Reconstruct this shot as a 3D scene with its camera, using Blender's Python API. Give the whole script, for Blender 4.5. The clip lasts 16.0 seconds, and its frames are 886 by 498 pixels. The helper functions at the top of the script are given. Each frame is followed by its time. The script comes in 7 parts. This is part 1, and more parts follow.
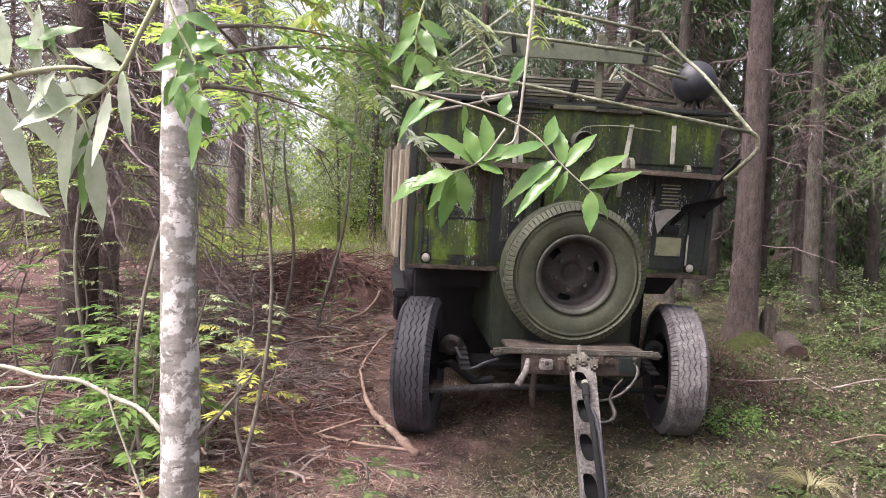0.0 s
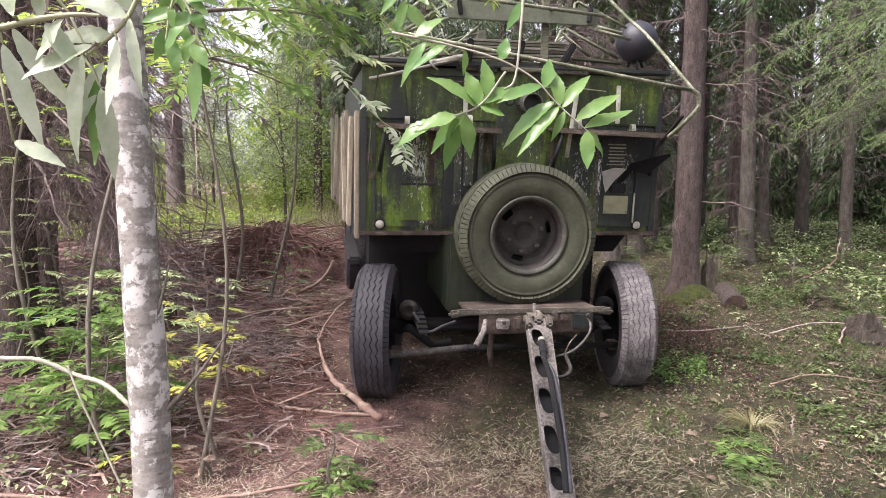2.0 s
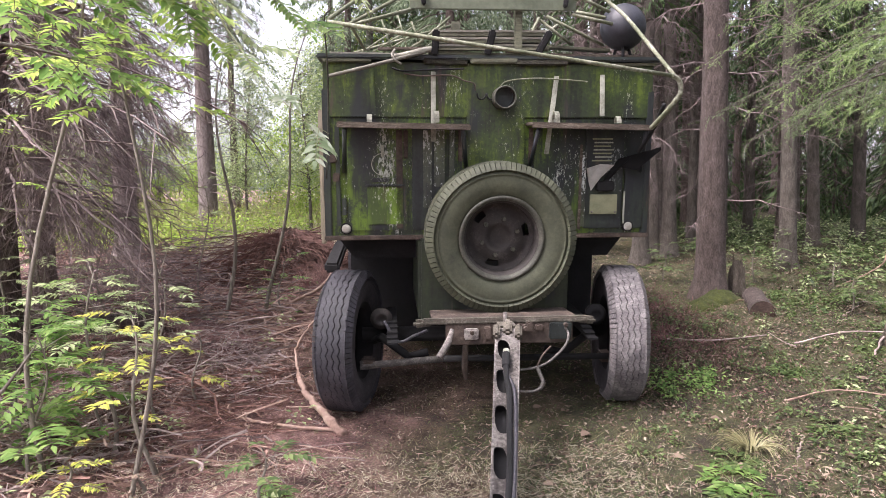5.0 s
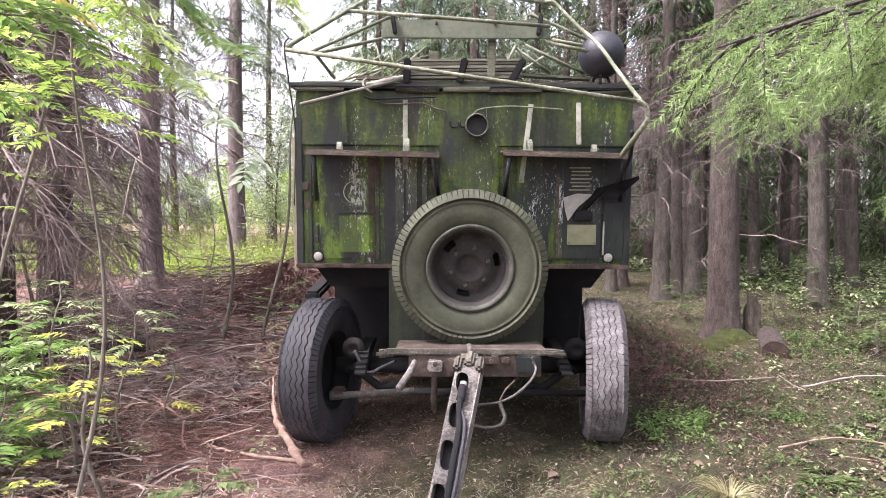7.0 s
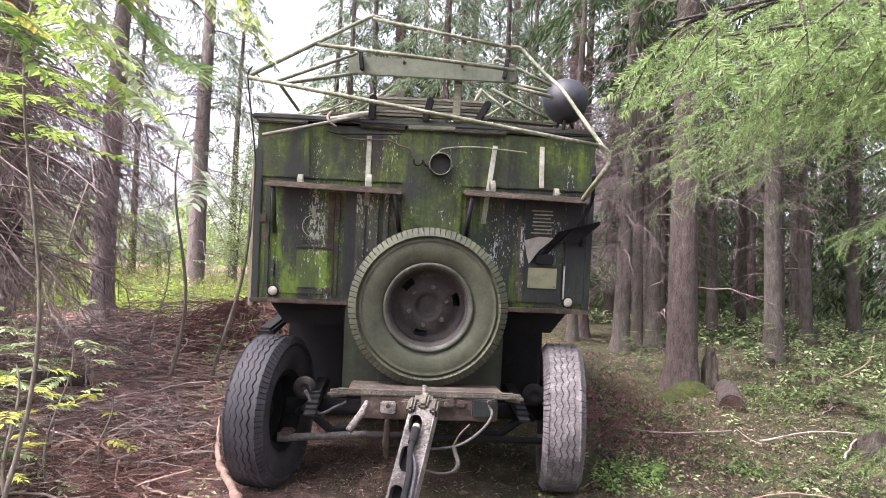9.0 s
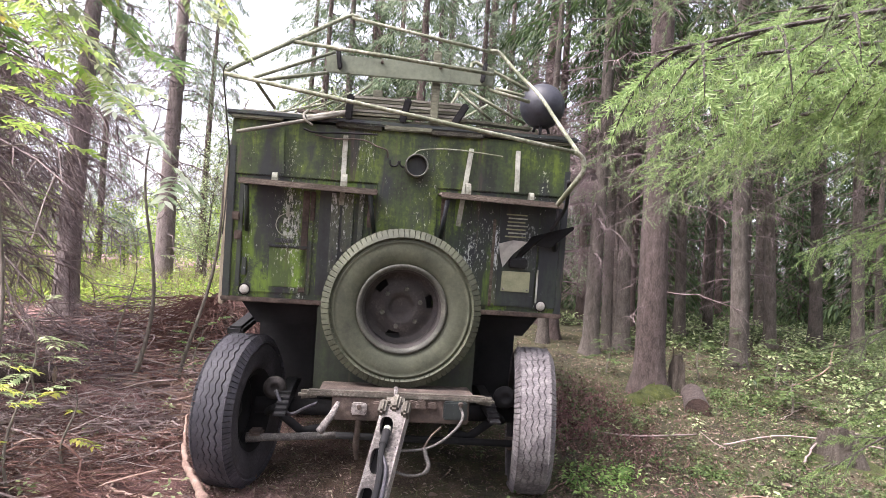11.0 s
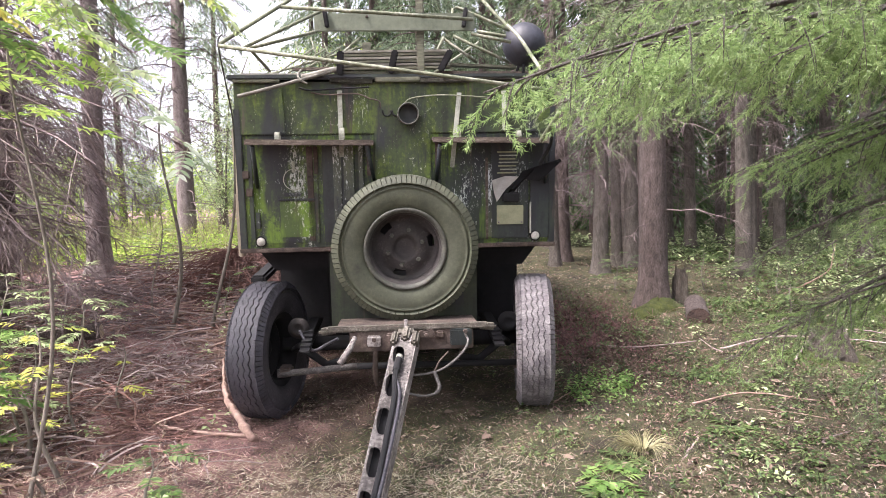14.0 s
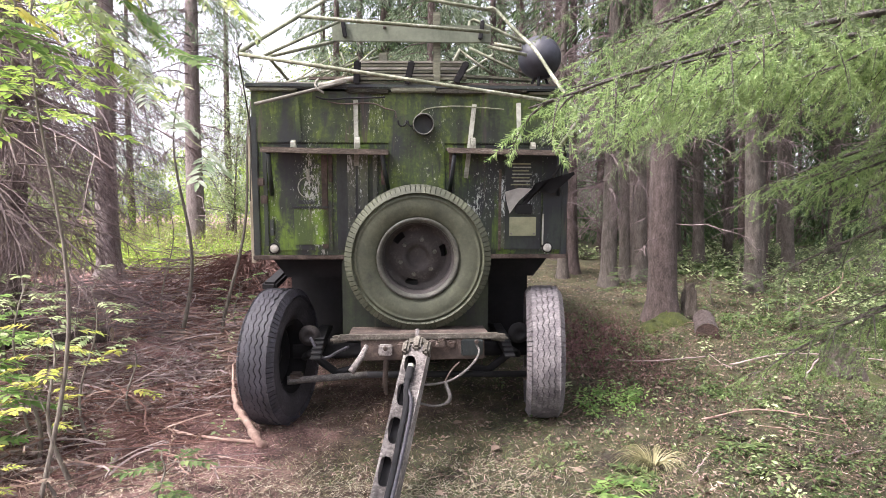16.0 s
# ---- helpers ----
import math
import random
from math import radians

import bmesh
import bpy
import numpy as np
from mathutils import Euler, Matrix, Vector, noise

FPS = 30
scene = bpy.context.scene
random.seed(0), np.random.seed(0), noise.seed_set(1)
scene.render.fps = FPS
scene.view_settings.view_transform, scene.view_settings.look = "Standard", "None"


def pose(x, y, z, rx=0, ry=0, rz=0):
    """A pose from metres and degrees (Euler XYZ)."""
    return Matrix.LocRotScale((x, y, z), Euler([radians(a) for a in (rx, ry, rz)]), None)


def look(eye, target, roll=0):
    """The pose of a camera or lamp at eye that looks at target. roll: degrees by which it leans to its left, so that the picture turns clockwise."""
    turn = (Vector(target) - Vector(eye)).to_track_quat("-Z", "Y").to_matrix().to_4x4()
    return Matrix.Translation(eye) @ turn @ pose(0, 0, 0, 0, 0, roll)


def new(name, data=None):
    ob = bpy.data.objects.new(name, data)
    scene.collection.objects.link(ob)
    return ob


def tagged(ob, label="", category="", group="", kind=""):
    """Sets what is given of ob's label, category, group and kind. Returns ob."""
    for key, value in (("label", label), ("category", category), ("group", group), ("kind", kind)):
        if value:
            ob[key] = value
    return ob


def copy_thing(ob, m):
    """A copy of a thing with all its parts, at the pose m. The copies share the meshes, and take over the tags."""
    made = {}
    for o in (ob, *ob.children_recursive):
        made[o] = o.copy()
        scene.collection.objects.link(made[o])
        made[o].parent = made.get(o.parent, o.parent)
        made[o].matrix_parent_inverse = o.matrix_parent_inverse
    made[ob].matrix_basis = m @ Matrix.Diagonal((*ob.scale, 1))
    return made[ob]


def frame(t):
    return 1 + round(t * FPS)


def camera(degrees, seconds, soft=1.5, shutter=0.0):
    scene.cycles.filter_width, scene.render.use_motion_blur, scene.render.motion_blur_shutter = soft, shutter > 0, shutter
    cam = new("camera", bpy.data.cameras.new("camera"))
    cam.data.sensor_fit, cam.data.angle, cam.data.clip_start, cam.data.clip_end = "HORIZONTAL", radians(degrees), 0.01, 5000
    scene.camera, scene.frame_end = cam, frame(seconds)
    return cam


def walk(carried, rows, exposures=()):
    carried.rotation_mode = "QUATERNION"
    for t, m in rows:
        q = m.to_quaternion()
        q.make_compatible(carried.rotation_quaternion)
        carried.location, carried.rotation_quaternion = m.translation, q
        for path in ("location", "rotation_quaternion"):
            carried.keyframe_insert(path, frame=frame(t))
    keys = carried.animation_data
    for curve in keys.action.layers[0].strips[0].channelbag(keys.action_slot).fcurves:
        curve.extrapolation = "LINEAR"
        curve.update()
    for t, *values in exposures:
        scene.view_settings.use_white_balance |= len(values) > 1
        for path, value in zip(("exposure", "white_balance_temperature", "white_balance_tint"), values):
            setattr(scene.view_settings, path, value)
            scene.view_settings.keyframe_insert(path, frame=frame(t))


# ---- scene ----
cam = camera(68.0, 16.0, soft=0.65)
PATH = [
    (0, (-1.389, -4.967, 1.684), (-1.197, -2.978, 1.597), 2.7),
    (0.5, (-1.392, -4.954, 1.684), (-1.214, -2.965, 1.569), 2.9),
    (1, (-1.394, -4.949, 1.681), (-1.227, -2.959, 1.571), 3.2),
    (1.5, (-1.408, -4.936, 1.7), (-1.202, -2.952, 1.549), 3.7),
    (2, (-1.446, -4.986, 1.658), (-1.093, -3.026, 1.481), 0.7),
    (2.5, (-1.455, -4.995, 1.699), (-0.968, -3.059, 1.58), -0.4),
    (3, (-1.414, -4.966, 1.659), (-0.935, -3.031, 1.495), -0.2),
    (3.5, (-1.295, -4.879, 1.668), (-0.754, -2.958, 1.533), 0.9),
    (4, (-1.141, -4.827, 1.606), (-0.714, -2.889, 1.362), 1.1),
    (4.5, (-0.905, -4.782, 1.627), (-0.692, -2.808, 1.393), 1.3),
    (4.7, (-0.844, -4.786, 1.638), (-0.646, -2.805, 1.438), 0.2),
    (6.8, (-0.222, -4.694, 1.568), (-0.187, -2.696, 1.483), 0.9),
    (7, (-0.196, -4.727, 1.582), (-0.175, -2.727, 1.528), 0.3),
    (7.5, (-0.158, -4.716, 1.568), (-0.123, -2.717, 1.594), -1.5),
    (8, (-0.156, -4.667, 1.516), (0.015, -2.675, 1.467), 2.3),
    (8.5, (-0.157, -4.649, 1.502), (0.026, -2.658, 1.501), 2.6),
    (9, (-0.152, -4.654, 1.512), (-0.03, -2.66, 1.61), 2.4),
    (9.5, (-0.17, -4.645, 1.51), (-0.057, -2.651, 1.612), 2.2),
    (10, (-0.177, -4.66, 1.523), (-0.025, -2.668, 1.617), 3.3),
    (10.2, (-0.171, -4.657, 1.528), (0.021, -2.669, 1.635), 3.4),
    (12.3, (-0.167, -4.653, 1.549), (0.054, -2.667, 1.626), 3.6),
    (12.5, (-0.165, -4.692, 1.576), (0.103, -2.715, 1.715), 2.3),
    (13, (-0.095, -4.87, 1.59), (0.017, -2.873, 1.631), 1.3),
    (13.5, (-0.008, -4.999, 1.617), (0.004, -3.002, 1.518), -0.4),
    (14, (-0.037, -5.02, 1.602), (0.107, -3.029, 1.486), -1.2),
    (14.5, (-0.07, -5.004, 1.608), (0.023, -3.012, 1.462), -1.3),
    (15, (-0.092, -5.005, 1.605), (0.053, -3.014, 1.472), -0.4),
    (15.5, (-0.095, -5.02, 1.611), (0.059, -3.029, 1.49), 0.1),
    (16, (-0.097, -5.03, 1.606), (0.034, -3.036, 1.52), -0.1),
]
EXPOSURE = 2.32
walk(cam, [(t, look(eye, target, roll)) for t, eye, target, roll in PATH],
     exposures=[(0.0, EXPOSURE - 0.45, 6500, 20), (4.5, EXPOSURE - 0.33, 6450, 21), (7.0, EXPOSURE + 0.05, 6350, 22), (16.0, EXPOSURE + 0.08, 6400, 20)])

# ---- light ----
SUN_UP, SUN_TURN = 58.0, 245.0
world = bpy.data.worlds.new("sky")
scene.world = world
world.use_nodes = True
wn = world.node_tree.nodes
sky = wn.new("ShaderNodeTexSky")
sky.sky_type, sky.sun_disc = "NISHITA", False
sky.sun_elevation, sky.sun_rotation = radians(SUN_UP), radians(SUN_TURN)
sky.air_density, sky.dust_density, sky.ozone_density = 1.0, 4.0, 0.6
wn["Background"].inputs["Strength"].default_value = 0.13
haze = wn.new("ShaderNodeHueSaturation")
haze.inputs["Saturation"].default_value = 0.3
world.node_tree.links.new(sky.outputs["Color"], haze.inputs["Color"])
world.node_tree.links.new(haze.outputs["Color"], wn["Background"].inputs["Color"])
sun_data = bpy.data.lights.new("sun", "SUN")
sun_data.energy, sun_data.angle, sun_data.color = 1.7, radians(16), (1.0, 0.96, 0.9)
sun = new("sun", sun_data)
su, st = radians(SUN_UP), radians(SUN_TURN)
sun.matrix_world = look((math.sin(st) * math.cos(su) * 60, math.cos(st) * math.cos(su) * 60, math.sin(su) * 60), (0, 0, 0))


# ---- materials ----
def node(nt, kind, **values):
    n = nt.nodes.new(kind)
    for k, v in values.items():
        n.inputs[k].default_value = v
    return n


def ramp(nt, source, stops):
    r = nt.nodes.new("ShaderNodeValToRGB")
    while len(r.color_ramp.elements) < len(stops):
        r.color_ramp.elements.new(0.5)
    for e, (p, c) in zip(r.color_ramp.elements, stops):
        e.position, e.color = p, (*c, 1)
    nt.links.new(source, r.inputs["Fac"])
    return r.outputs["Color"]


def blend(nt, fac, a, b, how="MIX"):
    m = nt.nodes.new("ShaderNodeMix")
    m.data_type, m.blend_type = "RGBA", how
    for sock, v in ((m.inputs["Factor"], fac), (m.inputs["A"], a), (m.inputs["B"], b)):
        if isinstance(v, (int, float)):
            sock.default_value = v
        elif isinstance(v, tuple):
            sock.default_value = (*v, 1)
        else:
            nt.links.new(v, sock)
    return m.outputs["Result"]


def coords(nt, scale=(1, 1, 1), world_space=False):
    if world_space:
        out = nt.nodes.new("ShaderNodeNewGeometry").outputs["Position"]
    else:
        out = nt.nodes.new("ShaderNodeTexCoord").outputs["Object"]
    mp = nt.nodes.new("ShaderNodeMapping")
    mp.inputs["Scale"].default_value = scale
    nt.links.new(out, mp.inputs["Vector"])
    return mp.outputs["Vector"]


def noise_tex(nt, vec, scale, detail=5, rough=0.6):
    n = node(nt, "ShaderNodeTexNoise", Scale=scale, Detail=detail, Roughness=rough)
    nt.links.new(vec, n.inputs["Vector"])
    return n.outputs["Fac"]


def material(name):
    m = bpy.data.materials.new(name)
    m.use_nodes = True
    nt = m.node_tree
    return m, nt, nt.nodes["Principled BSDF"]


def bump(nt, bsdf, height, strength, distance=0.01):
    b = node(nt, "ShaderNodeBump", Strength=strength, Distance=distance)
    nt.links.new(height, b.inputs["Height"])
    nt.links.new(b.outputs["Normal"], bsdf.inputs["Normal"])


def surface(name, stops, scale, fine=6.0, stretch=(1, 1, 1), rough=0.8, metal=0.0, relief=0.4, depth=0.008, spread=0.35, vary=0.0, world_space=False):
    """Two scales of noise into one colour ramp, with relief."""
    m, nt, b = material(name)
    vec = coords(nt, stretch, world_space)
    big, small = noise_tex(nt, vec, scale), noise_tex(nt, vec, scale * fine, 4, 0.7)
    mixed = blend(nt, spread, big, small)
    col = ramp(nt, mixed, stops)
    if vary:
        info = nt.nodes.new("ShaderNodeObjectInfo")
        mp = node(nt, "ShaderNodeMapRange")
        mp.inputs["To Min"].default_value, mp.inputs["To Max"].default_value = 1 - vary, 1 + vary
        nt.links.new(info.outputs["Random"], mp.inputs["Value"])
        hs = node(nt, "ShaderNodeHueSaturation")
        nt.links.new(mp.outputs["Result"], hs.inputs["Value"])
        nt.links.new(col, hs.inputs["Color"])
        col = hs.outputs["Color"]
    nt.links.new(col, b.inputs["Base Color"])
    b.inputs["Roughness"].default_value, b.inputs["Metallic"].default_value = rough, metal
    bump(nt, b, small, relief, depth)
    return m


def leaf_material(name, stops, through_light=0.35, rough=0.5, scale=3.0):
    """Leaves: colour by island, part of the light passes through."""
    m, nt, b = material(name)
    geo = nt.nodes.new("ShaderNodeNewGeometry")
    vec = coords(nt, (1, 1, 1), True)
    n = noise_tex(nt, vec, scale, 4, 0.65)
    bump(nt, b, n, 0.6 if scale > 8 else 0.35, 0.004 if scale > 8 else 0.0005)
    f = blend(nt, 0.45, geo.outputs["Random Per Island"], n)
    col = ramp(nt, f, stops)
    nt.links.new(col, b.inputs["Base Color"])
    b.inputs["Roughness"].default_value = rough
    tr = nt.nodes.new("ShaderNodeBsdfTranslucent")
    nt.links.new(col, tr.inputs["Color"])
    mx = nt.nodes.new("ShaderNodeMixShader")
    mx.inputs[0].default_value = through_light
    nt.links.new(b.outputs[0], mx.inputs[1])
    nt.links.new(tr.outputs[0], mx.inputs[2])
    nt.links.new(mx.outputs[0], nt.nodes["Material Output"].inputs["Surface"])
    return m


def painted_steel(name, dark, mid, bright, chip, bright_at=0.55, bare=0.62, navy=(0.013, 0.015, 0.021)):
    """Old army paint: navy shade, algae in upright streaks, clustered bare flakes and drips."""
    m, nt, b = material(name)
    vec = coords(nt)
    patch = noise_tex(nt, coords(nt, (1, 1, 0.7)), 2.6, 4, 0.6)
    lines = noise_tex(nt, coords(nt, (7, 7, 0.5)), 2.2, 5, 0.7)
    grain = noise_tex(nt, vec, 38, 4, 0.7)
    f = blend(nt, 0.4, patch, lines)
    f = blend(nt, 0.2, f, grain)
    col = ramp(nt, f, [(0.4, dark), (0.49, mid), (bright_at, bright), (0.75, mid)])
    old = ramp(nt, blend(nt, 0.3, noise_tex(nt, coords(nt, (1.4, 1.4, 0.5)), 2.1, 4, 0.6), lines), [(0.5, (0, 0, 0)), (0.57, (0.9, 0.9, 0.9))])
    col = blend(nt, old, col, navy)
    rust = ramp(nt, noise_tex(nt, coords(nt, (9, 9, 0.8)), 1.7, 5, 0.7), [(0.6, (0, 0, 0)), (0.68, (0.8, 0.8, 0.8))])
    col = blend(nt, rust, col, (0.06, 0.042, 0.036))
    flakes = noise_tex(nt, coords(nt, (17, 17, 7)), 3.4, 7, 0.8)
    where = noise_tex(nt, coords(nt, (2.2, 2.2, 0.8)), 1.6, 3, 0.5)
    mask = ramp(nt, blend(nt, 0.4, flakes, where), [(bare - 0.035, (0, 0, 0)), (bare - 0.012, (1, 1, 1))])
    col = blend(nt, mask, col, chip)
    nt.links.new(col, b.inputs["Base Color"])
    b.inputs["Roughness"].default_value = 0.5
    bump(nt, b, blend(nt, 0.5, grain, mask), 0.4, 0.004)
    return m


PAINT = painted_steel("algae_green_paint", (0.01, 0.014, 0.016), (0.026, 0.04, 0.02), (0.1, 0.17, 0.016), (0.45, 0.48, 0.44), 0.55, 0.615)
PAINT_UP = painted_steel("mossy_upper_paint", (0.012, 0.016, 0.01), (0.034, 0.055, 0.014), (0.095, 0.14, 0.016), (0.4, 0.43, 0.33), 0.56, 0.61)
PAINT_DARK = painted_steel("dark_blue_green_paint", (0.01, 0.013, 0.014), (0.022, 0.028, 0.028), (0.035, 0.05, 0.03), (0.25, 0.27, 0.27), 0.6, 0.638)
HULL = painted_steel("dark_green_hull_paint", (0.009, 0.012, 0.01), (0.02, 0.028, 0.016), (0.035, 0.052, 0.02), (0.2, 0.22, 0.2), 0.58, 0.64)
FLAKED = painted_steel("flaking_whitish_paint", (0.03, 0.034, 0.03), (0.06, 0.07, 0.05), (0.1, 0.12, 0.06), (0.5, 0.53, 0.52), 0.6, 0.55)
PAINT_HATCH = painted_steel("bright_mossy_paint", (0.03, 0.05, 0.014), (0.08, 0.14, 0.02), (0.13, 0.22, 0.022), (0.45, 0.47, 0.4), 0.5, 0.62, (0.04, 0.065, 0.018))
# Near-black: the shade under the body put into colour; also black fittings.
UNDER = surface("black_fittings_and_shade", [(0.3, (0.004, 0.004, 0.005)), (0.7, (0.015, 0.0145, 0.016))], 4, rough=0.95)
STEEL = surface("weathered_grey_steel", [(0.3, (0.05, 0.042, 0.04)), (0.46, (0.13, 0.115, 0.108)), (0.56, (0.27, 0.245, 0.23)), (0.74, (0.4, 0.37, 0.345))], 6, 8, rough=0.7, metal=0.0, relief=0.6, spread=0.5)
BEAM_IRON = surface("dirty_brown_beam_paint", [(0.3, (0.025, 0.022, 0.018)), (0.5, (0.075, 0.066, 0.052)), (0.62, (0.16, 0.145, 0.12)), (0.75, (0.31, 0.29, 0.255))], 7, 8, (1, 1, 1), rough=0.85, relief=0.7, spread=0.5)
RUSTY = surface("rusty_iron", [(0.3, (0.018, 0.014, 0.012)), (0.5, (0.06, 0.042, 0.034)), (0.7, (0.15, 0.115, 0.095))], 9, 6, rough=0.85, relief=0.6)
TUBE = surface("lichened_tube_paint", [(0.3, (0.045, 0.055, 0.032)), (0.5, (0.14, 0.15, 0.095)), (0.7, (0.42, 0.42, 0.35))], 6, 8, rough=0.75, relief=0.5)
BARE = surface("peeled_pale_paint", [(0.3, (0.13, 0.13, 0.1)), (0.52, (0.36, 0.37, 0.31)), (0.75, (0.55, 0.56, 0.5))], 8, 8, rough=0.7)
RUBBER = surface("weathered_black_rubber", [(0.3, (0.015, 0.015, 0.019)), (0.5, (0.042, 0.04, 0.049)), (0.72, (0.12, 0.112, 0.126))], 6, 10, rough=0.6, relief=0.6, depth=0.004, spread=0.5)
DUSTY = surface("dusty_hose_cloth", [(0.3, (0.035, 0.032, 0.03)), (0.5, (0.1, 0.092, 0.087)), (0.72, (0.26, 0.24, 0.225))], 22, 6, rough=0.95, relief=0.8, spread=0.5)
RUBBER_WALL = surface("dusty_purple_grey_rubber", [(0.3, (0.022, 0.02, 0.024)), (0.55, (0.055, 0.05, 0.056)), (0.8, (0.13, 0.118, 0.125))], 6, 10, rough=0.85, relief=0.5, depth=0.004, spread=0.5)
RUBBER_MUD = surface("mud_streaked_rubber", [(0.3, (0.04, 0.036, 0.04)), (0.5, (0.13, 0.118, 0.122)), (0.72, (0.3, 0.28, 0.28))], 7, 8, (1, 3, 1), rough=0.85, relief=0.7, depth=0.006, spread=0.5)
RUBBER_GREEN = surface("algae_green_rubber", [(0.3, (0.02, 0.024, 0.015)), (0.5, (0.05, 0.055, 0.034)), (0.75, (0.1, 0.108, 0.068))], 5, 9, rough=0.75, relief=0.4, depth=0.003)
RIM = surface("dull_dark_rim_paint", [(0.3, (0.02, 0.022, 0.016)), (0.5, (0.05, 0.05, 0.04)), (0.75, (0.12, 0.12, 0.095))], 8, 8, rough=0.6, relief=0.4)
DISC = surface("rust_brown_wheel_disc", [(0.3, (0.012, 0.01, 0.01)), (0.55, (0.03, 0.025, 0.023)), (0.78, (0.1, 0.085, 0.08))], 9, 8, rough=0.8)
LENS = surface("milky_white_lens", [(0.3, (0.2, 0.19, 0.165)), (0.55, (0.42, 0.41, 0.37)), (0.75, (0.56, 0.55, 0.5))], 45, rough=0.3, relief=0.1)
BALL = surface("black_float_plastic", [(0.35, (0.012, 0.013, 0.018)), (0.7, (0.035, 0.037, 0.05))], 6, 8, rough=0.55, relief=0.25)
PLATE = surface("faded_tan_plate", [(0.3, (0.16, 0.17, 0.1)), (0.7, (0.3, 0.3, 0.19))], 14, rough=0.5)
PAPER = surface("torn_whitish_sheet", [(0.3, (0.38, 0.36, 0.33)), (0.7, (0.62, 0.6, 0.56))], 16, rough=0.7)
ROTTEN = surface("black_rotten_roof_wood", [(0.3, (0.014, 0.012, 0.01)), (0.5, (0.05, 0.046, 0.034)), (0.66, (0.1, 0.1, 0.06)), (0.78, (0.2, 0.19, 0.15))], 6, 8, (2, 6, 6), rough=0.95, relief=1.0, depth=0.02, spread=0.5)
SHELF = surface("rotten_grey_brown_wood", [(0.3, (0.03, 0.022, 0.018)), (0.5, (0.085, 0.066, 0.052)), (0.62, (0.165, 0.135, 0.108)), (0.75, (0.33, 0.3, 0.25))], 5, 8, (1, 6, 6), rough=0.9, relief=0.8, spread=0.5)
CROSS = surface("grey_green_rack_paint", [(0.3, (0.05, 0.06, 0.038)), (0.5, (0.105, 0.12, 0.08)), (0.75, (0.17, 0.185, 0.13))], 3, 12, rough=0.6, relief=0.25, spread=0.4)
PLANK = surface("grey_weathered_board", [(0.3, (0.09, 0.085, 0.07)), (0.5, (0.2, 0.19, 0.16)), (0.75, (0.36, 0.35, 0.3))], 5, 8, (1.2, 9, 9), rough=0.9, relief=0.6, vary=0.25)
SIDEWOOD = surface("pale_weathered_side_board", [(0.3, (0.14, 0.11, 0.08)), (0.5, (0.3, 0.26, 0.2)), (0.75, (0.44, 0.4, 0.32))], 5, 8, (9, 9, 1.0), rough=0.9, relief=0.6, vary=0.25)
MESHWOOD = surface("mossy_slat_wood", [(0.3, (0.04, 0.042, 0.03)), (0.5, (0.1, 0.1, 0.07)), (0.75, (0.2, 0.21, 0.14))], 5, 8, (1.2, 9, 9), rough=0.9, relief=0.6, vary=0.2)

BARK = surface("spruce_bark", [(0.3, (0.02, 0.014, 0.013)), (0.45, (0.068, 0.049, 0.043)), (0.58, (0.145, 0.11, 0.1)), (0.72, (0.26, 0.215, 0.2))], 7, 6, (3.2, 3.2, 1), rough=0.95, relief=1.0, depth=0.03, spread=0.6, vary=0.25)
# Paler copy of the spruce bark: glare from the clearing put into colour.
GLARE_BARK = surface("glare_paled_spruce_bark", [(0.3, (0.06, 0.048, 0.046)), (0.45, (0.16, 0.128, 0.122)), (0.58, (0.28, 0.235, 0.225)), (0.74, (0.42, 0.375, 0.36))], 7, 6, (3, 3, 1), rough=0.95, relief=1.0, depth=0.025, spread=0.6)
SAPBARK = surface("grey_sapling_bark", [(0.3, (0.07, 0.058, 0.047)), (0.5, (0.15, 0.13, 0.108)), (0.75, (0.28, 0.255, 0.215))], 12, 5, (3, 3, 1), rough=0.9, relief=0.5)
BARK_GREY = surface("grey_green_bark", [(0.3, (0.024, 0.02, 0.017)), (0.45, (0.074, 0.062, 0.052)), (0.58, (0.15, 0.128, 0.11)), (0.74, (0.27, 0.245, 0.21))], 7, 6, (3, 3, 1), rough=0.95, relief=1.0, depth=0.025, spread=0.6, vary=0.25)
ROOTRED = surface("red_brown_root", [(0.3, (0.05, 0.024, 0.02)), (0.5, (0.17, 0.088, 0.072)), (0.72, (0.36, 0.225, 0.19))], 9, 5, rough=0.95, relief=0.5, vary=0.3, world_space=True)
# Darker copy of the dead twig bark, coloured as backlit and shaded.
DEAD_SHADED = surface("shaded_dead_spruce_twig", [(0.3, (0.045, 0.034, 0.034)), (0.5, (0.13, 0.098, 0.096)), (0.72, (0.28, 0.225, 0.215))], 5, 5, rough=0.95, relief=0.4, vary=0.3, world_space=True)
DEAD = surface("dead_twig_bark", [(0.3, (0.085, 0.062, 0.06)), (0.5, (0.25, 0.19, 0.18)), (0.72, (0.48, 0.4, 0.37))], 9, 5, rough=0.95, relief=0.4, vary=0.3, world_space=True)
STICK = surface("bare_stick_wood", [(0.3, (0.13, 0.075, 0.062)), (0.5, (0.28, 0.185, 0.15)), (0.75, (0.45, 0.37, 0.31))], 8, 6, rough=0.9, relief=0.5)
TWIG_PALE = surface("pale_grey_twig_skin", [(0.3, (0.2, 0.19, 0.14)), (0.7, (0.44, 0.43, 0.35))], 25, rough=0.8, relief=0.3)
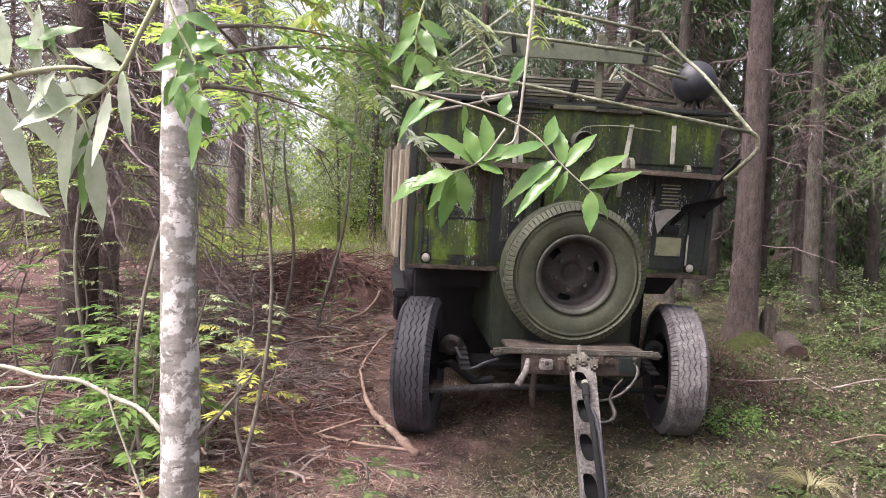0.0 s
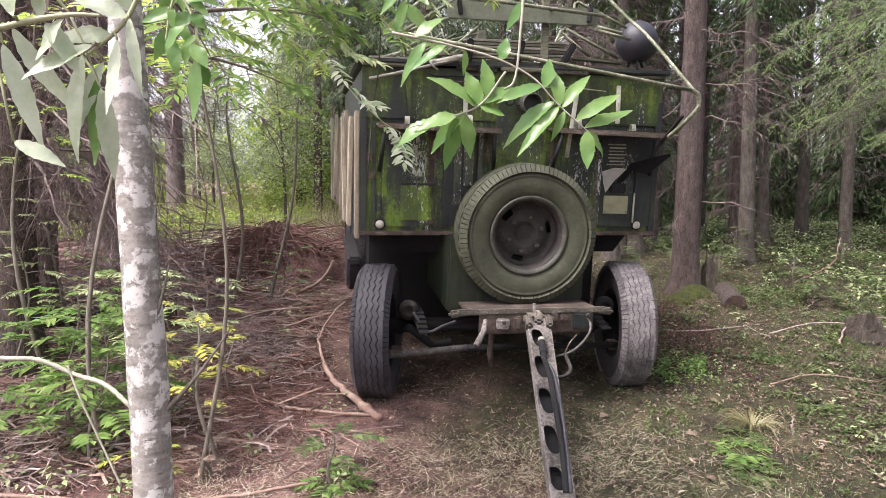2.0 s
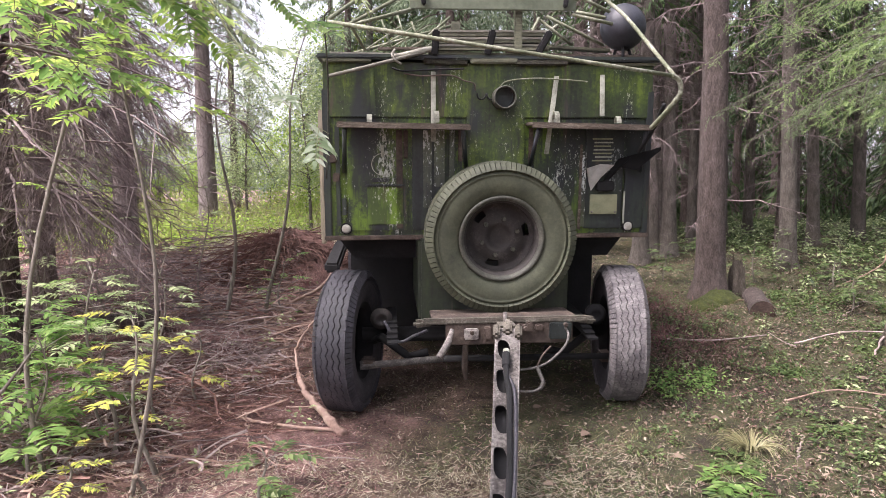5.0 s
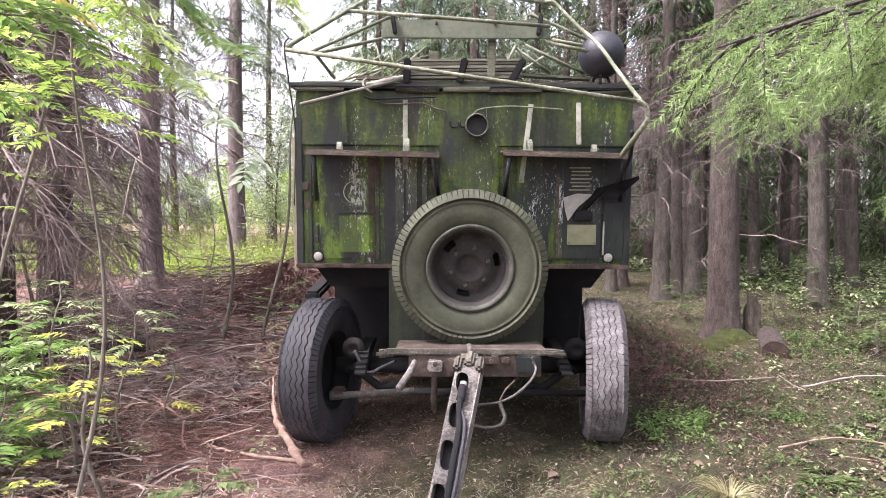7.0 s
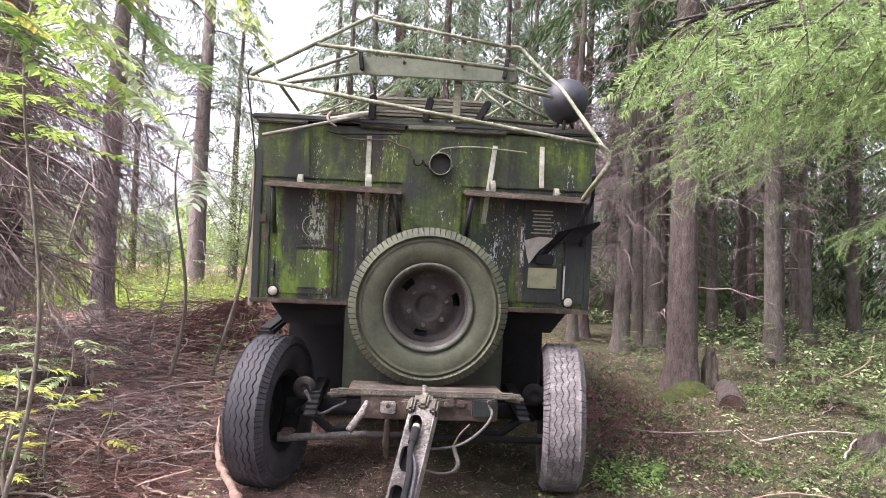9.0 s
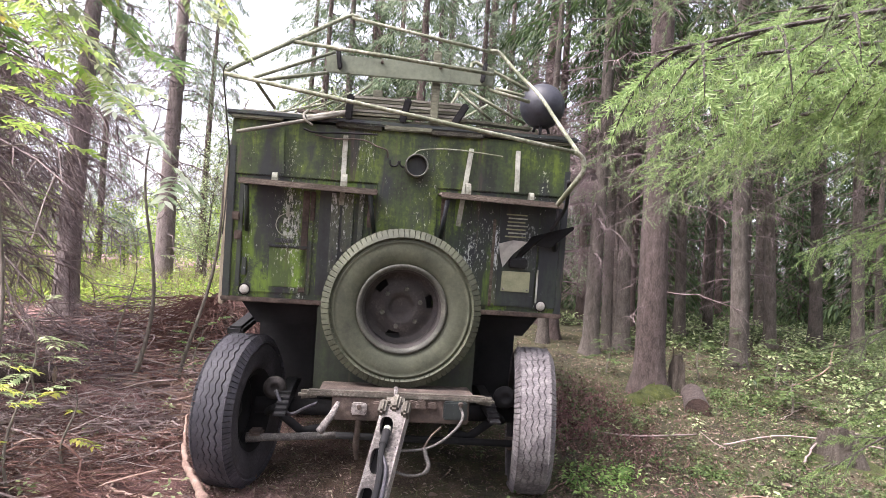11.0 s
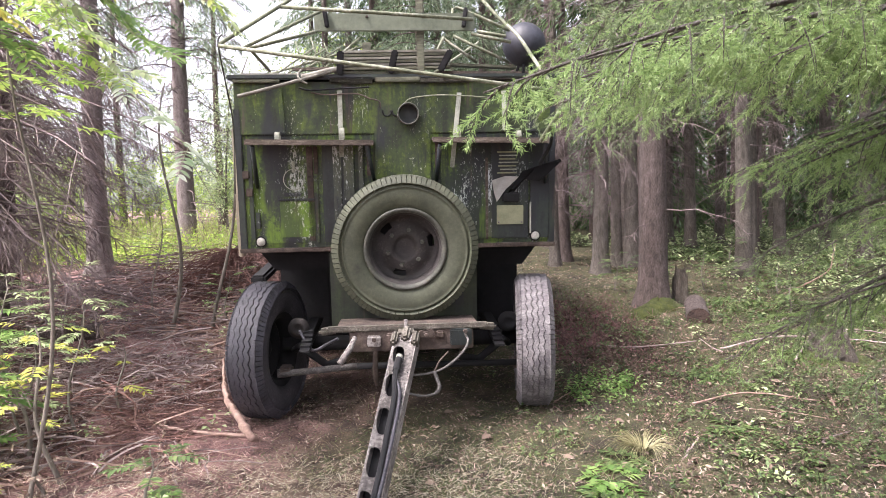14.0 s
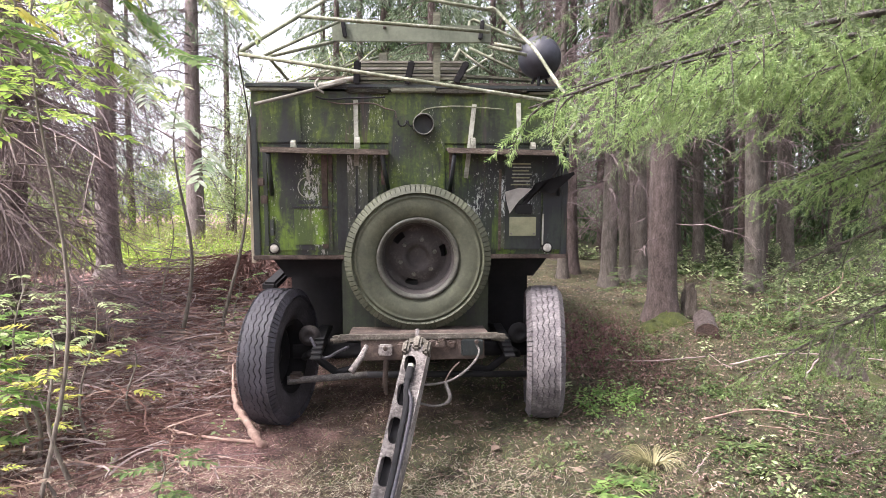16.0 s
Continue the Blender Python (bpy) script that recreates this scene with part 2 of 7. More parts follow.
TWIG_GREEN = surface("green_twig_skin", [(0.3, (0.2, 0.22, 0.11)), (0.7, (0.42, 0.43, 0.28))], 20, rough=0.7, relief=0.2)
CUT = surface("cut_wood_end", [(0.3, (0.2, 0.15, 0.09)), (0.7, (0.45, 0.37, 0.26))], 20, rough=0.9)
ROT = surface("rotten_stump_wood", [(0.3, (0.022, 0.016, 0.013)), (0.5, (0.07, 0.055, 0.043)), (0.66, (0.16, 0.14, 0.115)), (0.78, (0.33, 0.31, 0.27))], 9, 6, (3, 3, 1), rough=0.95, relief=1.0, depth=0.03, spread=0.5)
EARTH = surface("dark_root_earth", [(0.3, (0.02, 0.012, 0.01)), (0.5, (0.07, 0.042, 0.034)), (0.75, (0.16, 0.1, 0.08))], 6, 8, rough=0.97, relief=1.0, depth=0.04)
MOSS = surface("green_moss", [(0.3, (0.014, 0.018, 0.006)), (0.5, (0.05, 0.062, 0.012)), (0.75, (0.125, 0.14, 0.03))], 14, 7, rough=1.0, relief=1.0, depth=0.03, spread=0.5)


def rowan_bark():
    m, nt, b = material("pale_lichened_rowan_bark")
    vec = coords(nt)
    rings = noise_tex(nt, coords(nt, (6, 6, 30)), 1.6, 4, 0.6)
    patch = noise_tex(nt, vec, 16, 5, 0.65)
    grain = noise_tex(nt, vec, 90, 3, 0.7)
    base = ramp(nt, blend(nt, 0.4, rings, grain), [(0.35, (0.13, 0.118, 0.105)), (0.6, (0.28, 0.265, 0.24))])
    col = blend(nt, ramp(nt, patch, [(0.5, (0, 0, 0)), (0.56, (1, 1, 1))]), base, (0.5, 0.485, 0.46))
    dark = ramp(nt, noise_tex(nt, coords(nt, (10, 10, 26)), 2.2, 3), [(0.64, (0, 0, 0)), (0.7, (1, 1, 1))])
    col = blend(nt, dark, col, (0.14, 0.125, 0.11))
    nt.links.new(col, b.inputs["Base Color"])
    b.inputs["Roughness"].default_value = 0.9
    bump(nt, b, blend(nt, 0.5, rings, patch), 0.6, 0.008)
    return m


ROWAN_BARK = rowan_bark()
LEAF = leaf_material("rowan_leaf", [(0.2, (0.09, 0.18, 0.05)), (0.5, (0.18, 0.31, 0.085)), (0.8, (0.32, 0.44, 0.15))], 0.55)
LEAF_BIG = leaf_material("near_leaf_green", [(0.25, (0.045, 0.125, 0.035)), (0.48, (0.1, 0.225, 0.06)), (0.66, (0.2, 0.32, 0.09)), (0.8, (0.42, 0.38, 0.07)), (0.9, (0.35, 0.22, 0.08))], 0.4, 0.35, 24)
LEAF_PALE = leaf_material("pale_leaf_underside", [(0.3, (0.22, 0.31, 0.16)), (0.45, (0.35, 0.43, 0.27)), (0.58, (0.48, 0.54, 0.41)), (0.75, (0.62, 0.67, 0.56))], 0.35, 0.5, 40)
LEAF_LIME = leaf_material("lime_young_leaf", [(0.2, (0.2, 0.34, 0.06)), (0.5, (0.36, 0.5, 0.12)), (0.8, (0.55, 0.62, 0.2))], 0.6)
LEAF_YELLOW = leaf_material("yellowing_leaf", [(0.2, (0.2, 0.27, 0.05)), (0.5, (0.4, 0.42, 0.09)), (0.8, (0.58, 0.5, 0.12))], 0.4)
LEAF_MIXED = leaf_material("dusty_sapling_leaf", [(0.2, (0.17, 0.24, 0.1)), (0.5, (0.32, 0.39, 0.19)), (0.8, (0.52, 0.57, 0.33))], 0.35)
BUSH = leaf_material("sunlit_bush_leaf", [(0.2, (0.16, 0.27, 0.045)), (0.5, (0.3, 0.43, 0.08)), (0.8, (0.46, 0.53, 0.14))], 0.6)
NEEDLE = leaf_material("spruce_needle", [(0.2, (0.07, 0.1, 0.045)), (0.5, (0.135, 0.185, 0.085)), (0.8, (0.24, 0.29, 0.15))], 0.48, 0.5)
NEEDLE_TIP = leaf_material("fresh_spruce_needle", [(0.2, (0.12, 0.2, 0.065)), (0.5, (0.22, 0.33, 0.115)), (0.8, (0.38, 0.49, 0.21))], 0.5, 0.45)
# Lighter, greyer needle copy: haze behind the trailer put into colour.
NEEDLE_HAZE = leaf_material("haze_paled_spruce_needle", [(0.2, (0.08, 0.12, 0.07)), (0.5, (0.15, 0.2, 0.12)), (0.8, (0.26, 0.31, 0.2))], 0.5, 0.6, 1.5)
NEEDLE_FAR = leaf_material("dark_spruce_needle", [(0.2, (0.025, 0.05, 0.02)), (0.5, (0.05, 0.09, 0.03)), (0.8, (0.09, 0.14, 0.045))], 0.25, 0.7, 0.8)
HERB = leaf_material("low_herb_leaf", [(0.2, (0.035, 0.066, 0.02)), (0.5, (0.085, 0.135, 0.042)), (0.8, (0.19, 0.24, 0.09))], 0.35)
DRYGRASS = leaf_material("dry_pale_grass", [(0.2, (0.15, 0.14, 0.065)), (0.5, (0.27, 0.25, 0.13)), (0.8, (0.42, 0.39, 0.23))], 0.3)
BLEACHED = leaf_material("bleached_grass_blade", [(0.2, (0.3, 0.26, 0.17)), (0.5, (0.52, 0.47, 0.35)), (0.8, (0.68, 0.63, 0.5))], 0.25)
LITTER = leaf_material("fallen_brown_leaf", [(0.2, (0.045, 0.03, 0.024)), (0.42, (0.11, 0.073, 0.056)), (0.58, (0.19, 0.135, 0.104)), (0.74, (0.3, 0.24, 0.185)), (0.9, (0.46, 0.42, 0.33))], 0.15, 0.8)
RED_NEEDLE = leaf_material("reddish_dead_needle", [(0.2, (0.05, 0.024, 0.024)), (0.5, (0.15, 0.07, 0.066)), (0.8, (0.3, 0.17, 0.16))], 0.1, 0.85)
STRAW = leaf_material("fallen_needle_straw", [(0.2, (0.09, 0.04, 0.038)), (0.42, (0.29, 0.145, 0.13)), (0.6, (0.48, 0.31, 0.27)), (0.82, (0.66, 0.52, 0.46))], 0.1, 0.85)


def ground_material():
    m, nt, b = material("forest_floor")
    vec = coords(nt)
    big, mid, fine = noise_tex(nt, vec, 0.55, 4), noise_tex(nt, vec, 3.2, 5, 0.65), noise_tex(nt, vec, 70, 7, 0.85)
    needles = ramp(nt, blend(nt, 0.6, mid, fine), [(0.38, (0.02, 0.01, 0.009)), (0.46, (0.09, 0.045, 0.041)), (0.53, (0.21, 0.115, 0.105)), (0.64, (0.42, 0.27, 0.245))])
    mossy = ramp(nt, blend(nt, 0.6, mid, fine), [(0.36, (0.01, 0.008, 0.006)), (0.45, (0.036, 0.024, 0.016)), (0.51, (0.05, 0.058, 0.018)), (0.57, (0.1, 0.07, 0.044)), (0.68, (0.24, 0.165, 0.12))])
    sep = nt.nodes.new("ShaderNodeSeparateXYZ")
    nt.links.new(vec, sep.inputs[0])
    along = node(nt, "ShaderNodeMapRange")
    along.inputs["From Min"].default_value, along.inputs["From Max"].default_value = -2.3, 1.3
    nt.links.new(sep.outputs["X"], along.inputs["Value"])
    f = ramp(nt, blend(nt, 0.6, along.outputs["Result"], big), [(0.4, (0, 0, 0)), (0.58, (1, 1, 1))])
    col = blend(nt, f, needles, mossy)
    nt.links.new(col, b.inputs["Base Color"])
    b.inputs["Roughness"].default_value = 0.97
    bump(nt, b, blend(nt, 0.6, mid, fine), 1.0, 0.04)
    return m


FLOOR = ground_material()


# ---- building helpers ----
rnd = np.random.default_rng(7)
pyr = random.Random(11)


def ground_z(x, y):
    """Height of the forest floor: it climbs behind the front wheels."""
    x, y = np.asarray(x, float), np.asarray(y, float)
    z = 0.14 * np.clip(y + 0.6, 0, 2.8) + 0.06 * np.clip(y - 2.2, 0, 6) + 0.015 * np.clip(y - 8.2, 0, 200)
    near = np.exp(-((np.abs(x) - 1.1) ** 2 + (y - 0.15) ** 2) / 0.5)
    wob = 0.035 * np.sin(1.7 * x + 0.6 * y) * np.cos(1.3 * y - 0.8 * x) + 0.02 * np.sin(4.1 * x + 1.0) * np.sin(3.7 * y)
    wob = wob * np.clip(0.4 + 0.12 * np.hypot(x, y), 0.4, 2.0)
    return z * (1 - 0.55 * near) + wob * (1 - near)


def raw_mesh(name, verts, faces, mat, smooth=False):
    me = bpy.data.meshes.new(name)
    verts = np.asarray(verts, np.float32)
    if isinstance(faces, np.ndarray):
        n, k = faces.shape
        me.vertices.add(len(verts))
        me.vertices.foreach_set("co", verts.ravel())
        me.loops.add(n * k)
        me.loops.foreach_set("vertex_index", faces.astype(np.int32).ravel())
        me.polygons.add(n)
        me.polygons.foreach_set("loop_start", np.arange(0, n * k, k, dtype=np.int32))
        me.update(calc_edges=True)
    else:
        me.from_pydata(verts.tolist(), [], faces)
    if smooth:
        me.polygons.foreach_set("use_smooth", [True] * len(me.polygons))
    me.materials.append(mat)
    return me


def put(name, me, parent=None, label=""):
    ob = new(name, me)
    if parent:
        ob.parent = parent
    if label:
        ob["label"] = label
    return ob


def part(name, bm, mat, parent=None, label="", smooth=False, shift=None):
    """Links a bmesh as one mesh object under a thing or a part."""
    if shift:
        bmesh.ops.translate(bm, vec=shift, verts=bm.verts)
    bmesh.ops.recalc_face_normals(bm, faces=bm.faces)
    me = bpy.data.meshes.new(name)
    bm.to_mesh(me)
    bm.free()
    me.materials.append(mat)
    if smooth:
        me.polygons.foreach_set("use_smooth", [True] * len(me.polygons))
    return put(name, me, parent, label)


def thing(name, label, category, at=(0, 0, 0), turn=(0, 0, 0), group=""):
    ob = new(name)
    ob.matrix_basis = pose(*at, *turn)
    return tagged(ob, label, category, group)


def box(bm, centre, size, turn=(0, 0, 0), bevel=0.0):
    r = bmesh.ops.create_cube(bm, size=1.0)
    vs = r["verts"]
    bmesh.ops.scale(bm, vec=size, verts=vs)
    if bevel:
        es = list({e for v in vs for e in v.link_edges})
        vs = bmesh.ops.bevel(bm, geom=es, offset=bevel, segments=2, affect="EDGES")["verts"]
        vs = list(set(vs))
    bmesh.ops.transform(bm, matrix=pose(*centre, *turn), verts=vs)
    return bm


def one_box(centre, size, turn=(0, 0, 0), bevel=0.004):
    return box(bmesh.new(), centre, size, turn, bevel)


def sweep(paths, sides=6):
    """Tubes along paths of (points, radii): verts and faces."""
    verts, faces, at = [], [], 0
    ring = np.linspace(0, 2 * np.pi, sides, endpoint=False)
    cs, sn = np.cos(ring)[:, None], np.sin(ring)[:, None]
    for pts, radii in paths:
        pts = np.asarray(pts, float)
        n = len(pts)
        radii = np.broadcast_to(np.asarray(radii, float), (n,))
        tan = np.gradient(pts, axis=0)
        tan /= np.linalg.norm(tan, axis=1, keepdims=True) + 1e-9
        ref = np.array([0, 0, 1.0]) if abs(tan[0][2]) < 0.85 else np.array([1.0, 0, 0])
        for p, t, r in zip(pts, tan, radii):
            u = np.cross(t, ref)
            u /= np.linalg.norm(u) + 1e-9
            v = np.cross(t, u)
            verts.append(p + r * (cs * u + sn * v))
        for i in range(n - 1):
            for j in range(sides):
                a, b = at + i * sides + j, at + i * sides + (j + 1) % sides
                faces.append((a, b, b + sides, a + sides))
        for base, flip in ((at, 1), (at + (n - 1) * sides, 0)):
            cap = list(range(base, base + sides))
            faces.append(tuple(cap[::-1] if flip else cap))
        at += n * sides
    return np.concatenate(verts), faces


def tube(name, pts, r, mat, parent=None, label="", sides=8):
    v, f = sweep([(pts, r)], sides)
    return put(name, raw_mesh(name, v, f, mat, True), parent, label)


def curve_pts(points, n=12):
    """A smooth line through points."""
    p = np.asarray(points, float)
    q = np.vstack([2 * p[0] - p[1], p, 2 * p[-1] - p[-2]])
    out = []
    for i in range(1, len(q) - 2):
        for t in np.linspace(0, 1, n, endpoint=False):
            a, b, c, d = q[i - 1], q[i], q[i + 1], q[i + 2]
            out.append(0.5 * (2 * b + (c - a) * t + (2 * a - 5 * b + 4 * c - d) * t * t + (3 * b - a - 3 * c + d) * t ** 3))
    out.append(p[-1])
    return np.array(out)


def lathe(profile, steps=48, axis="Y"):
    """A closed ring of (radius, along) points turned about an axis."""
    prof = np.asarray(profile, float)
    n = len(prof)
    verts, faces = [], []
    for k in range(steps):
        a = 2 * math.pi * k / steps
        for r, s in prof:
            verts.append((r * math.cos(a), s, r * math.sin(a)) if axis == "Y" else (s, r * math.cos(a), r * math.sin(a)))
    for k in range(steps):
        for i in range(n - 1):
            a, b = k * n + i, ((k + 1) % steps) * n + i
            faces.append((a, a + 1, b + 1, b))
    return np.array(verts), faces


def unit(v):
    return v / (np.linalg.norm(v, axis=-1, keepdims=True) + 1e-9)


def leaf_cards(pos, along, normal, length, width, fold=0.25):
    """One folded diamond leaf a row: (n, 3) arrays to verts and quads."""
    n = len(pos)
    along, normal = unit(along), unit(normal)
    side = unit(np.cross(along, normal))
    normal = np.cross(side, along)
    length, width = np.broadcast_to(length, (n,))[:, None], np.broadcast_to(width, (n,))[:, None]
    mid = pos + along * length * 0.48
    lift = normal * width * fold
    v = np.stack([pos, mid + side * width / 2 + lift, pos + along * length - lift * 0.6, mid - side * width / 2 + lift], 1).reshape(-1, 3)
    i = np.arange(n)[:, None] * 4
    f = np.concatenate([i + np.array([[0, 1, 2]]), i + np.array([[0, 2, 3]])])
    return v, f


def join_arrays(chunks):
    vs, fs, at = [], [], 0
    for v, f in chunks:
        vs.append(v)
        fs.append(f + at)
        at += len(v)
    return np.concatenate(vs), np.concatenate(fs)


def rand_dirs(n, flat=1.0):
    d = rnd.normal(size=(n, 3))
    d[:, 2] *= flat
    return unit(d)


# ---- ground ----
def build_ground():
    lines = np.concatenate([-np.geomspace(400, 9, 22), np.linspace(-8.5, 8.5, 150), np.geomspace(9, 400, 22)])
    gx, gy = np.meshgrid(lines, lines + 1.5, indexing="ij")
    gz = ground_z(gx, gy) + 0.012 * rnd.normal(size=gx.shape) * (np.hypot(gx, gy) < 12)
    n = len(lines)
    v = np.stack([gx, gy, gz], -1).reshape(-1, 3)
    i, j = np.meshgrid(np.arange(n - 1), np.arange(n - 1), indexing="ij")
    a = (i * n + j).ravel()
    f = np.stack([a, a + n, a + n + 1, a + 1], 1)
    ob = put("ground", raw_mesh("ground", v, f, FLOOR, True))
    tagged(ob, "forest floor of brown needles, moss and dry grass", "ground", kind="structure")


build_ground()


# ---- trailer ----
LEAN_F = 5.0
HINGE = Vector((0, 0, 1.4))
trailer = thing("trailer", "abandoned dark green box trailer overgrown with algae on forest floor", "trailer", HINGE, (LEAN_F, 0, 0))
TM = pose(*HINGE, LEAN_F, 0, 0)
TI = TM.inverted()
DOWN = (0, 0, -1.4)


def loc(p):
    """A place in the world, in the trailer's own space (still counted from the ground)."""
    return np.array(TI @ Vector(p)) + np.array([0, 0, 1.4])


def tpart(name, bm, mat, label="", parent=None, smooth=False):
    return part(name, bm, mat, parent or trailer, label, smooth, DOWN)


def tbox(name, centre, size, mat, label="", turn=(0, 0, 0), bevel=0.006, parent=None):
    return tpart(name, one_box(centre, size, turn, bevel), mat, label, parent)


def ttube(name, pts, r, mat, label="", sides=8, parent=None):
    return tube(name, np.asarray(pts, float) + np.array(DOWN), r, mat, parent or trailer, label, sides)


W = 1.185      # half the body's width
BOT, TOP = 1.325, 2.585
LONG = 4.2
body = tbox("body", (0, LONG / 2 + 0.03, (BOT + TOP) / 2), (2 * W - 0.03, LONG, TOP - BOT - 0.02), PAINT_DARK, "dark sheet steel body", bevel=0.02)
# front wall: separate sheets with seams between them
tbox("lower_front_sheet", (0, 0.012, 1.755), (2 * W, 0.03, 0.86), PAINT, "streaked green front sheet")
tbox("upper_front_sheet", (0, 0.0, 2.375), (2 * W - 0.012, 0.036, 0.375), PAINT_UP, "moss-green upper front sheet")
tbox("side_trim", (-W + 0.02, -0.006, 1.86), (0.05, 0.03, 1.04), PAINT_DARK, "dark corner trim")
tbox("side_trim", (W - 0.02, -0.006, 1.86), (0.05, 0.03, 1.04), PAINT_DARK, "dark corner trim")
tbox("bottom_rail", (0, -0.008, BOT + 0.008), (2 * W + 0.02, 0.05, 0.032), RUSTY, "rusty bottom rail with flaking paint")
tbox("centre_sheet", (0.035, -0.012, 1.95), (0.42, 0.022, 1.16), PAINT_UP, "streaked green centre sheet", bevel=0.004)
tbox("roof", (0, LONG / 2 + 0.0, TOP + 0.012), (2 * W + 0.07, LONG + 0.12, 0.035), PAINT_DARK, "dark roof sheet with rotten edge", bevel=0.012)
for k in range(7):
    if k == 1:
        continue
    x0 = -W + 0.01 + k * 0.34
    tbox("roof_edge_board", (x0 + 0.165, -0.04 - 0.012 * math.sin(5 * k), TOP - 0.012 + 0.012 * math.sin(3 * k)), (0.34 + 0.03 * math.sin(2 * k), 0.03, 0.032 + 0.012 * math.sin(7 * k)), ROTTEN if k % 3 else MESHWOOD, "rotten wooden roof edge", (0, 1.6 * math.sin(4 * k), 0), 0.008)

# panels, doors and their frames on the front
for x0, x1, z0, z1, m, lab, y in (
        (-1.03, -0.60, 1.385, 2.12, PAINT, "left door sheet with algae streaks", -0.012),
        (-0.565, -0.36, 1.385, 2.12, PAINT_DARK, "dark narrow panel", -0.010),
        (-0.885, -0.63, 1.43, 1.70, PAINT_HATCH, "bright mossy hatch", -0.022),
        (0.30, 0.66, 1.385, 2.12, PAINT, "streaked green panel", -0.010),
        (0.70, 0.985, 1.385, 2.12, PAINT_DARK, "dark instrument panel", -0.012),
        (1.0, 1.145, 1.385, 1.84, PAINT_DARK, "dark blue-green sheet", -0.014)):
    tbox("panel", ((x0 + x1) / 2, y, (z0 + z1) / 2), (x1 - x0, 0.018, z1 - z0), m, lab, bevel=0.005)
tbox("hatch_lip", (-0.757, -0.034, 1.712), (0.28, 0.02, 0.016), PAINT_DARK)
for x, z0, z1, w, m in ((-0.455, 1.55, 2.1, 0.06, FLAKED), (-0.37, 1.7, 2.1, 0.075, FLAKED), (-0.28, 1.75, 2.12, 0.035, FLAKED), (0.335, 1.8, 2.1, 0.03, PAINT_UP),
                        (-1.09, 1.42, 2.12, 0.03, PAINT_DARK), (-0.655, 1.4, 2.1, 0.045, RUSTY), (-0.61, 1.9, 2.1, 0.03, RUSTY), (-0.22, 1.88, 2.12, 0.03, RUSTY), (0.29, 1.85, 2.12, 0.03, RUSTY), (-1.05, 1.5, 1.62, 0.03, PAINT_DARK), (0.69, 1.4, 1.95, 0.03, FLAKED), (0.665, 1.38, 2.0, 0.02, SHELF), (1.0, 1.42, 1.66, 0.012, BARE)):
    tbox("strip", (x, -0.024, (z0 + z1) / 2), (w, 0.014, z1 - z0), m, "flaking upright strip", bevel=0.003)
# upper straps that hold the shelves
for x0, x1, z0, z1, m in ((-0.415, -0.415, 2.02, 2.5, BARE), (-0.83, -0.845, 2.2, 2.5, PAINT_UP), (0.40, 0.46, 1.93, 2.48, BARE), (0.80, 0.79, 2.2, 2.49, BARE)):
    ob = tbox("strap", ((x0 + x1) / 2, -0.05, (z0 + z1) / 2), (0.034, 0.012, z1 - z0), m, "pale steel strap", (0, -math.degrees(math.atan2(x0 - x1, z1 - z0)), 0), 0.003)


# folding ledges with diagonal stays
def ledge(x0, x1, z, tilt):
    mid = (x0 + x1) / 2
    sh = tbox("ledge", (mid, -0.125, z), (x1 - x0, 0.23, 0.022), SHELF, "rotten wooden ledge", (0, tilt, 0), 0.005)
    tbox("ledge_edge", (mid, -0.245, z - 0.012), (x1 - x0, 0.014, 0.034), SHELF, "worn ledge edge", (0, tilt, 0), 0.003, None)
    for x in (x0 + 0.05, x1 - 0.05):
        ttube("stay", [(x, -0.22, z - 0.03), (x + (0.05 if x > mid else -0.02), -0.02, z - 0.33)], 0.016, PAINT_DARK, sides=6)
    return sh


ledge(-1.075, -0.175, 2.135, 1.0)
ledge(0.25, 1.115, 2.135, 1.2)


def strap_loop(x, z, r, mat=BARE):
    """A bent strap end that stands up from a ledge."""
    a = np.linspace(0, math.pi, 9)
    v, f = [], []
    for t in a:
        for w in (-0.017, 0.017):
            v.append((x + w, -0.14 + r * math.cos(t) * 1.0, z + r * math.sin(t) * 1.6))
    for i in range(8):
        f.append((2 * i, 2 * i + 1, 2 * i + 3, 2 * i + 2))
    bm = bmesh.new()
    bv = [bm.verts.new(p) for p in v]
    for q in f:
        bm.faces.new([bv[i] for i in q])
    bmesh.ops.solidify(bm, geom=bm.faces[:], thickness=0.005)
    tpart("strap_loop", bm, mat, "pale bent strap")


for x, r in ((-0.86, 0.035), (-0.40, 0.05), (0.44, 0.05), (0.885, 0.03)):
    strap_loop(x, 2.15, r)

# exhaust pipe socket
v, f = lathe([(0.069, -0.14), (0.073, -0.145), (0.079, -0.142), (0.08, -0.1), (0.08, 0.0), (0.068, 0.0), (0.069, -0.135)], 28)
pv = v + np.array([0.08, 0, 2.325 - 1.4])
put("pipe_socket", raw_mesh("pipe_socket", pv, f, RIM, True), trailer, "round pipe socket with worn rim")
bm = bmesh.new()
bmesh.ops.create_circle(bm, cap_ends=True, radius=0.07, segments=24)
bmesh.ops.transform(bm, matrix=pose(0.08, -0.07, 2.325, 90), verts=bm.verts)
tpart("pipe_bottom", bm, PAINT_DARK)
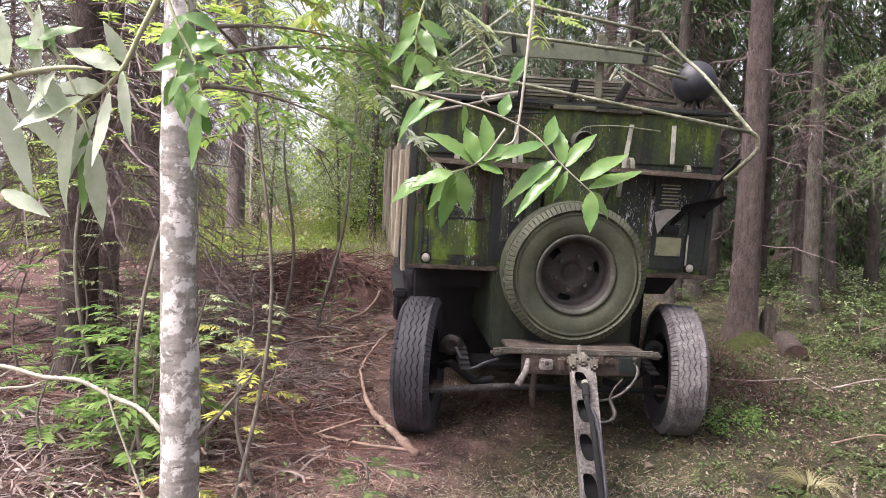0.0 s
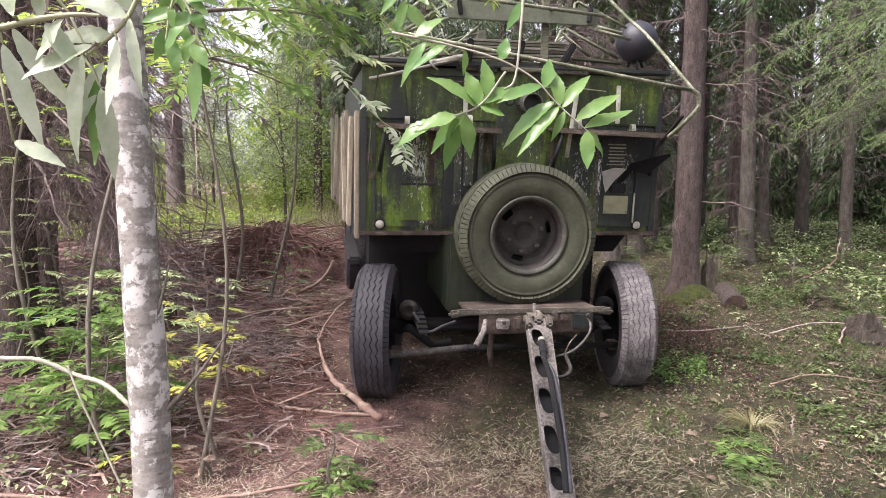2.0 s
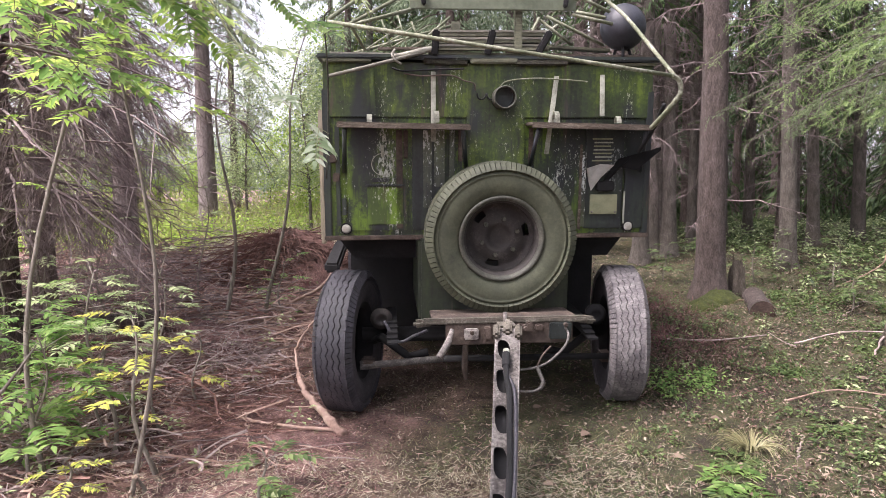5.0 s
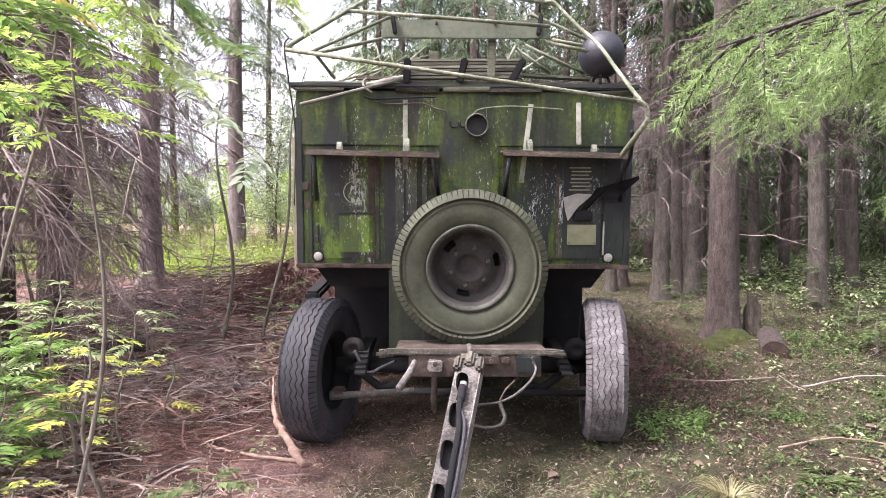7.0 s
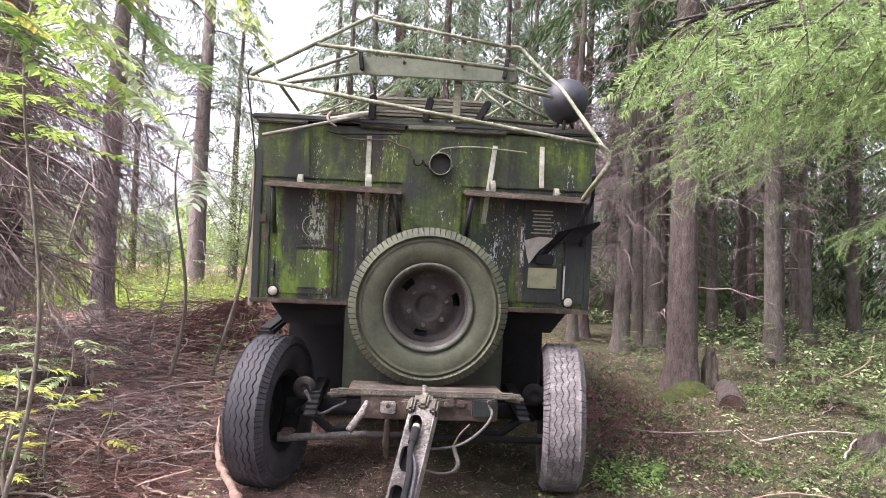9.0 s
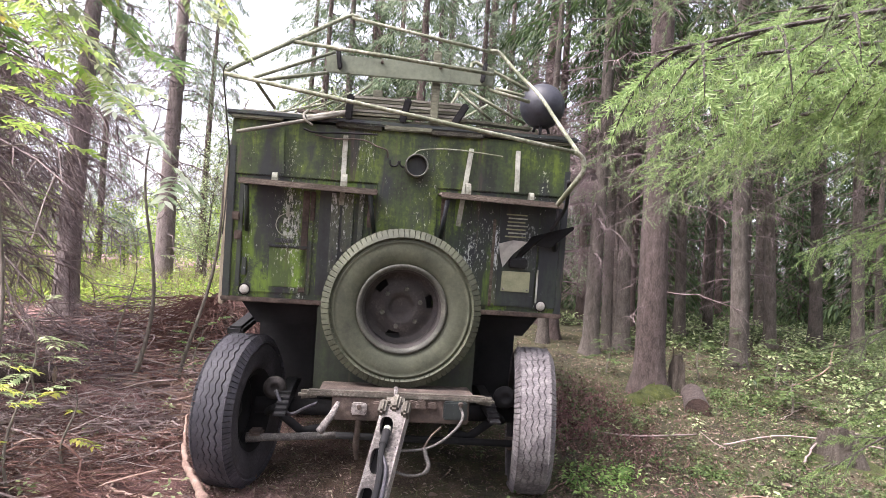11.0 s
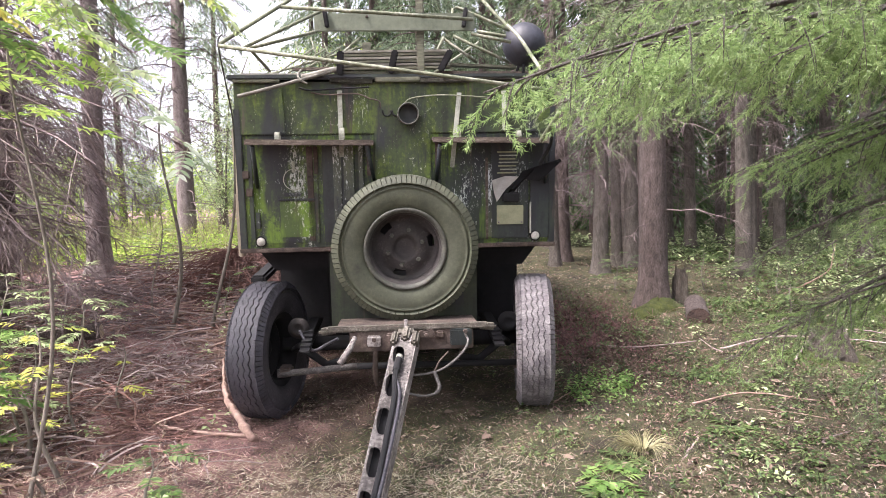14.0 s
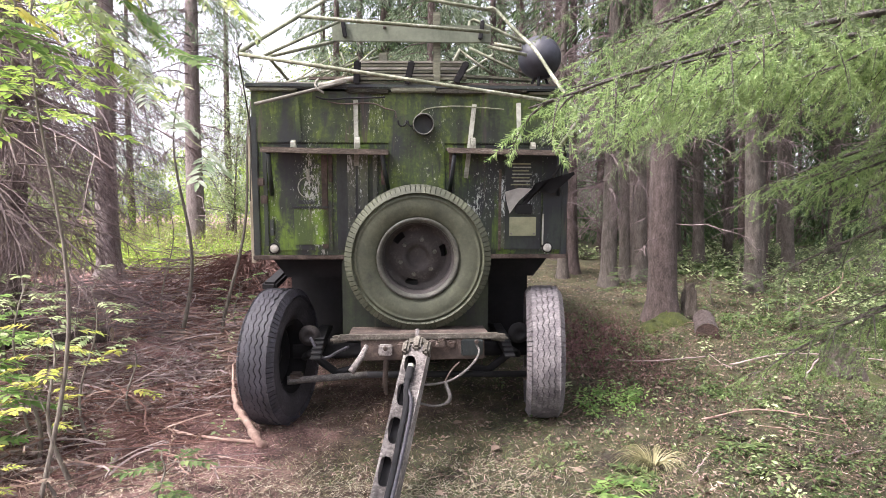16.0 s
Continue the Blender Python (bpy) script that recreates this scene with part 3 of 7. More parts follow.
# hooks and the cable that runs under the roof edge
for x, s in ((-0.075, 1), (-0.005, -1)):
    a = np.linspace(-0.3, math.pi * 1.1, 12)
    ttube("hook", [(x + s * 0.03 * math.cos(t), -0.05, 2.345 - 0.032 * math.sin(t)) for t in a], 0.007, UNDER, sides=6)
ttube("cable", curve_pts([(-0.62, -0.06, 2.485), (-0.5, -0.07, 2.468), (-0.3, -0.06, 2.475), (-0.2, -0.06, 2.44), (-0.13, -0.06, 2.42), (-0.12, -0.06, 2.37)]), 0.0055, RUSTY, "loose brown cable", 6)
ttube("cable", curve_pts([(0.05, -0.06, 2.40), (0.11, -0.06, 2.44), (0.3, -0.06, 2.46), (0.5, -0.065, 2.452), (0.68, -0.06, 2.44)]), 0.005, TUBE, "loose pale cable", 6)
ttube("cable", curve_pts([(-0.7, -0.06, 2.52), (-0.62, -0.07, 2.5), (-0.45, -0.07, 2.51), (-0.2, -0.06, 2.52)]), 0.007, UNDER, sides=6)

# ring emblem, plates, torn sheet
v, f = lathe([(0.074, -0.005), (0.079, -0.005), (0.079, 0.004), (0.074, 0.004), (0.074, -0.005)], 32)
put("ring_mark", raw_mesh("ring_mark", v + np.array([-0.775, -0.026, 1.86 - 1.4]), f, BARE), trailer, "thin worn ring mark")
tbox("latch", (-0.775, -0.03, 1.955), (0.022, 0.02, 0.085), BARE, "pale latch", bevel=0.004)
tbox("latch_base", (-0.79, -0.028, 1.75), (0.12, 0.016, 0.03), PAINT_DARK, bevel=0.004)
plate = tbox("type_plate", (0.842, -0.03, 1.565), (0.205, 0.012, 0.145), PLATE, "tan type plate", bevel=0.003)
for x in (0.755, 0.93):
    v, f = lathe([(0.0, -0.005), (0.007, -0.004), (0.008, 0.002)], 10)
    put("rivet", raw_mesh("rivet", v + np.array([x, -0.036, 1.51 - 1.4]), f, STEEL, True), trailer)
for k in range(7):
    w = 0.15 - 0.012 * (k % 3)
    tbox("print_bar", (0.82 + 0.01 * (k % 2), -0.028, 2.04 - k * 0.026), (w, 0.008, 0.010), BARE if k % 2 else PLATE, "unreadable line of print", bevel=0.001)
bm = bmesh.new()
bv = [bm.verts.new(p) for p in ((0.70, -0.05, 1.83), (0.80, -0.052, 1.86), (0.905, -0.06, 1.855), (0.80, -0.07, 1.76), (0.735, -0.06, 1.665), (0.715, -0.05, 1.74))]
bm.faces.new(bv)
bmesh.ops.solidify(bm, geom=bm.faces[:], thickness=0.004)
tpart("torn_sheet", bm, PAPER, "torn whitish sheet")
# black flap and its arm
bm = bmesh.new()
bv = [bm.verts.new(p) for p in ((0.93, -0.05, 1.895), (1.03, -0.10, 1.93), (1.185, -0.2, 1.985), (1.19, -0.2, 1.965), (1.05, -0.12, 1.82), (0.95, -0.06, 1.835), (0.80, -0.045, 1.66), (0.80, -0.045, 1.70))]
bm.faces.new(bv)
bmesh.ops.solidify(bm, geom=bm.faces[:], thickness=0.012)
tpart("bent_flap", bm, UNDER, "bent black sheet flap")
tbox("socket_box", (0.845, -0.04, 1.70), (0.13, 0.05, 0.075), UNDER, "black socket box", bevel=0.01)
for x, z in ((-1.1, 1.77), (-1.12, 1.9)):
    tbox("hinge", (x, -0.03, z), (0.05, 0.03, 0.06), RUSTY, bevel=0.006)


def marker_lamp(x):
    v, f = lathe([(0.0, -0.024), (0.018, -0.023), (0.028, -0.019), (0.0335, -0.012), (0.0335, 0.0)], 20)
    lampshade = put("marker_lamp", raw_mesh("marker_lamp", v + np.array([x, -0.008, 0]), f, LENS, True), trailer, "round white marker lamp")
    v, f = lathe([(0.0335, -0.017), (0.041, -0.015), (0.043, 0.004), (0.0335, 0.004)], 20)
    put("lamp_ring", raw_mesh("lamp_ring", v + np.array([x, -0.008, 0]), f, UNDER, True), lampshade)


marker_lamp(-1.04)
marker_lamp(1.04)

# lower hull, wheel wells, chassis
bm = bmesh.new()
box(bm, (0.022, 0.55, 1.03), (1.10, 1.36, 0.6), bevel=0.02)
tpart("lower_hull", bm, HULL, "dark green lower hull box")
bm = bmesh.new()
for y in (0.3, 0.86):
    for x, z in ((-1.15, BOT), (1.15, BOT), (1.0, BOT - 0.2), (-1.0, BOT - 0.2)):
        bm.verts.new((x, y, z))
bm.verts.ensure_lookup_table()
for q in ((0, 1, 2, 3), (4, 5, 6, 7), (0, 1, 5, 4), (1, 2, 6, 5), (2, 3, 7, 6), (3, 0, 4, 7)):
    bm.faces.new([bm.verts[i] for i in q])
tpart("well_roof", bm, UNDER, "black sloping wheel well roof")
# Black sheet stands in for the deep shade between wheels and hull.
tbox("well_shade", (0, 0.86, 0.86), (2.12, 0.03, 0.9), UNDER, "black sheet for the shade behind the wheels")
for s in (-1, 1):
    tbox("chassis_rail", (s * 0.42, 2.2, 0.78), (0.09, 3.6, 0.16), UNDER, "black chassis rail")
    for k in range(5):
        tbox("leaf_spring", (s * 0.72, 0.2, 0.62 + 0.018 * k), (0.075, 1.0 - 0.14 * k, 0.014), UNDER, "near-black leaf spring", bevel=0.002)
# Added block, no known part: shuts out light and view under the floor.
tbox("shade_block", (0.0, 2.4, 0.85), (1.95, 2.6, 0.9), UNDER, "added black block that keeps the underfloor dark", bevel=0.02)
ttube("front_axle", [(-0.95, 0.2, 0.54), (0.95, 0.2, 0.54)], 0.06, UNDER, "near-black axle", 12)
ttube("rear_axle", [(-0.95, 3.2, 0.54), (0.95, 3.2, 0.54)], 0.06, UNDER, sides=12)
ttube("tie_rod", [loc((-0.96, 0.02, 0.385)), loc((-0.90, 0.02, 0.388)), loc((-0.86, 0.01, 0.39)), loc((-0.35, -0.02, 0.43))], [0.034, 0.034, 0.026, 0.026], DUSTY, "dusty steering tie rod", 10)
# Same rod, right half: coloured black for the shade it lies in.
ttube("tie_rod", [loc((-0.35, -0.02, 0.43)), loc((0.95, 0.0, 0.41))], 0.024, UNDER, "steering rod half coloured black for shade", 10)
for s in (-1, 1):
    bm = one_box(loc((s * 0.9, 0.05, 0.40)), (0.1, 0.12, 0.07), (0, 0, 0), 0.015)
    tpart("steering_knuckle", bm, RUSTY)
    v, f = lathe([(0.0, -0.05), (0.03, -0.05), (0.035, -0.062), (0.06, -0.058), (0.068, -0.04), (0.082, -0.036), (0.082, -0.016), (0.068, -0.012), (0.06, 0.05), (0.0, 0.05)], 24)
    drum = put("air_chamber", raw_mesh("air_chamber", v + loc((s * 0.82 + 0.02, 0.12, 0.72)) + np.array(DOWN), f, DISC if s < 0 else UNDER, True), trailer, "dusty round brake chamber")
    ttube("stub", [loc((s * 0.86, 0.25, 0.52)), loc((s * 0.80, 0.1, 0.58)), loc((s * 0.6, 0.12, 0.42)), loc((s * 0.45, 0.12, 0.45))], 0.032, UNDER, sides=8)
ttube("brake_hose", curve_pts([loc((-0.78, -0.02, 0.72)), loc((-0.68, -0.08, 0.58)), loc((-0.56, -0.12, 0.63)), loc((-0.48, -0.2, 0.68))]), 0.012, RUBBER, sides=6)

# towing beam
bm = bmesh.new()
box(bm, loc((0.035, -0.33, 0.805)), (0.98, 0.36, 0.028), (-LEAN_F, 0, 0), 0.006)
tpart("beam_top", bm, RUSTY, "dirty rusty beam top")
bm = bmesh.new()
box(bm, loc((0.06, -0.49, 0.715)), (0.86, 0.03, 0.15), (-LEAN_F, 0, 0), 0.008)
tpart("beam_front", bm, RUSTY, "weathered brown towing beam")
tbox("beam_bar", loc((0.036, -0.485, 0.80)), (1.12, 0.06, 0.04), BEAM_IRON, "worn bar along the beam", (-LEAN_F, 0, 0), 0.01)
for s in (-1, 1):
    tbox("beam_horn", loc((0.038 + s * 0.555, -0.45, 0.785)), (0.13, 0.075, 0.05), BEAM_IRON, "worn beam end", (-LEAN_F, s * 6, 0), 0.018)
for x, wide, high, mat, tilt in ((-0.2, 0.095, 0.075, STEEL, 2), (-0.09, 0.05, 0.09, RUSTY, -6), (0.13, 0.06, 0.05, RUSTY, 14), (0.19, 0.05, 0.07, RUSTY, -22), (0.255, 0.055, 0.045, RUSTY, 9), (0.4, 0.15, 0.115, PAINT_DARK, 0)):
    tbox("cleat", loc((x, -0.515, 0.735 + 0.02 * math.sin(9 * x))), (wide, 0.03, high), mat, "", (0, tilt, 0), 0.008)
for x, z in ((-0.2, 0.73), (0.16, 0.75), (0.43, 0.77)):
    v, f = lathe([(0.0, -0.02), (0.014, -0.02), (0.016, 0.0)], 8)
    put("bolt", raw_mesh("bolt", v + loc((x, -0.535, z)) + np.array(DOWN), f, RUSTY), trailer)
ttube("lever", [loc((-0.33, -0.52, 0.745)), loc((-0.36, -0.60, 0.69)), loc((-0.425, -0.66, 0.60))], [0.016, 0.021, 0.024], STEEL, "pale worn lever", 8)
ttube("stud", [loc((0.02, -0.55, 0.76)), loc((0.02, -0.55, 0.865))], 0.013, STEEL, "upright hitch pin", 8)
tbox("hitch_block", loc((0.02, -0.58, 0.755)), (0.15, 0.14, 0.08), BEAM_IRON, "hitch hinge block", (0, 0, 0), 0.02)
ttube("air_hose", curve_pts([loc((0.43, -0.53, 0.75)), loc((0.445, -0.56, 0.70)), loc((0.40, -0.62, 0.64)), loc((0.30, -0.68, 0.57)), loc((0.20, -0.7, 0.53)), loc((0.07, -0.7, 0.515)), loc((-0.02, -0.68, 0.53))]), 0.0085, DUSTY, "hanging dusty air hose", 8)
frayed = curve_pts([loc((0.2, -0.7, 0.535)), loc((0.215, -0.72, 0.49)), loc((0.23, -0.74, 0.44)), loc((0.2, -0.75, 0.40)), loc((0.12, -0.75, 0.385)), loc((0.02, -0.72, 0.40))])
ttube("air_hose", frayed, [0.009 + 0.006 * abs(math.sin(1.9 * k)) * (k < 36) for k in range(len(frayed))], DUSTY, "hanging frayed hose end", 8)
ttube("hose_stub", curve_pts([loc((0.2, -0.7, 0.535)), loc((0.24, -0.68, 0.6)), loc((0.3, -0.66, 0.655))]), 0.006, RUSTY, sides=6)
ttube("chain_end", [loc((-0.2, -0.2, 0.62)), loc((-0.21, -0.2, 0.42)), loc((-0.2, -0.2, 0.32))], [0.02, 0.025, 0.015], RUSTY, sides=6)


def drawbar():
    """A tapered channel with oval lightening holes, lying from the hitch to the ground."""
    a, b = Vector((0.02, -0.64, 0.775)), Vector((-0.245, -1.93, 0.03))
    way = b - a
    length = way.length
    d = way.normalized()
    side = d.cross(Vector((0, 0, 1))).normalized()
    up = side.cross(d).normalized()
    if up.z < 0:
        up, side = -up, -side
    m = Matrix((side, d, up)).transposed().to_4x4()
    m.translation = a
    bm = bmesh.new()
    holes = [(0.20, 0.17), (0.47, 0.19), (0.76, 0.2), (1.05, 0.2), (1.31, 0.15)]
    wide = lambda s: 0.15 - 0.03 * s / length
    seg = 14
    cuts = [0.0]
    for c, l in holes:
        cuts += [c - l / 2 - 0.02, c + l / 2 + 0.02]
    cuts.append(length)
    for i in range(len(cuts) - 1):
        s0, s1 = cuts[i], cuts[i + 1]
        if i % 2 == 0:
            q = [bm.verts.new((x * wide(s) / 2, s, 0)) for x, s in ((-1, s0), (1, s0), (1, s1), (-1, s1))]
            bm.faces.new(q)
        else:
            c, l = holes[i // 2]
            ring_o, ring_i = [], []
            for k in range(seg * 2):
                t = 2 * math.pi * k / (seg * 2)
                ux, uy = math.cos(t), math.sin(t)
                k2 = 1 / max(abs(ux), abs(uy))
                ring_o.append(bm.verts.new((ux * k2 * wide(c) / 2, c + uy * k2 * (l / 2 + 0.02), 0)))
                ring_i.append(bm.verts.new((0.02 - 0.012 * uy + 0.038 * math.copysign(abs(ux) ** 0.7, ux), c + math.copysign(abs(uy) ** 0.8, uy) * l / 2, 0)))
            for k in range(seg * 2):
                j = (k + 1) % (seg * 2)
                bm.faces.new((ring_o[k], ring_o[j], ring_i[j], ring_i[k]))
    bmesh.ops.solidify(bm, geom=bm.faces[:], thickness=0.012)
    for s in (-1, 1):
        box(bm, (s * 0.066, length / 2, -0.05), (0.012, length, 0.10), (0, 0, s * 0.65))
    bmesh.ops.transform(bm, matrix=m, verts=bm.verts)
    bm.transform(TI)
    # added black plate: the shade seen through the holes
    inner = bmesh.new()
    box(inner, (0, length / 2, -0.075), (0.125, length * 0.98, 0.012))
    bmesh.ops.transform(inner, matrix=m, verts=inner.verts)
    inner.transform(TI)
    bar = part("drawbar", bm, STEEL, trailer, "weathered steel drawbar with oval holes")
    part("bar_shade", inner, UNDER, bar, "black plate for the shade inside the channel")
    # hose laid along the bar
    pts = [a + d * s + up * h + side * o for s, h, o in ((0.22, -0.03, 0.01), (0.3, 0.025, 0.005), (0.45, 0.03, 0.0), (0.6, 0.02, -0.02), (0.85, 0.02, -0.025), (1.1, 0.018, -0.03), (1.4, 0.0, -0.02))]
    pts = [np.array(TI @ p) for p in pts]
    tube("bar_hose", curve_pts(pts), 0.017, UNDER, bar, "black hose along the drawbar", 8)
    pts = [np.array(TI @ (a + d * s + up * h + side * o)) for s, h, o in ((0.42, 0.03, 0.012), (0.55, 0.02, -0.045), (0.8, 0.018, -0.058), (1.1, 0.012, -0.055), (1.4, 0.0, -0.045))]
    tube("bar_hose", curve_pts(pts), 0.011, RUBBER, bar, "thin grey hose along the drawbar", 8)
    tube("hose_coupling", curve_pts([np.array(TI @ (a + d * s + up * 0.03 + side * 0.004)) for s in (0.27, 0.32, 0.38)]), 0.024, UNDER, bar, "black hose coupling", 10)
    tube("coupling_cap", [np.array(TI @ (a + d * s + up * 0.03 + side * 0.004)) for s in (0.24, 0.27)], 0.021, BARE, bar, "pale coupling cap", 10)
    bm = bmesh.new()
    box(bm, (0, 0.0, 0.0), (0.055, 0.13, 0.07), bevel=0.015)
    box(bm, (0.07, 0.05, 0.0), (0.045, 0.12, 0.08), bevel=0.015)
    box(bm, (-0.07, 0.05, 0.0), (0.045, 0.12, 0.08), bevel=0.015)
    bmesh.ops.transform(bm, matrix=m, verts=bm.verts)
    bm.transform(TI)
    part("bar_clevis", bm, BEAM_IRON, bar)
    v, f = lathe([(0.045, -0.02), (0.075, -0.02), (0.075, 0.02), (0.045, 0.02), (0.045, -0.02)], 20)
    v = np.array([TI @ (m @ (Matrix.Rotation(radians(90), 4, "X") @ Vector(p) + Vector((0, length + 0.05, -0.03)))) for p in v])
    put("towing_eye", raw_mesh("towing_eye", v, f, RUSTY, True), bar)


drawbar()


# ---- wheels ----
def tyre_profile(R, w, bead):
    """Half-open ring from bead to bead over the tread."""
    pts = [(bead, -w * 0.62), (bead + 0.015, -w * 0.78), (bead + 0.05, -w * 0.93), ((R + bead) / 2 - 0.02, -w * 1.0), ((R + bead) / 2 + 0.02, -w * 1.01), (R - 0.09, -w * 0.99), (R - 0.086, -w * 1.02), (R - 0.08, -w * 1.02), (R - 0.075, -w * 0.96), (R - 0.045, -w * 0.88), (R - 0.026, -w * 0.76), (R - 0.02, -w * 0.4), (R - 0.018, 0)]
    pts += [(r, -s) for r, s in pts[-2::-1]]
    return pts + [(bead - 0.012, w * 0.5), (bead - 0.012, -w * 0.5), (bead, -w * 0.62)]


def tread_ribs(R, w, ribs, teeth, tall):
    """Zigzag ribs round the running face, with grooves between them."""
    bms = bmesh.new()
    pitch = 2 * w * 0.8 / ribs
    for i in range(ribs):
        mid = (i + 0.5) * pitch - w * 0.8
        rr = R - 0.026 * abs(mid / w) ** 3
        rings = []
        for k in range(2 * teeth):
            a = math.pi * k / teeth
            zig = pitch * 0.2 * (1 if k % 2 else -1)
            ring = []
            for s, h in ((-0.46, -tall), (-0.43, 0.0), (0.43, 0.0), (0.46, -tall)):
                r = rr + h
                ring.append(bms.verts.new((r * math.sin(a), mid + zig + s * pitch, r * math.cos(a))))
            rings.append(ring)
        for k in range(2 * teeth):
            p, q = rings[k], rings[(k + 1) % (2 * teeth)]
            for c in range(3):
                bms.faces.new((p[c], p[c + 1], q[c + 1], q[c]))
    return bms


def shoulder_lugs(R, w, count):
    bms = bmesh.new()
    for k in range(count):
        for s in (-1, 1):
            q = bmesh.ops.create_cube(bms, size=1.0)["verts"]
            bmesh.ops.scale(bms, vec=(2 * math.pi * R / count * 0.8, 0.024, 0.064), verts=q)
            m = Matrix.Rotation(-2 * math.pi * k / count, 4, "Y") @ Matrix.Translation((0, s * w * 0.885, R - 0.034)) @ Matrix.Rotation(radians(s * 35), 4, "X")
            bmesh.ops.transform(bms, matrix=m, verts=q)
    return bms


def wheel_parts(name, R, w, mat_wall, mat_tread, mat_rim, mat_disc, label, parent, m, deep, rows=6):
    """A wheel whose outer face looks along -y of m."""
    def fix(v):
        return np.array([m @ Vector(p) for p in v])

    bead = R * 0.525
    v, f = lathe(tyre_profile(R, w, bead), 72)
    base = put(name, raw_mesh(name, fix(v), f, mat_wall, True), parent, label)
    for blocks, nm in ((tread_ribs(R, w, rows, 40, 0.014), "tread"), (shoulder_lugs(R, w, 88), "shoulder_tread")):
        bmesh.ops.transform(blocks, matrix=m, verts=blocks.verts)
        tagged(part(nm, blocks, mat_tread, base, "worn zigzag tread ribs"), kind="stuff")
    # on road tyres this ring puts the grooves' shade into black colour
    v, f = lathe([(R - 0.03, -w * 0.8), (R - 0.0175, -w * 0.6), (R - 0.015, 0), (R - 0.0175, w * 0.6), (R - 0.03, w * 0.8)], 72)
    put("tread_groove", raw_mesh("tread_groove", fix(v), f, UNDER if mat_tread is not RUBBER_GREEN else RUBBER_GREEN, True), base, "grooves between the ribs, black for their shade")
    r = bead
    v, f = lathe([(r + 0.022, -w * 0.86), (r + 0.018, -w * 0.93), (r + 0.004, -w * 0.93), (r - 0.012, -w * 0.84), (r - 0.016, -w * 0.74)], 56)
    put("rim", raw_mesh("rim", fix(v), f, mat_rim, True), base, "dull steel rim")
    # inner rim takes the darker disc colour for the shade in the recess
    v, f = lathe([(r - 0.015, -w * 0.75), (r - 0.03, -w * 0.66), (r - 0.034, w * 0.6), (r + 0.01, w * 0.8)], 56)
    put("rim_well", raw_mesh("rim_well", fix(v), f, mat_disc, True), base, "rim well darkened for its recess shade")
    d = deep
    v, f = lathe([(r - 0.03, d - 0.015), (r - 0.06, d), (r * 0.72, d + 0.005), (r * 0.62, d - 0.012), (r * 0.42, d - 0.03), (r * 0.3, d - 0.03), (r * 0.28, d - 0.012), (r * 0.18, d - 0.006), (0.0, d - 0.004)], 56)
    # leave out wedges of the disc for the hand holes
    keep = []
    n = 9
    for q in f:
        k, i = q[0] // n, q[0] % n
        if mat_disc is not UNDER and i in (1, 2) and (k % 19) in (0, 1, 2, 3):
            continue
        keep.append(q)
    put("wheel_disc", raw_mesh("wheel_disc", fix(v), keep, mat_disc, True), base, "rusty brown wheel disc")
    for k in range(6):
        a = 2 * math.pi * k / 6 + 0.3
        bv, bf = lathe([(0.0, -0.03), (0.014, -0.03), (0.017, 0.0)], 6)
        bv = bv + np.array([r * 0.47 * math.cos(a), d - 0.025, r * 0.47 * math.sin(a)])
        put("wheel_nut", raw_mesh("wheel_nut", fix(bv), bf, mat_rim), base)
    return base


SPARE = pose(0.033, -0.235, 1.365 - 1.4, 0, 0, 0)
wheel_parts("spare_wheel", 0.525, 0.135, RUBBER_GREEN, RUBBER_GREEN, RIM, DISC, "large algae-green spare tyre", trailer, SPARE, 0.015, rows=5)
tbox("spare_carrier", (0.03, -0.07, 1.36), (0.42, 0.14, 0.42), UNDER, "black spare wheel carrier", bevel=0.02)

for x, y, toe in ((-1.03, 0.17, -13), (1.055, 0.2, -9), (-1.05, 3.2, 0), (1.05, 3.2, 0)):
    wz = float(ground_z(x, y)) + 0.50
    c = Vector(TI @ Vector((x, y, wz if y < 1 else wz)))
    flip = 90 if x > 0 else -90
    m = Matrix.Translation(c) @ pose(0, 0, 0, -LEAN_F, 0, 0) @ pose(0, 0, 0, 0, 0, toe + flip)
    wheel_parts("road_wheel", 0.53, 0.13, RUBBER_WALL, RUBBER if x < 0 else RUBBER_MUD, RIM, UNDER, "dusty black road tyre with block tread" if x < 0 else "mud-streaked grey road tyre with worn tread", trailer, m, -0.02, rows=5)

# boards hung along the near side of the body
for k in range(9):
    y = 0.12 + 0.42 * k
    x = -1.208 - 0.024 * (k % 3) - 0.012 * k
    tbox("side_board", (x, y, 1.76 + 0.03 * math.sin(3 * k)), (0.035, 0.15 + 0.05 * (k % 2), 0.96 + 0.08 * math.sin(5 * k)), SIDEWOOD, "pale weathered side board", (0, 1.5 * math.sin(2 * k), 2 * math.sin(k)), 0.006)
tbox("side_step", (-1.2, 1.2, 1.0), (0.12, 1.3, 0.08), UNDER, "dark side step", bevel=0.02)


# ---- frame and clutter on the roof ----
def wpts(points, n=0):
    p = [np.array(TI @ Vector(q)) for q in points]
    return curve_pts(p, n) if n else np.array(p)


def wtube(name, points, r, mat, label="", sides=8, n=0, parent=None):
    return tube(name, wpts(points, n), r, mat, parent or trailer, label, sides)


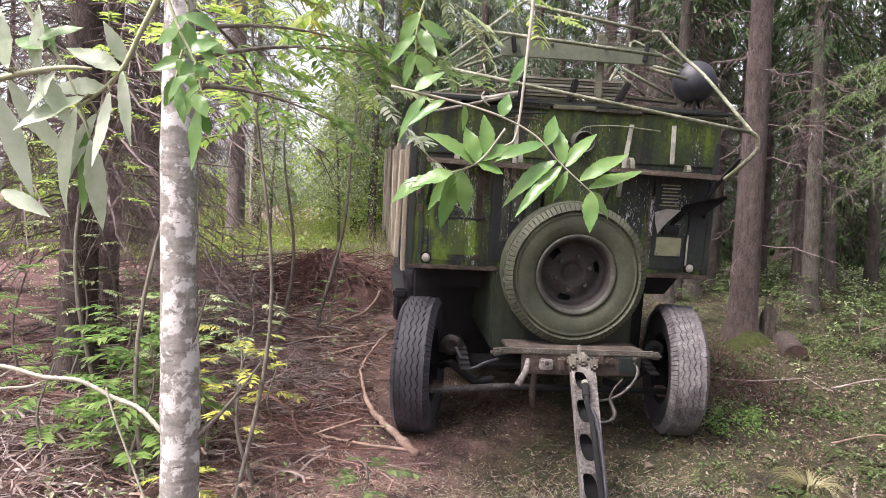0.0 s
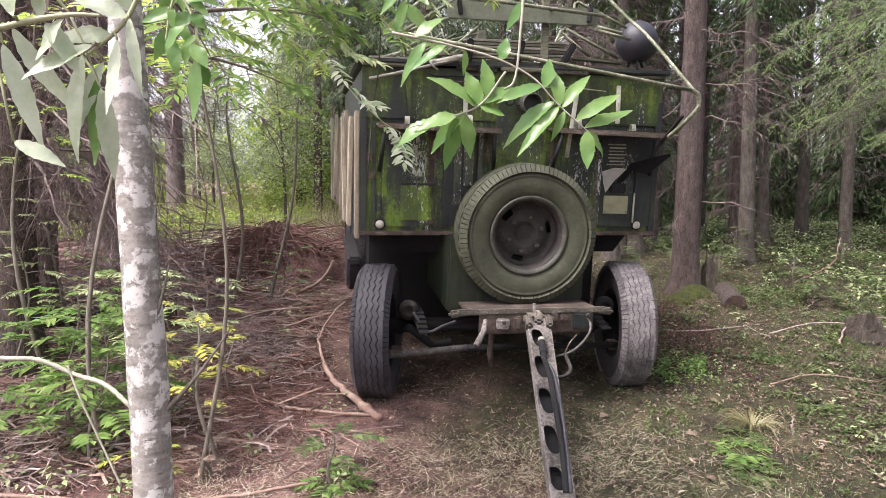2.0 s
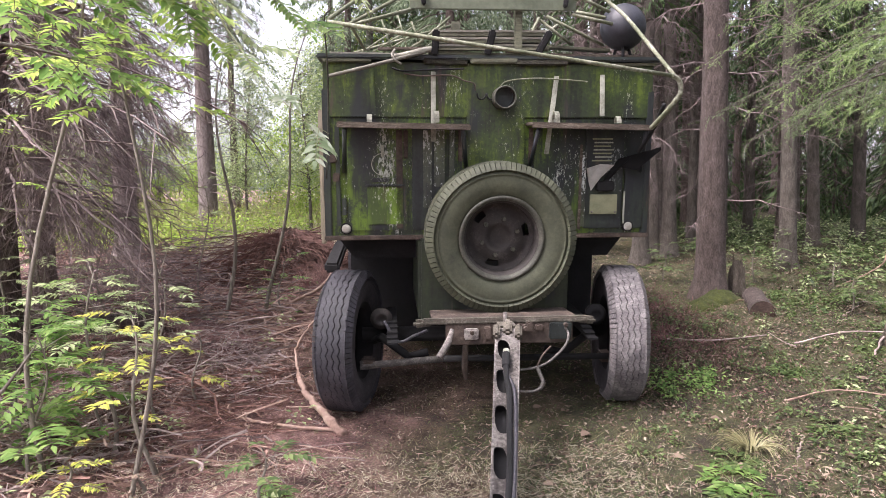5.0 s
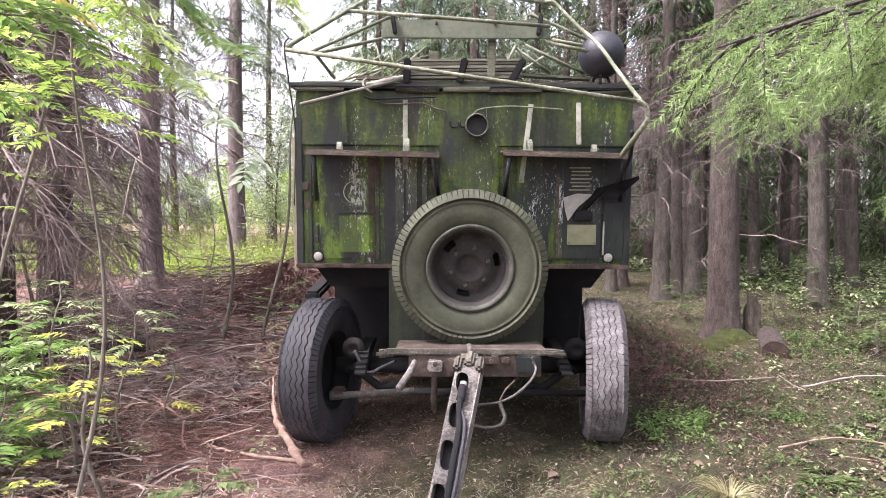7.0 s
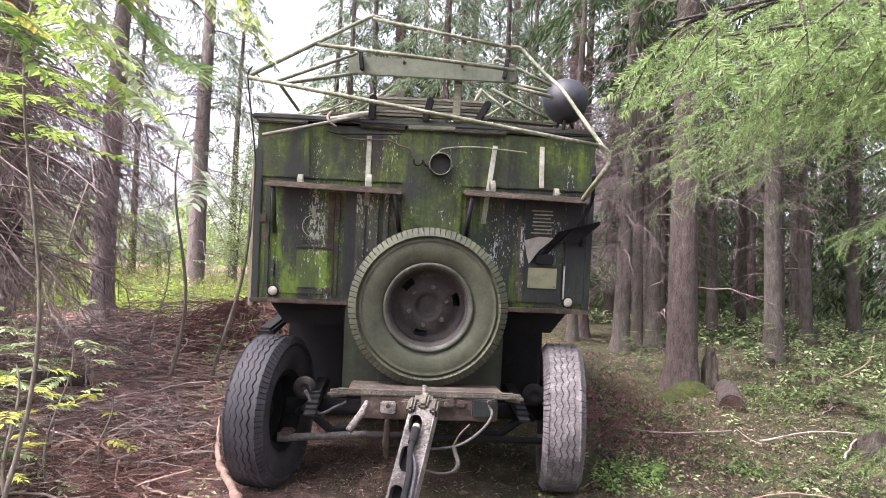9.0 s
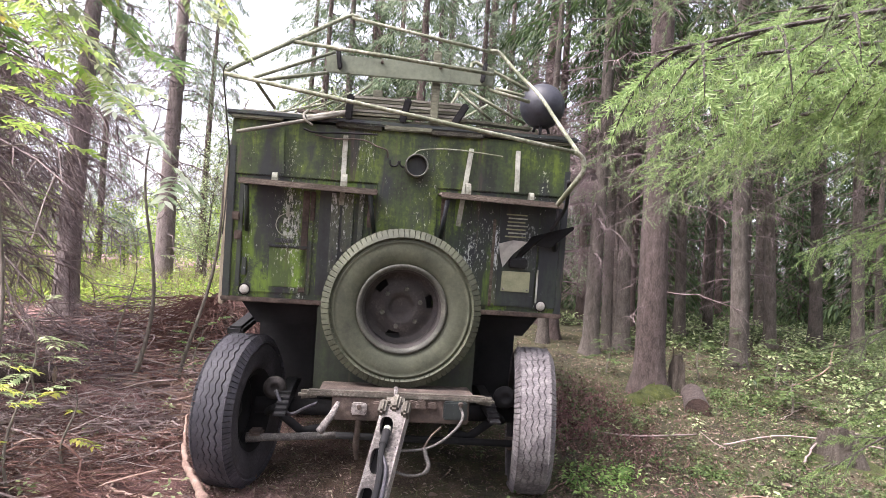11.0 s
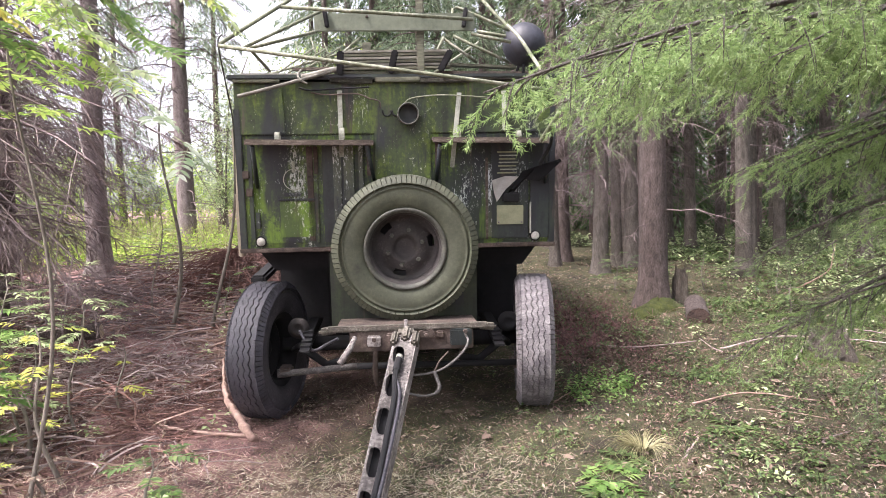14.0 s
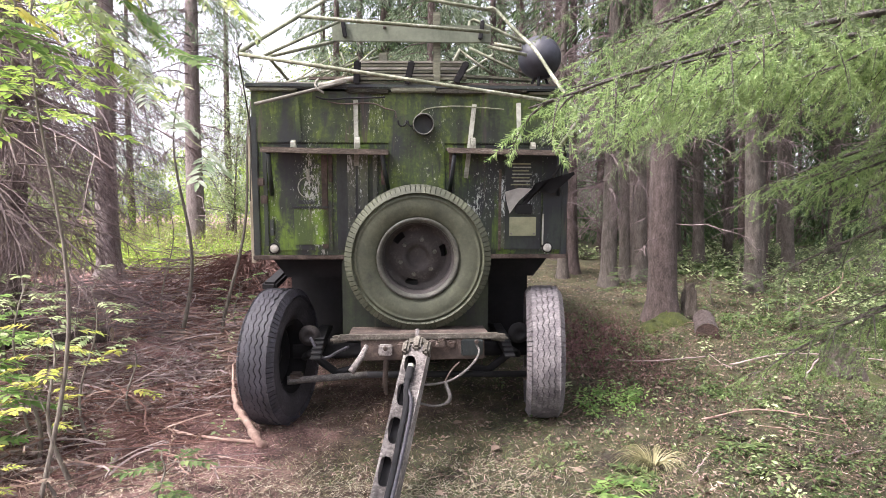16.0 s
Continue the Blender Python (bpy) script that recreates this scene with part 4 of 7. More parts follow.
RR = 0.0125
wtube("frame_tube", [(-1.075, -0.89, 2.628), (-0.4, -0.89, 2.535), (0.3, -0.885, 2.44), (0.99, -0.88, 2.345)], RR, TUBE, "lichened front tube of the folded mast frame")
wtube("frame_tube", [(0.97, -0.88, 2.347), (1.025, -0.865, 2.325), (1.045, -0.85, 2.27), (1.035, -0.84, 2.225), (0.982, -0.75, 2.125), (0.96, -0.62, 2.06)], RR * 1.25, TUBE, "bent frame corner", 8, 5)
wtube("frame_tube", [(1.03, -0.855, 2.32), (0.93, -0.68, 2.55), (0.845, -0.45, 2.80), (0.74, -0.33, 2.95), (0.63, -0.24, 3.105), (0.585, -0.24, 3.14), (0.53, -0.25, 3.135)], RR, TUBE, "right frame tube", 8, 4)
wtube("frame_tube", [(0.6, -0.235, 3.125), (0.1, -0.27, 3.185), (-0.42, -0.3, 3.25)], RR, TUBE, "upper frame tube")
wtube("frame_tube", [(-0.34, -0.29, 3.24), (-0.40, -0.3, 3.266), (-0.47, -0.32, 3.235), (-0.76, -0.59, 2.95), (-1.02, -0.84, 2.69), (-1.07, -0.88, 2.64)], RR, TUBE, "left frame tube", 8, 4)
wtube("frame_tube", [(-0.75, -0.58, 2.955), (-0.1, -0.5, 2.94), (0.535, -0.42, 2.92)], RR, TUBE, "middle frame tube")
wtube("frame_tube", [(-0.96, -0.72, 2.66), (-0.52, -0.25, 3.025)], RR * 0.85, TUBE)
wtube("frame_tube", [(-0.95, -0.6, 2.685), (-0.57, -0.2, 2.894)], RR * 0.95, TUBE)
wtube("frame_tube", [(-0.96, -0.6, 2.69), (-0.88, -0.3, 2.6)], RR * 0.85, TUBE)
wtube("frame_tube", [(0.43, -0.1, 3.08), (0.455, -0.1, 3.1), (0.66, -0.1, 3.015), (0.9, -0.12, 2.9)], RR * 0.95, TUBE)
wtube("frame_tube", [(0.43, -0.1, 3.09), (0.41, -0.12, 2.99)], RR * 0.85, TUBE)
wtube("frame_tube", [(0.55, -0.2, 2.88), (0.84, -0.2, 2.82)], RR, TUBE)
wtube("frame_tube", [(0.61, -0.1, 2.925), (0.93, -0.1, 2.87)], RR, TUBE)
wtube("frame_tube", [(0.365, 0.0, 2.91), (0.27, 0.0, 2.72)], RR * 0.85, TUBE)
wtube("frame_tube", [(0.355, 0.02, 2.91), (0.62, 0.05, 2.73)], RR * 0.85, TUBE)
wtube("frame_tube", [(0.445, 0.1, 2.945), (0.88, 0.1, 2.74)], RR * 0.95, TUBE)
wtube("frame_tube", [(0.30, 0.9, 2.8), (0.75, 0.9, 3.1)], RR * 0.8, TUBE)
for xa, xb, zb in ((-0.92, -0.62, 2.9), (-0.84, -0.52, 2.9), (-0.76, -0.42, 2.9), (-0.62, -0.3, 2.9), (-0.5, -0.22, 2.9)):
    wtube("lattice_rod", [(xa, 0.25, 2.7), (xb, 0.25, zb)], 0.007, TUBE, sides=6)
for x, za, zb in ((-0.74, 2.72, 2.93), (-0.62, 2.72, 2.96), (-0.52, 2.72, 2.92)):
    wtube("lattice_rod", [(x + 0.04, 0.2, za), (x - 0.03, 0.2, zb)], 0.006, TUBE, sides=6)
wtube("lattice_rod", [(-1.0, 0.3, 2.70), (-0.2, 0.3, 2.93)], 0.01, TUBE, sides=6)
wtube("lattice_rod", [(-0.52, 0.1, 2.72), (-0.27, 0.1, 2.93)], 0.010, TUBE, sides=6)
bm = bmesh.new()
box(bm, (0.0, -0.2, 2.962), (1.15, 0.02, 0.125), (0, -0.2, 0), 0.004)
bm.transform(TI)
beam_board = part("cross_board", bm, CROSS, trailer, "grey-green painted steel cross board")
for x in (-0.5, -0.2, 0.2, 0.5):
    bv, bf = lathe([(0.0, -0.022), (0.009, -0.02), (0.011, 0.0)], 8)
    for dz in (0.035,):
        vv = np.array([TI @ Vector((p[0] + x, p[1] - 0.212, p[2] + 2.962 + dz)) for p in bv])
        put("bolt", raw_mesh("bolt", vv, bf, RUSTY), beam_board)
for x, z0, z1, w in ((0.18, 2.62, 3.13, 0.055), (-0.22, 2.62, 2.92, 0.07)):
    bm = bmesh.new()
    box(bm, (x, 0.2 if x < 0 else -0.155, (z0 + z1) / 2), (w, 0.035, z1 - z0), (0, 0, 0), 0.006)
    bm.transform(TI)
    part("board_post", bm, MESHWOOD, trailer, "mossy upright post")
for s, x in ((-1, -0.49), (1, 0.5)):
    bm = bmesh.new()
    box(bm, (x, -0.235, 2.985), (0.03, 0.04, 0.14), (0, 8 * s, 0), 0.008)
    bm.transform(TI)
    part("board_bracket", bm, UNDER, trailer)
wtube("hanging_wire", [(-1.06, -0.87, 2.70), (-1.1, -0.8, 2.66), (-1.1, -0.65, 2.45), (-1.12, -0.4, 2.2), (-1.15, -0.3, 1.75)], 0.005, RIM, "dark loose wire", 6, 5)
wtube("flap_arm", [(0.985, -0.75, 2.19), (1.07, -0.45, 2.12), (1.10, -0.28, 2.06), (1.04, -0.2, 1.93)], 0.014, UNDER, "dark bent arm", 6, 4)


def roof_z(x, y):
    """The roof's top in the world."""
    p = TM @ Vector((x, y, TOP + 0.032 - 1.4))
    return p.z


pile = thing("slat_bundle", "bundle of mossy wooden slats lying on the trailer roof", "planks", (0.0, -0.02, roof_z(0, -0.02)), (LEAN_F, -0.8, 0))
for k in range(6):
    part("slat", one_box((0.012 * math.sin(4 * k), -0.1 + 0.03 * k, 0.05 + 0.028 * k), (0.80 + 0.04 * math.sin(3 * k), 0.07, 0.018), (0.6 * math.sin(k), 0.4 * math.sin(3 * k), 0.9 * math.sin(2 * k)), 0.002), PLANK if k % 2 else MESHWOOD, pile)
for x, tilt in ((-0.40, 4), (-0.02, 14), (0.36, 30)):
    part("bearer", one_box((x, -0.155, 0.09), (0.05, 0.03, 0.17), (6, tilt, 0), 0.01), UNDER, pile, "black bearer block")


def roof_plank(x0, x1, y, dz, w, tilt, mat=PLANK, label="weathered grey plank lying on the trailer roof"):
    ob = part("plank", one_box((0, 0, 0), (x1 - x0, w, 0.022), (0, 0, 0), 0.004), mat)
    ob.matrix_basis = pose((x0 + x1) / 2, y, roof_z((x0 + x1) / 2, y) + 0.012 + dz, LEAN_F, tilt, 3 * math.sin(9 * x0))
    tagged(ob, label, "plank", "planks on the roof")


roof_plank(-1.13, -0.55, -0.05, 0.0, 0.10, 0.0)
roof_plank(-1.05, -0.42, 0.12, 0.008, 0.12, -1.0)
roof_plank(-0.8, -0.42, 0.22, 0.08, 0.05, -0.5, SHELF)
roof_plank(-0.45, 0.45, -0.10, 0.004, 0.06, 0.3, MESHWOOD)
roof_plank(0.42, 0.93, 0.15, 0.085, 0.09, 3.0, MESHWOOD)
roof_plank(0.3, 1.16, -0.06, 0.004, 0.12, 0.2, SHELF)


def roof_stick(pts, r, label, mat=PLANK):
    ob = tube("broken_branch", curve_pts(pts), r, mat, None, "", 7)
    tagged(ob, label, "branch", "branches on the roof")


roof_stick([(-1.13, -0.2, 2.445), (-0.9, -0.21, 2.5), (-0.66, -0.2, 2.565), (-0.47, -0.18, 2.62)], 0.0135, "pale split branch lying on the trailer roof edge")
roof_stick([(-0.68, -0.16, 2.585), (-0.6, -0.18, 2.60), (-0.5, -0.18, 2.625), (-0.40, -0.14, 2.65)], 0.02, "grey dead branch lying on the roof edge")
roof_stick([(-0.68, -0.19, 2.63), (-0.70, -0.22, 2.59), (-0.68, -0.23, 2.55), (-0.64, -0.2, 2.53)], 0.008, "thin hooked twig on the trailer roof")

ball = thing("float_ball", "black plastic float ball standing on the trailer roof", "ball", (0.965, -0.06, 2.835))
bm = bmesh.new()
bmesh.ops.create_uvsphere(bm, u_segments=36, v_segments=24, radius=0.162)
part("shell", bm, BALL, ball, "", True)
for a in (0.3, 2.4, 4.4):
    tube("foot", [(0.05 * math.cos(a), 0.05 * math.sin(a), -0.15), (0.085 * math.cos(a), 0.085 * math.sin(a), -0.228)], 0.011, UNDER, ball, "", 6)


# ---- trees and plants ----
def trunk_paths(height, r, bend=0.25, flare=1.5, n=16):
    z = np.concatenate([np.array([-0.25, 0.0, 0.1, 0.25, 0.5]), np.linspace(0.9, height, n)])
    a, b = pyr.uniform(0, 6.3), pyr.uniform(0, 6.3)
    x = bend * 0.12 * np.sin(z * 0.55 + a) - bend * 0.12 * math.sin(a)
    y = bend * 0.12 * np.sin(z * 0.5 + b) - bend * 0.12 * math.sin(b)
    rad = r * (1 - 0.93 * np.clip(z, 0, None) / height) * (1 + (flare - 1) * np.exp(-np.clip(z, 0, None) / 0.16))
    return np.stack([x, y, z], 1), np.maximum(rad, 0.006)


def bark_trunk(pts, rad, sides, knob=0.05):
    v, f = sweep([(pts, rad)], sides)
    c = np.repeat(pts, sides, 0)
    k = 1 + knob * np.sin(7 * np.arctan2(v[:, 1] - c[:, 1], v[:, 0] - c[:, 0]) + 3 * v[:, 2]) * (0.4 + 0.6 * np.exp(-np.abs(v[:, 2]) / 0.4)) + 0.02 * rnd.normal(size=len(v))
    return c + (v - c) * k[:, None], f


def dead_branches(height0, height1, count, reach, r_at, droop=0.45):
    """Bare lower branches with drooping twigs."""
    paths = []
    for _ in range(count):
        z = pyr.uniform(height0, height1)
        a = pyr.uniform(0, 2 * math.pi)
        ln = reach * pyr.uniform(0.4, 1.0)
        d = np.array([math.cos(a), math.sin(a), 0])
        t = np.linspace(0, 1, 6)
        side = np.array([-d[1], d[0], 0])
        wig = pyr.uniform(-0.15, 0.15)
        p = d * (r_at + ln * t[:, None]) + side * (wig * ln * t ** 2)[:, None] + np.array([0, 0, 1]) * (z + ln * (0.12 * t - droop * t ** 2))[:, None]
        p[1:] += rnd.normal(size=(5, 3)) * 0.03 * ln
        paths.append((p, 0.011 * (1 - 0.75 * t) * (0.5 + ln / 2)))
        for _ in range(pyr.randint(5, 10) if count < 100 else pyr.randint(8, 15)):
            s = pyr.uniform(0.25, 1.0)
            i = min(int(s * 5), 4)
            o = p[i] + (p[i + 1] - p[i]) * (s * 5 - i)
            l2 = pyr.uniform(0.1, 0.42) * ln
            sd = d * pyr.uniform(0.1, 0.9) + side * pyr.choice((-1, 1)) * pyr.uniform(0.3, 1) + np.array([0, 0, pyr.uniform(-0.9, 0.15)])
            sd = sd / np.linalg.norm(sd)
            t2 = np.linspace(0, 1, 3)
            q = o + sd * (l2 * t2)[:, None] + np.array([0, 0, -0.3 * l2]) * (t2 ** 2)[:, None]
            paths.append((q, 0.0048 * (1 - 0.6 * t2)))
    return paths


def spray_cards(height0, height1, count, reach0, reach1, card=(0.13, 0.035), density=30, droop=0.55):
    """Live spruce boughs as many narrow twig leaves."""
    pos, along = [], []
    limbs = []
    for k in range(count):
        s = (k + pyr.random()) / count
        z = height0 + (height1 - height0) * s
        ln = (reach0 + (reach1 - reach0) * s) * pyr.uniform(0.75, 1.1)
        a = k * 2.4 + pyr.uniform(-0.4, 0.4)
        d = np.array([math.cos(a), math.sin(a), 0])
        sd = np.array([-d[1], d[0], 0])
        n = int(density * ln * 4)
        t = rnd.uniform(0.12, 1, n)
        w = (1.05 - t) * 0.42 * ln * rnd.uniform(-1, 1, n)
        p = d * (ln * t)[:, None] + sd * w[:, None]
        p[:, 2] = z + ln * (0.1 * t - droop * t ** 2) - np.abs(rnd.normal(size=n)) * 0.14 * (1 - 0.5 * t) * min(ln, 1.6)
        pos.append(p)
        al = d * 0.7 + sd * (np.sign(w) * 0.6)[:, None] + np.array([0, 0, -0.85]) + 0.35 * rnd.normal(size=(n, 3))
        along.append(al)
        tt = np.linspace(0, 1, 5)
        limbs.append((d * (ln * tt)[:, None] + np.array([0, 0, 1]) * (z + ln * (0.1 * tt - droop * tt ** 2))[:, None], 0.014 * (1 - 0.8 * tt)))
    pos, along = np.concatenate(pos), np.concatenate(along)
    n = len(pos)
    nor = np.array([0, 0, 1.0]) + 0.5 * rnd.normal(size=(n, 3))
    v, f = leaf_cards(pos, along, nor, card[0] * rnd.uniform(0.6, 1.4, n), card[1] * rnd.uniform(0.7, 1.3, n), 0.2)
    return v, f, limbs


def spruce(height, r, crown_from, label, bark=BARK, needles=NEEDLE_FAR, dead=26, dead_reach=1.1, boughs=46, reach=1.7, density=20, sides=10, card=(0.17, 0.029)):
    tree = thing("spruce_tree", label, "tree", group="forest trees")
    pts, rad = trunk_paths(height, r)
    v, f = bark_trunk(pts, rad, sides)
    put("trunk", raw_mesh("trunk", v, f, bark, True), tree)
    if dead:
        v, f = sweep(dead_branches(0.5 if dead > 100 else 0.9, min(crown_from + 1.5, 5.5), dead, dead_reach, r * 0.7), 3)
        tagged(put("dead_wood", raw_mesh("dead_wood", v, f, DEAD_SHADED), tree, "bare drooping dead twigs"), kind="stuff")
    v, f, limbs = spray_cards(crown_from, height - 0.3, boughs, reach, 0.25, card, density)
    tagged(put("crown", raw_mesh("crown", v, f, needles), tree, "dark drooping needle boughs" if needles is NEEDLE_FAR else "drooping needle boughs greyed for haze"), kind="stuff")
    v, f = sweep(limbs, 3)
    tagged(put("branchwork", raw_mesh("branchwork", v, f, bark, True), tree), kind="stuff")
    return tree


def on_ground(x, y, turn=0.0, size=1.0, sink=0.0, lean=(0, 0)):
    return pose(x, y, float(ground_z(x, y)) - sink, lean[0], lean[1], turn) @ Matrix.Diagonal((size, size, size, 1))


# three forest patterns, then copies
protos = [
    spruce(15.0, 0.17, 4.6, "tall spruce with bare reddish-brown lower trunk and dead twigs", dead=24),
    spruce(13.0, 0.125, 4.0, "slender spruce with grey-brown bark and dead twigs", BARK_GREY, dead=26, dead_reach=0.9, reach=1.4),
    spruce(14.0, 0.15, 3.2, "spruce with low drooping green boughs among dead twigs", dead=24, reach=1.9, boughs=54),
    spruce(11.0, 0.085, 5.0, "thin dead-looking spruce pole with sparse crown", BARK_GREY, dead=34, dead_reach=1.0, boughs=26, reach=1.0),
]
protos.append(spruce(12.0, 0.12, 6.5, "old spruce wrapped in a tangle of bare dead twigs", BARK, dead=100, dead_reach=1.5, boughs=30, reach=1.2))
protos.append(spruce(5.5, 0.06, 0.25, "young spruce with dark boughs down to the ground", dead=14, dead_reach=0.9, boughs=54, reach=1.5, density=13, card=(0.23, 0.038)))
protos.append(spruce(14.0, 0.15, 3.6, "distant spruce with dark crown and bare trunk", dead=9, boughs=40, reach=1.8, density=10, sides=8, card=(0.3, 0.053)))
protos.append(spruce(13.0, 0.13, 1.9, "spruce with haze-greyed boughs hanging behind the trailer", needles=NEEDLE_HAZE, dead=16, boughs=60, reach=2.1, density=52, card=(0.14, 0.023)))
protos.append(spruce(14.0, 0.2, 4.4, "spruce with glare-paled trunk before the clearing", GLARE_BARK, needles=NEEDLE_HAZE, dead=46, dead_reach=1.5, boughs=50, reach=1.7, density=40, card=(0.13, 0.021)))
homes = [(3.0, 2.55), (3.21, 5.2), (6.7, 7.0), (2.65, 5.9), (-4.15, 2.0), (12.0, 13.0), (9.0, 18.0), (0.5, 8.6), (-4.49, 9.5)]
for tree, (x, y) in zip(protos, homes):
    tree.matrix_basis = on_ground(x, y, 40)


def more_tree(k, x, y, size=1.0, turn=None, lean=(0, 0)):
    return copy_thing(protos[k], on_ground(x, y, pyr.uniform(0, 360) if turn is None else turn, size, 0.0, lean))


# trees that can be told apart
for k, x, y, s, lean in ((3, 3.72, 5.9, 1.1, (0, 0)), (1, 3.95, 5.8, 1.0, (0, 1.5)), (1, 5.2, 4.5, 1.0, (0, 1)), (3, 5.5, 5.0, 1.0, (0, 1)), (1, 7.1, 6.7, 0.9, (0, 2)),
                         (8, -4.92, 6.2, 0.95, (0, 0)), (4, -5.2, 4.1, 1.1, (0, 0)), (4, -3.9, 0.8, 1.3, (0, -1)), (4, -6.2, 3.6, 1.0, (0, 0)), (4, -6.0, 1.4, 1.0, (0, 0)),
                         (4, 3.0, 6.6, 0.9, (0, 0)), (4, 5.0, 8.2, 1.0, (0, 0)), (7, -1.6, 11.0, 0.9, (0, 0)), (7, 2.0, 9.9, 0.9, (0, 0)), (7, 1.2, 12.6, 1.0, (0, 0)), (7, 3.0, 11.5, 1.0, (0, 0)), (7, 4.6, 10.0, 0.9, (0, 0)), (7, -4.9, 14.0, 0.9, (0, 0)), (7, -2.1, 13.2, 0.95, (0, 0)), (7, -0.6, 14.0, 1.0, (0, 0)), (7, -8.0, 15.0, 0.9, (0, 0)), (7, -11.5, 14.0, 0.9, (0, 0)), (3, 4.7, 6.6, 1.0, (0, 0)), (3, 6.1, 5.9, 1.1, (0, -1)), (1, 4.4, 7.4, 1.0, (0, 0)), (3, 7.8, 5.4, 1.2, (0, 1)), (1, 8.2, 7.0, 1.0, (0, 0)), (3, 6.9, 8.6, 1.2, (0, 0)), (3, 5.8, 7.6, 1.3, (0, 1))):
    more_tree(k, x, y, s, None, lean)
# the dense spruce wood to the right and behind
spots = [(3.0, 2.55), (3.21, 5.2), (6.7, 7.0), (2.65, 5.9)]
tries = 0
while len(spots) < 92 and tries < 6000:
    tries += 1
    x, y = pyr.uniform(-1, 28), pyr.uniform(6.5, 32)
    if x < 1.5 and y < 13:
        continue
    if x < -1 + (y - 10) * 0.05:
        continue
    if min((x - a) ** 2 + (y - b) ** 2 for a, b in spots) < 1.7:
        continue
    spots.append((x, y))
    more_tree(pyr.choice((0, 0, 1, 2, 3)) if y < 14 and x < 14 else 6, x, y, pyr.uniform(0.75, 1.2))
# the ones at negative y are unseen, added to hold back skylight from the front
for x, y in ((7.2, 2.4), (8.6, 4.2), (9.4, 1.0), (11.5, 3.0), (6.3, -4.4), (9.0, -2.5), (4.0, -8.5), (-4.6, -13.5), (0.8, -9.5), (-12.5, -8.5), (7.6, -8), (-9.5, -13.5), (12, -1), (10.5, 6.0), (12.5, 5.2), (5.4, -6.6), (2.0, -12.5), (-2.6, -13.0), (9, -6)):
    more_tree(pyr.choice((6, 2, 6)), x, y, pyr.uniform(0.9, 1.2))
# young growth closes the wood further off
for k in range(46):
    a = radians(-8 + 66 * (k + pyr.random()) / 46)
    d = pyr.uniform(17, 30)
    more_tree(5, d * math.sin(a) + 1.0, d * math.cos(a) - 3, pyr.uniform(0.9, 1.6))
# a few trees stand to the left, before the clearing
for x, y in ((-15.5, 9.5), (-10.5, 0.5), (-18, 5), (-9.2, -2.0), (-13, -3), (-17, 15), (-1.2, 12.5), (-0.4, 15)):
    more_tree(pyr.choice((0, 1, 4)), x, y, pyr.uniform(0.85, 1.15))


# broad-leaved trees and bushes in the light
def broadleaf(height, r, spread, leaves, mat, label, leaf=(0.07, 0.04), low=0.8, name="broadleaf_tree"):
    tree = thing(name, label, "tree" if height > 3 else "bush", group="lit bushes")
    pts, rad = trunk_paths(height, r, 1.2, 1.3)
    paths = [(pts, rad)]
    ends = []
    for k in range(int(10 + height * 4)):
        z = pyr.uniform(low, height * 0.95)
        a = k * 2.4
        ln = spread * pyr.uniform(0.5, 1.0) * (1 - 0.5 * z / height)
        t = np.linspace(0, 1, 6)
        d = np.array([math.cos(a), math.sin(a), 0])
        o = np.array([np.interp(z, pts[:, 2], pts[:, 0]), np.interp(z, pts[:, 2], pts[:, 1]), z])
        p = o + d * (ln * t)[:, None] + np.array([0, 0, 1]) * (ln * (0.6 * t - 0.45 * t * t))[:, None] + rnd.normal(size=(6, 3)) * 0.02 * ln
        paths.append((p, 0.3 * r * (1 - 0.85 * t)))
        ends.append(p)
    v, f = sweep(paths, 5)
    put("stem", raw_mesh("stem", v, f, BARK_GREY, True), tree)
    e = np.concatenate([q[2:] for q in ends])
    c = e[rnd.integers(0, len(e), leaves)] + rnd.normal(size=(leaves, 3)) * 0.25 * spread
    v, f = leaf_cards(c, rand_dirs(leaves, 0.6) - np.array([0, 0, 0.35]), np.array([0, 0, 1.0]) + 0.7 * rnd.normal(size=(leaves, 3)), leaf[0] * rnd.uniform(0.6, 1.3, leaves), leaf[1] * rnd.uniform(0.7, 1.3, leaves))
    put("crown", raw_mesh("crown", v, f, mat), tree, "loose crown of small leaves")
    return tree


bush_a = broadleaf(2.6, 0.03, 1.0, 3400, BUSH, "sunlit yellow-green bush at the clearing's edge", (0.08, 0.05), 0.15, "bush")
bush_b = broadleaf(6.5, 0.07, 1.6, 9000, BUSH, "young broad-leaved tree with yellow-green leaves", (0.09, 0.055), 1.2)
bush_c = broadleaf(5.0, 0.05, 1.2, 5000, LEAF_MIXED, "thin grey-stemmed young tree with dusty green leaves", (0.08, 0.04), 1.0)
for ob, (x, y) in ((bush_a, (-3.0, 12.6)), (bush_b, (-2.0, 14.0)), (bush_c, (-7.6, 9.0))):
    ob.matrix_basis = on_ground(x, y)
for x, y, s in ((-5.4, 12.5, 0.7), (-6.8, 11, 0.7), (-8.6, 10.0, 0.75), (-2.6, 10.6, 0.55), (-10, 12.5, 0.9), (-12, 8, 1.0), (-4.2, 15, 0.9), (-7.4, 15.5, 0.9), (-14, 12, 1.0), (-1.6, 11.2, 0.9), (-9.0, 7.4, 0.7), (-11, 18, 1.1), (-6, 20, 1.1), (-3, 21, 1.2), (-15, 22, 1.3), (-9, 24, 1.3)):
    copy_thing(bush_a, on_ground(x, y, pyr.uniform(0, 360), s))
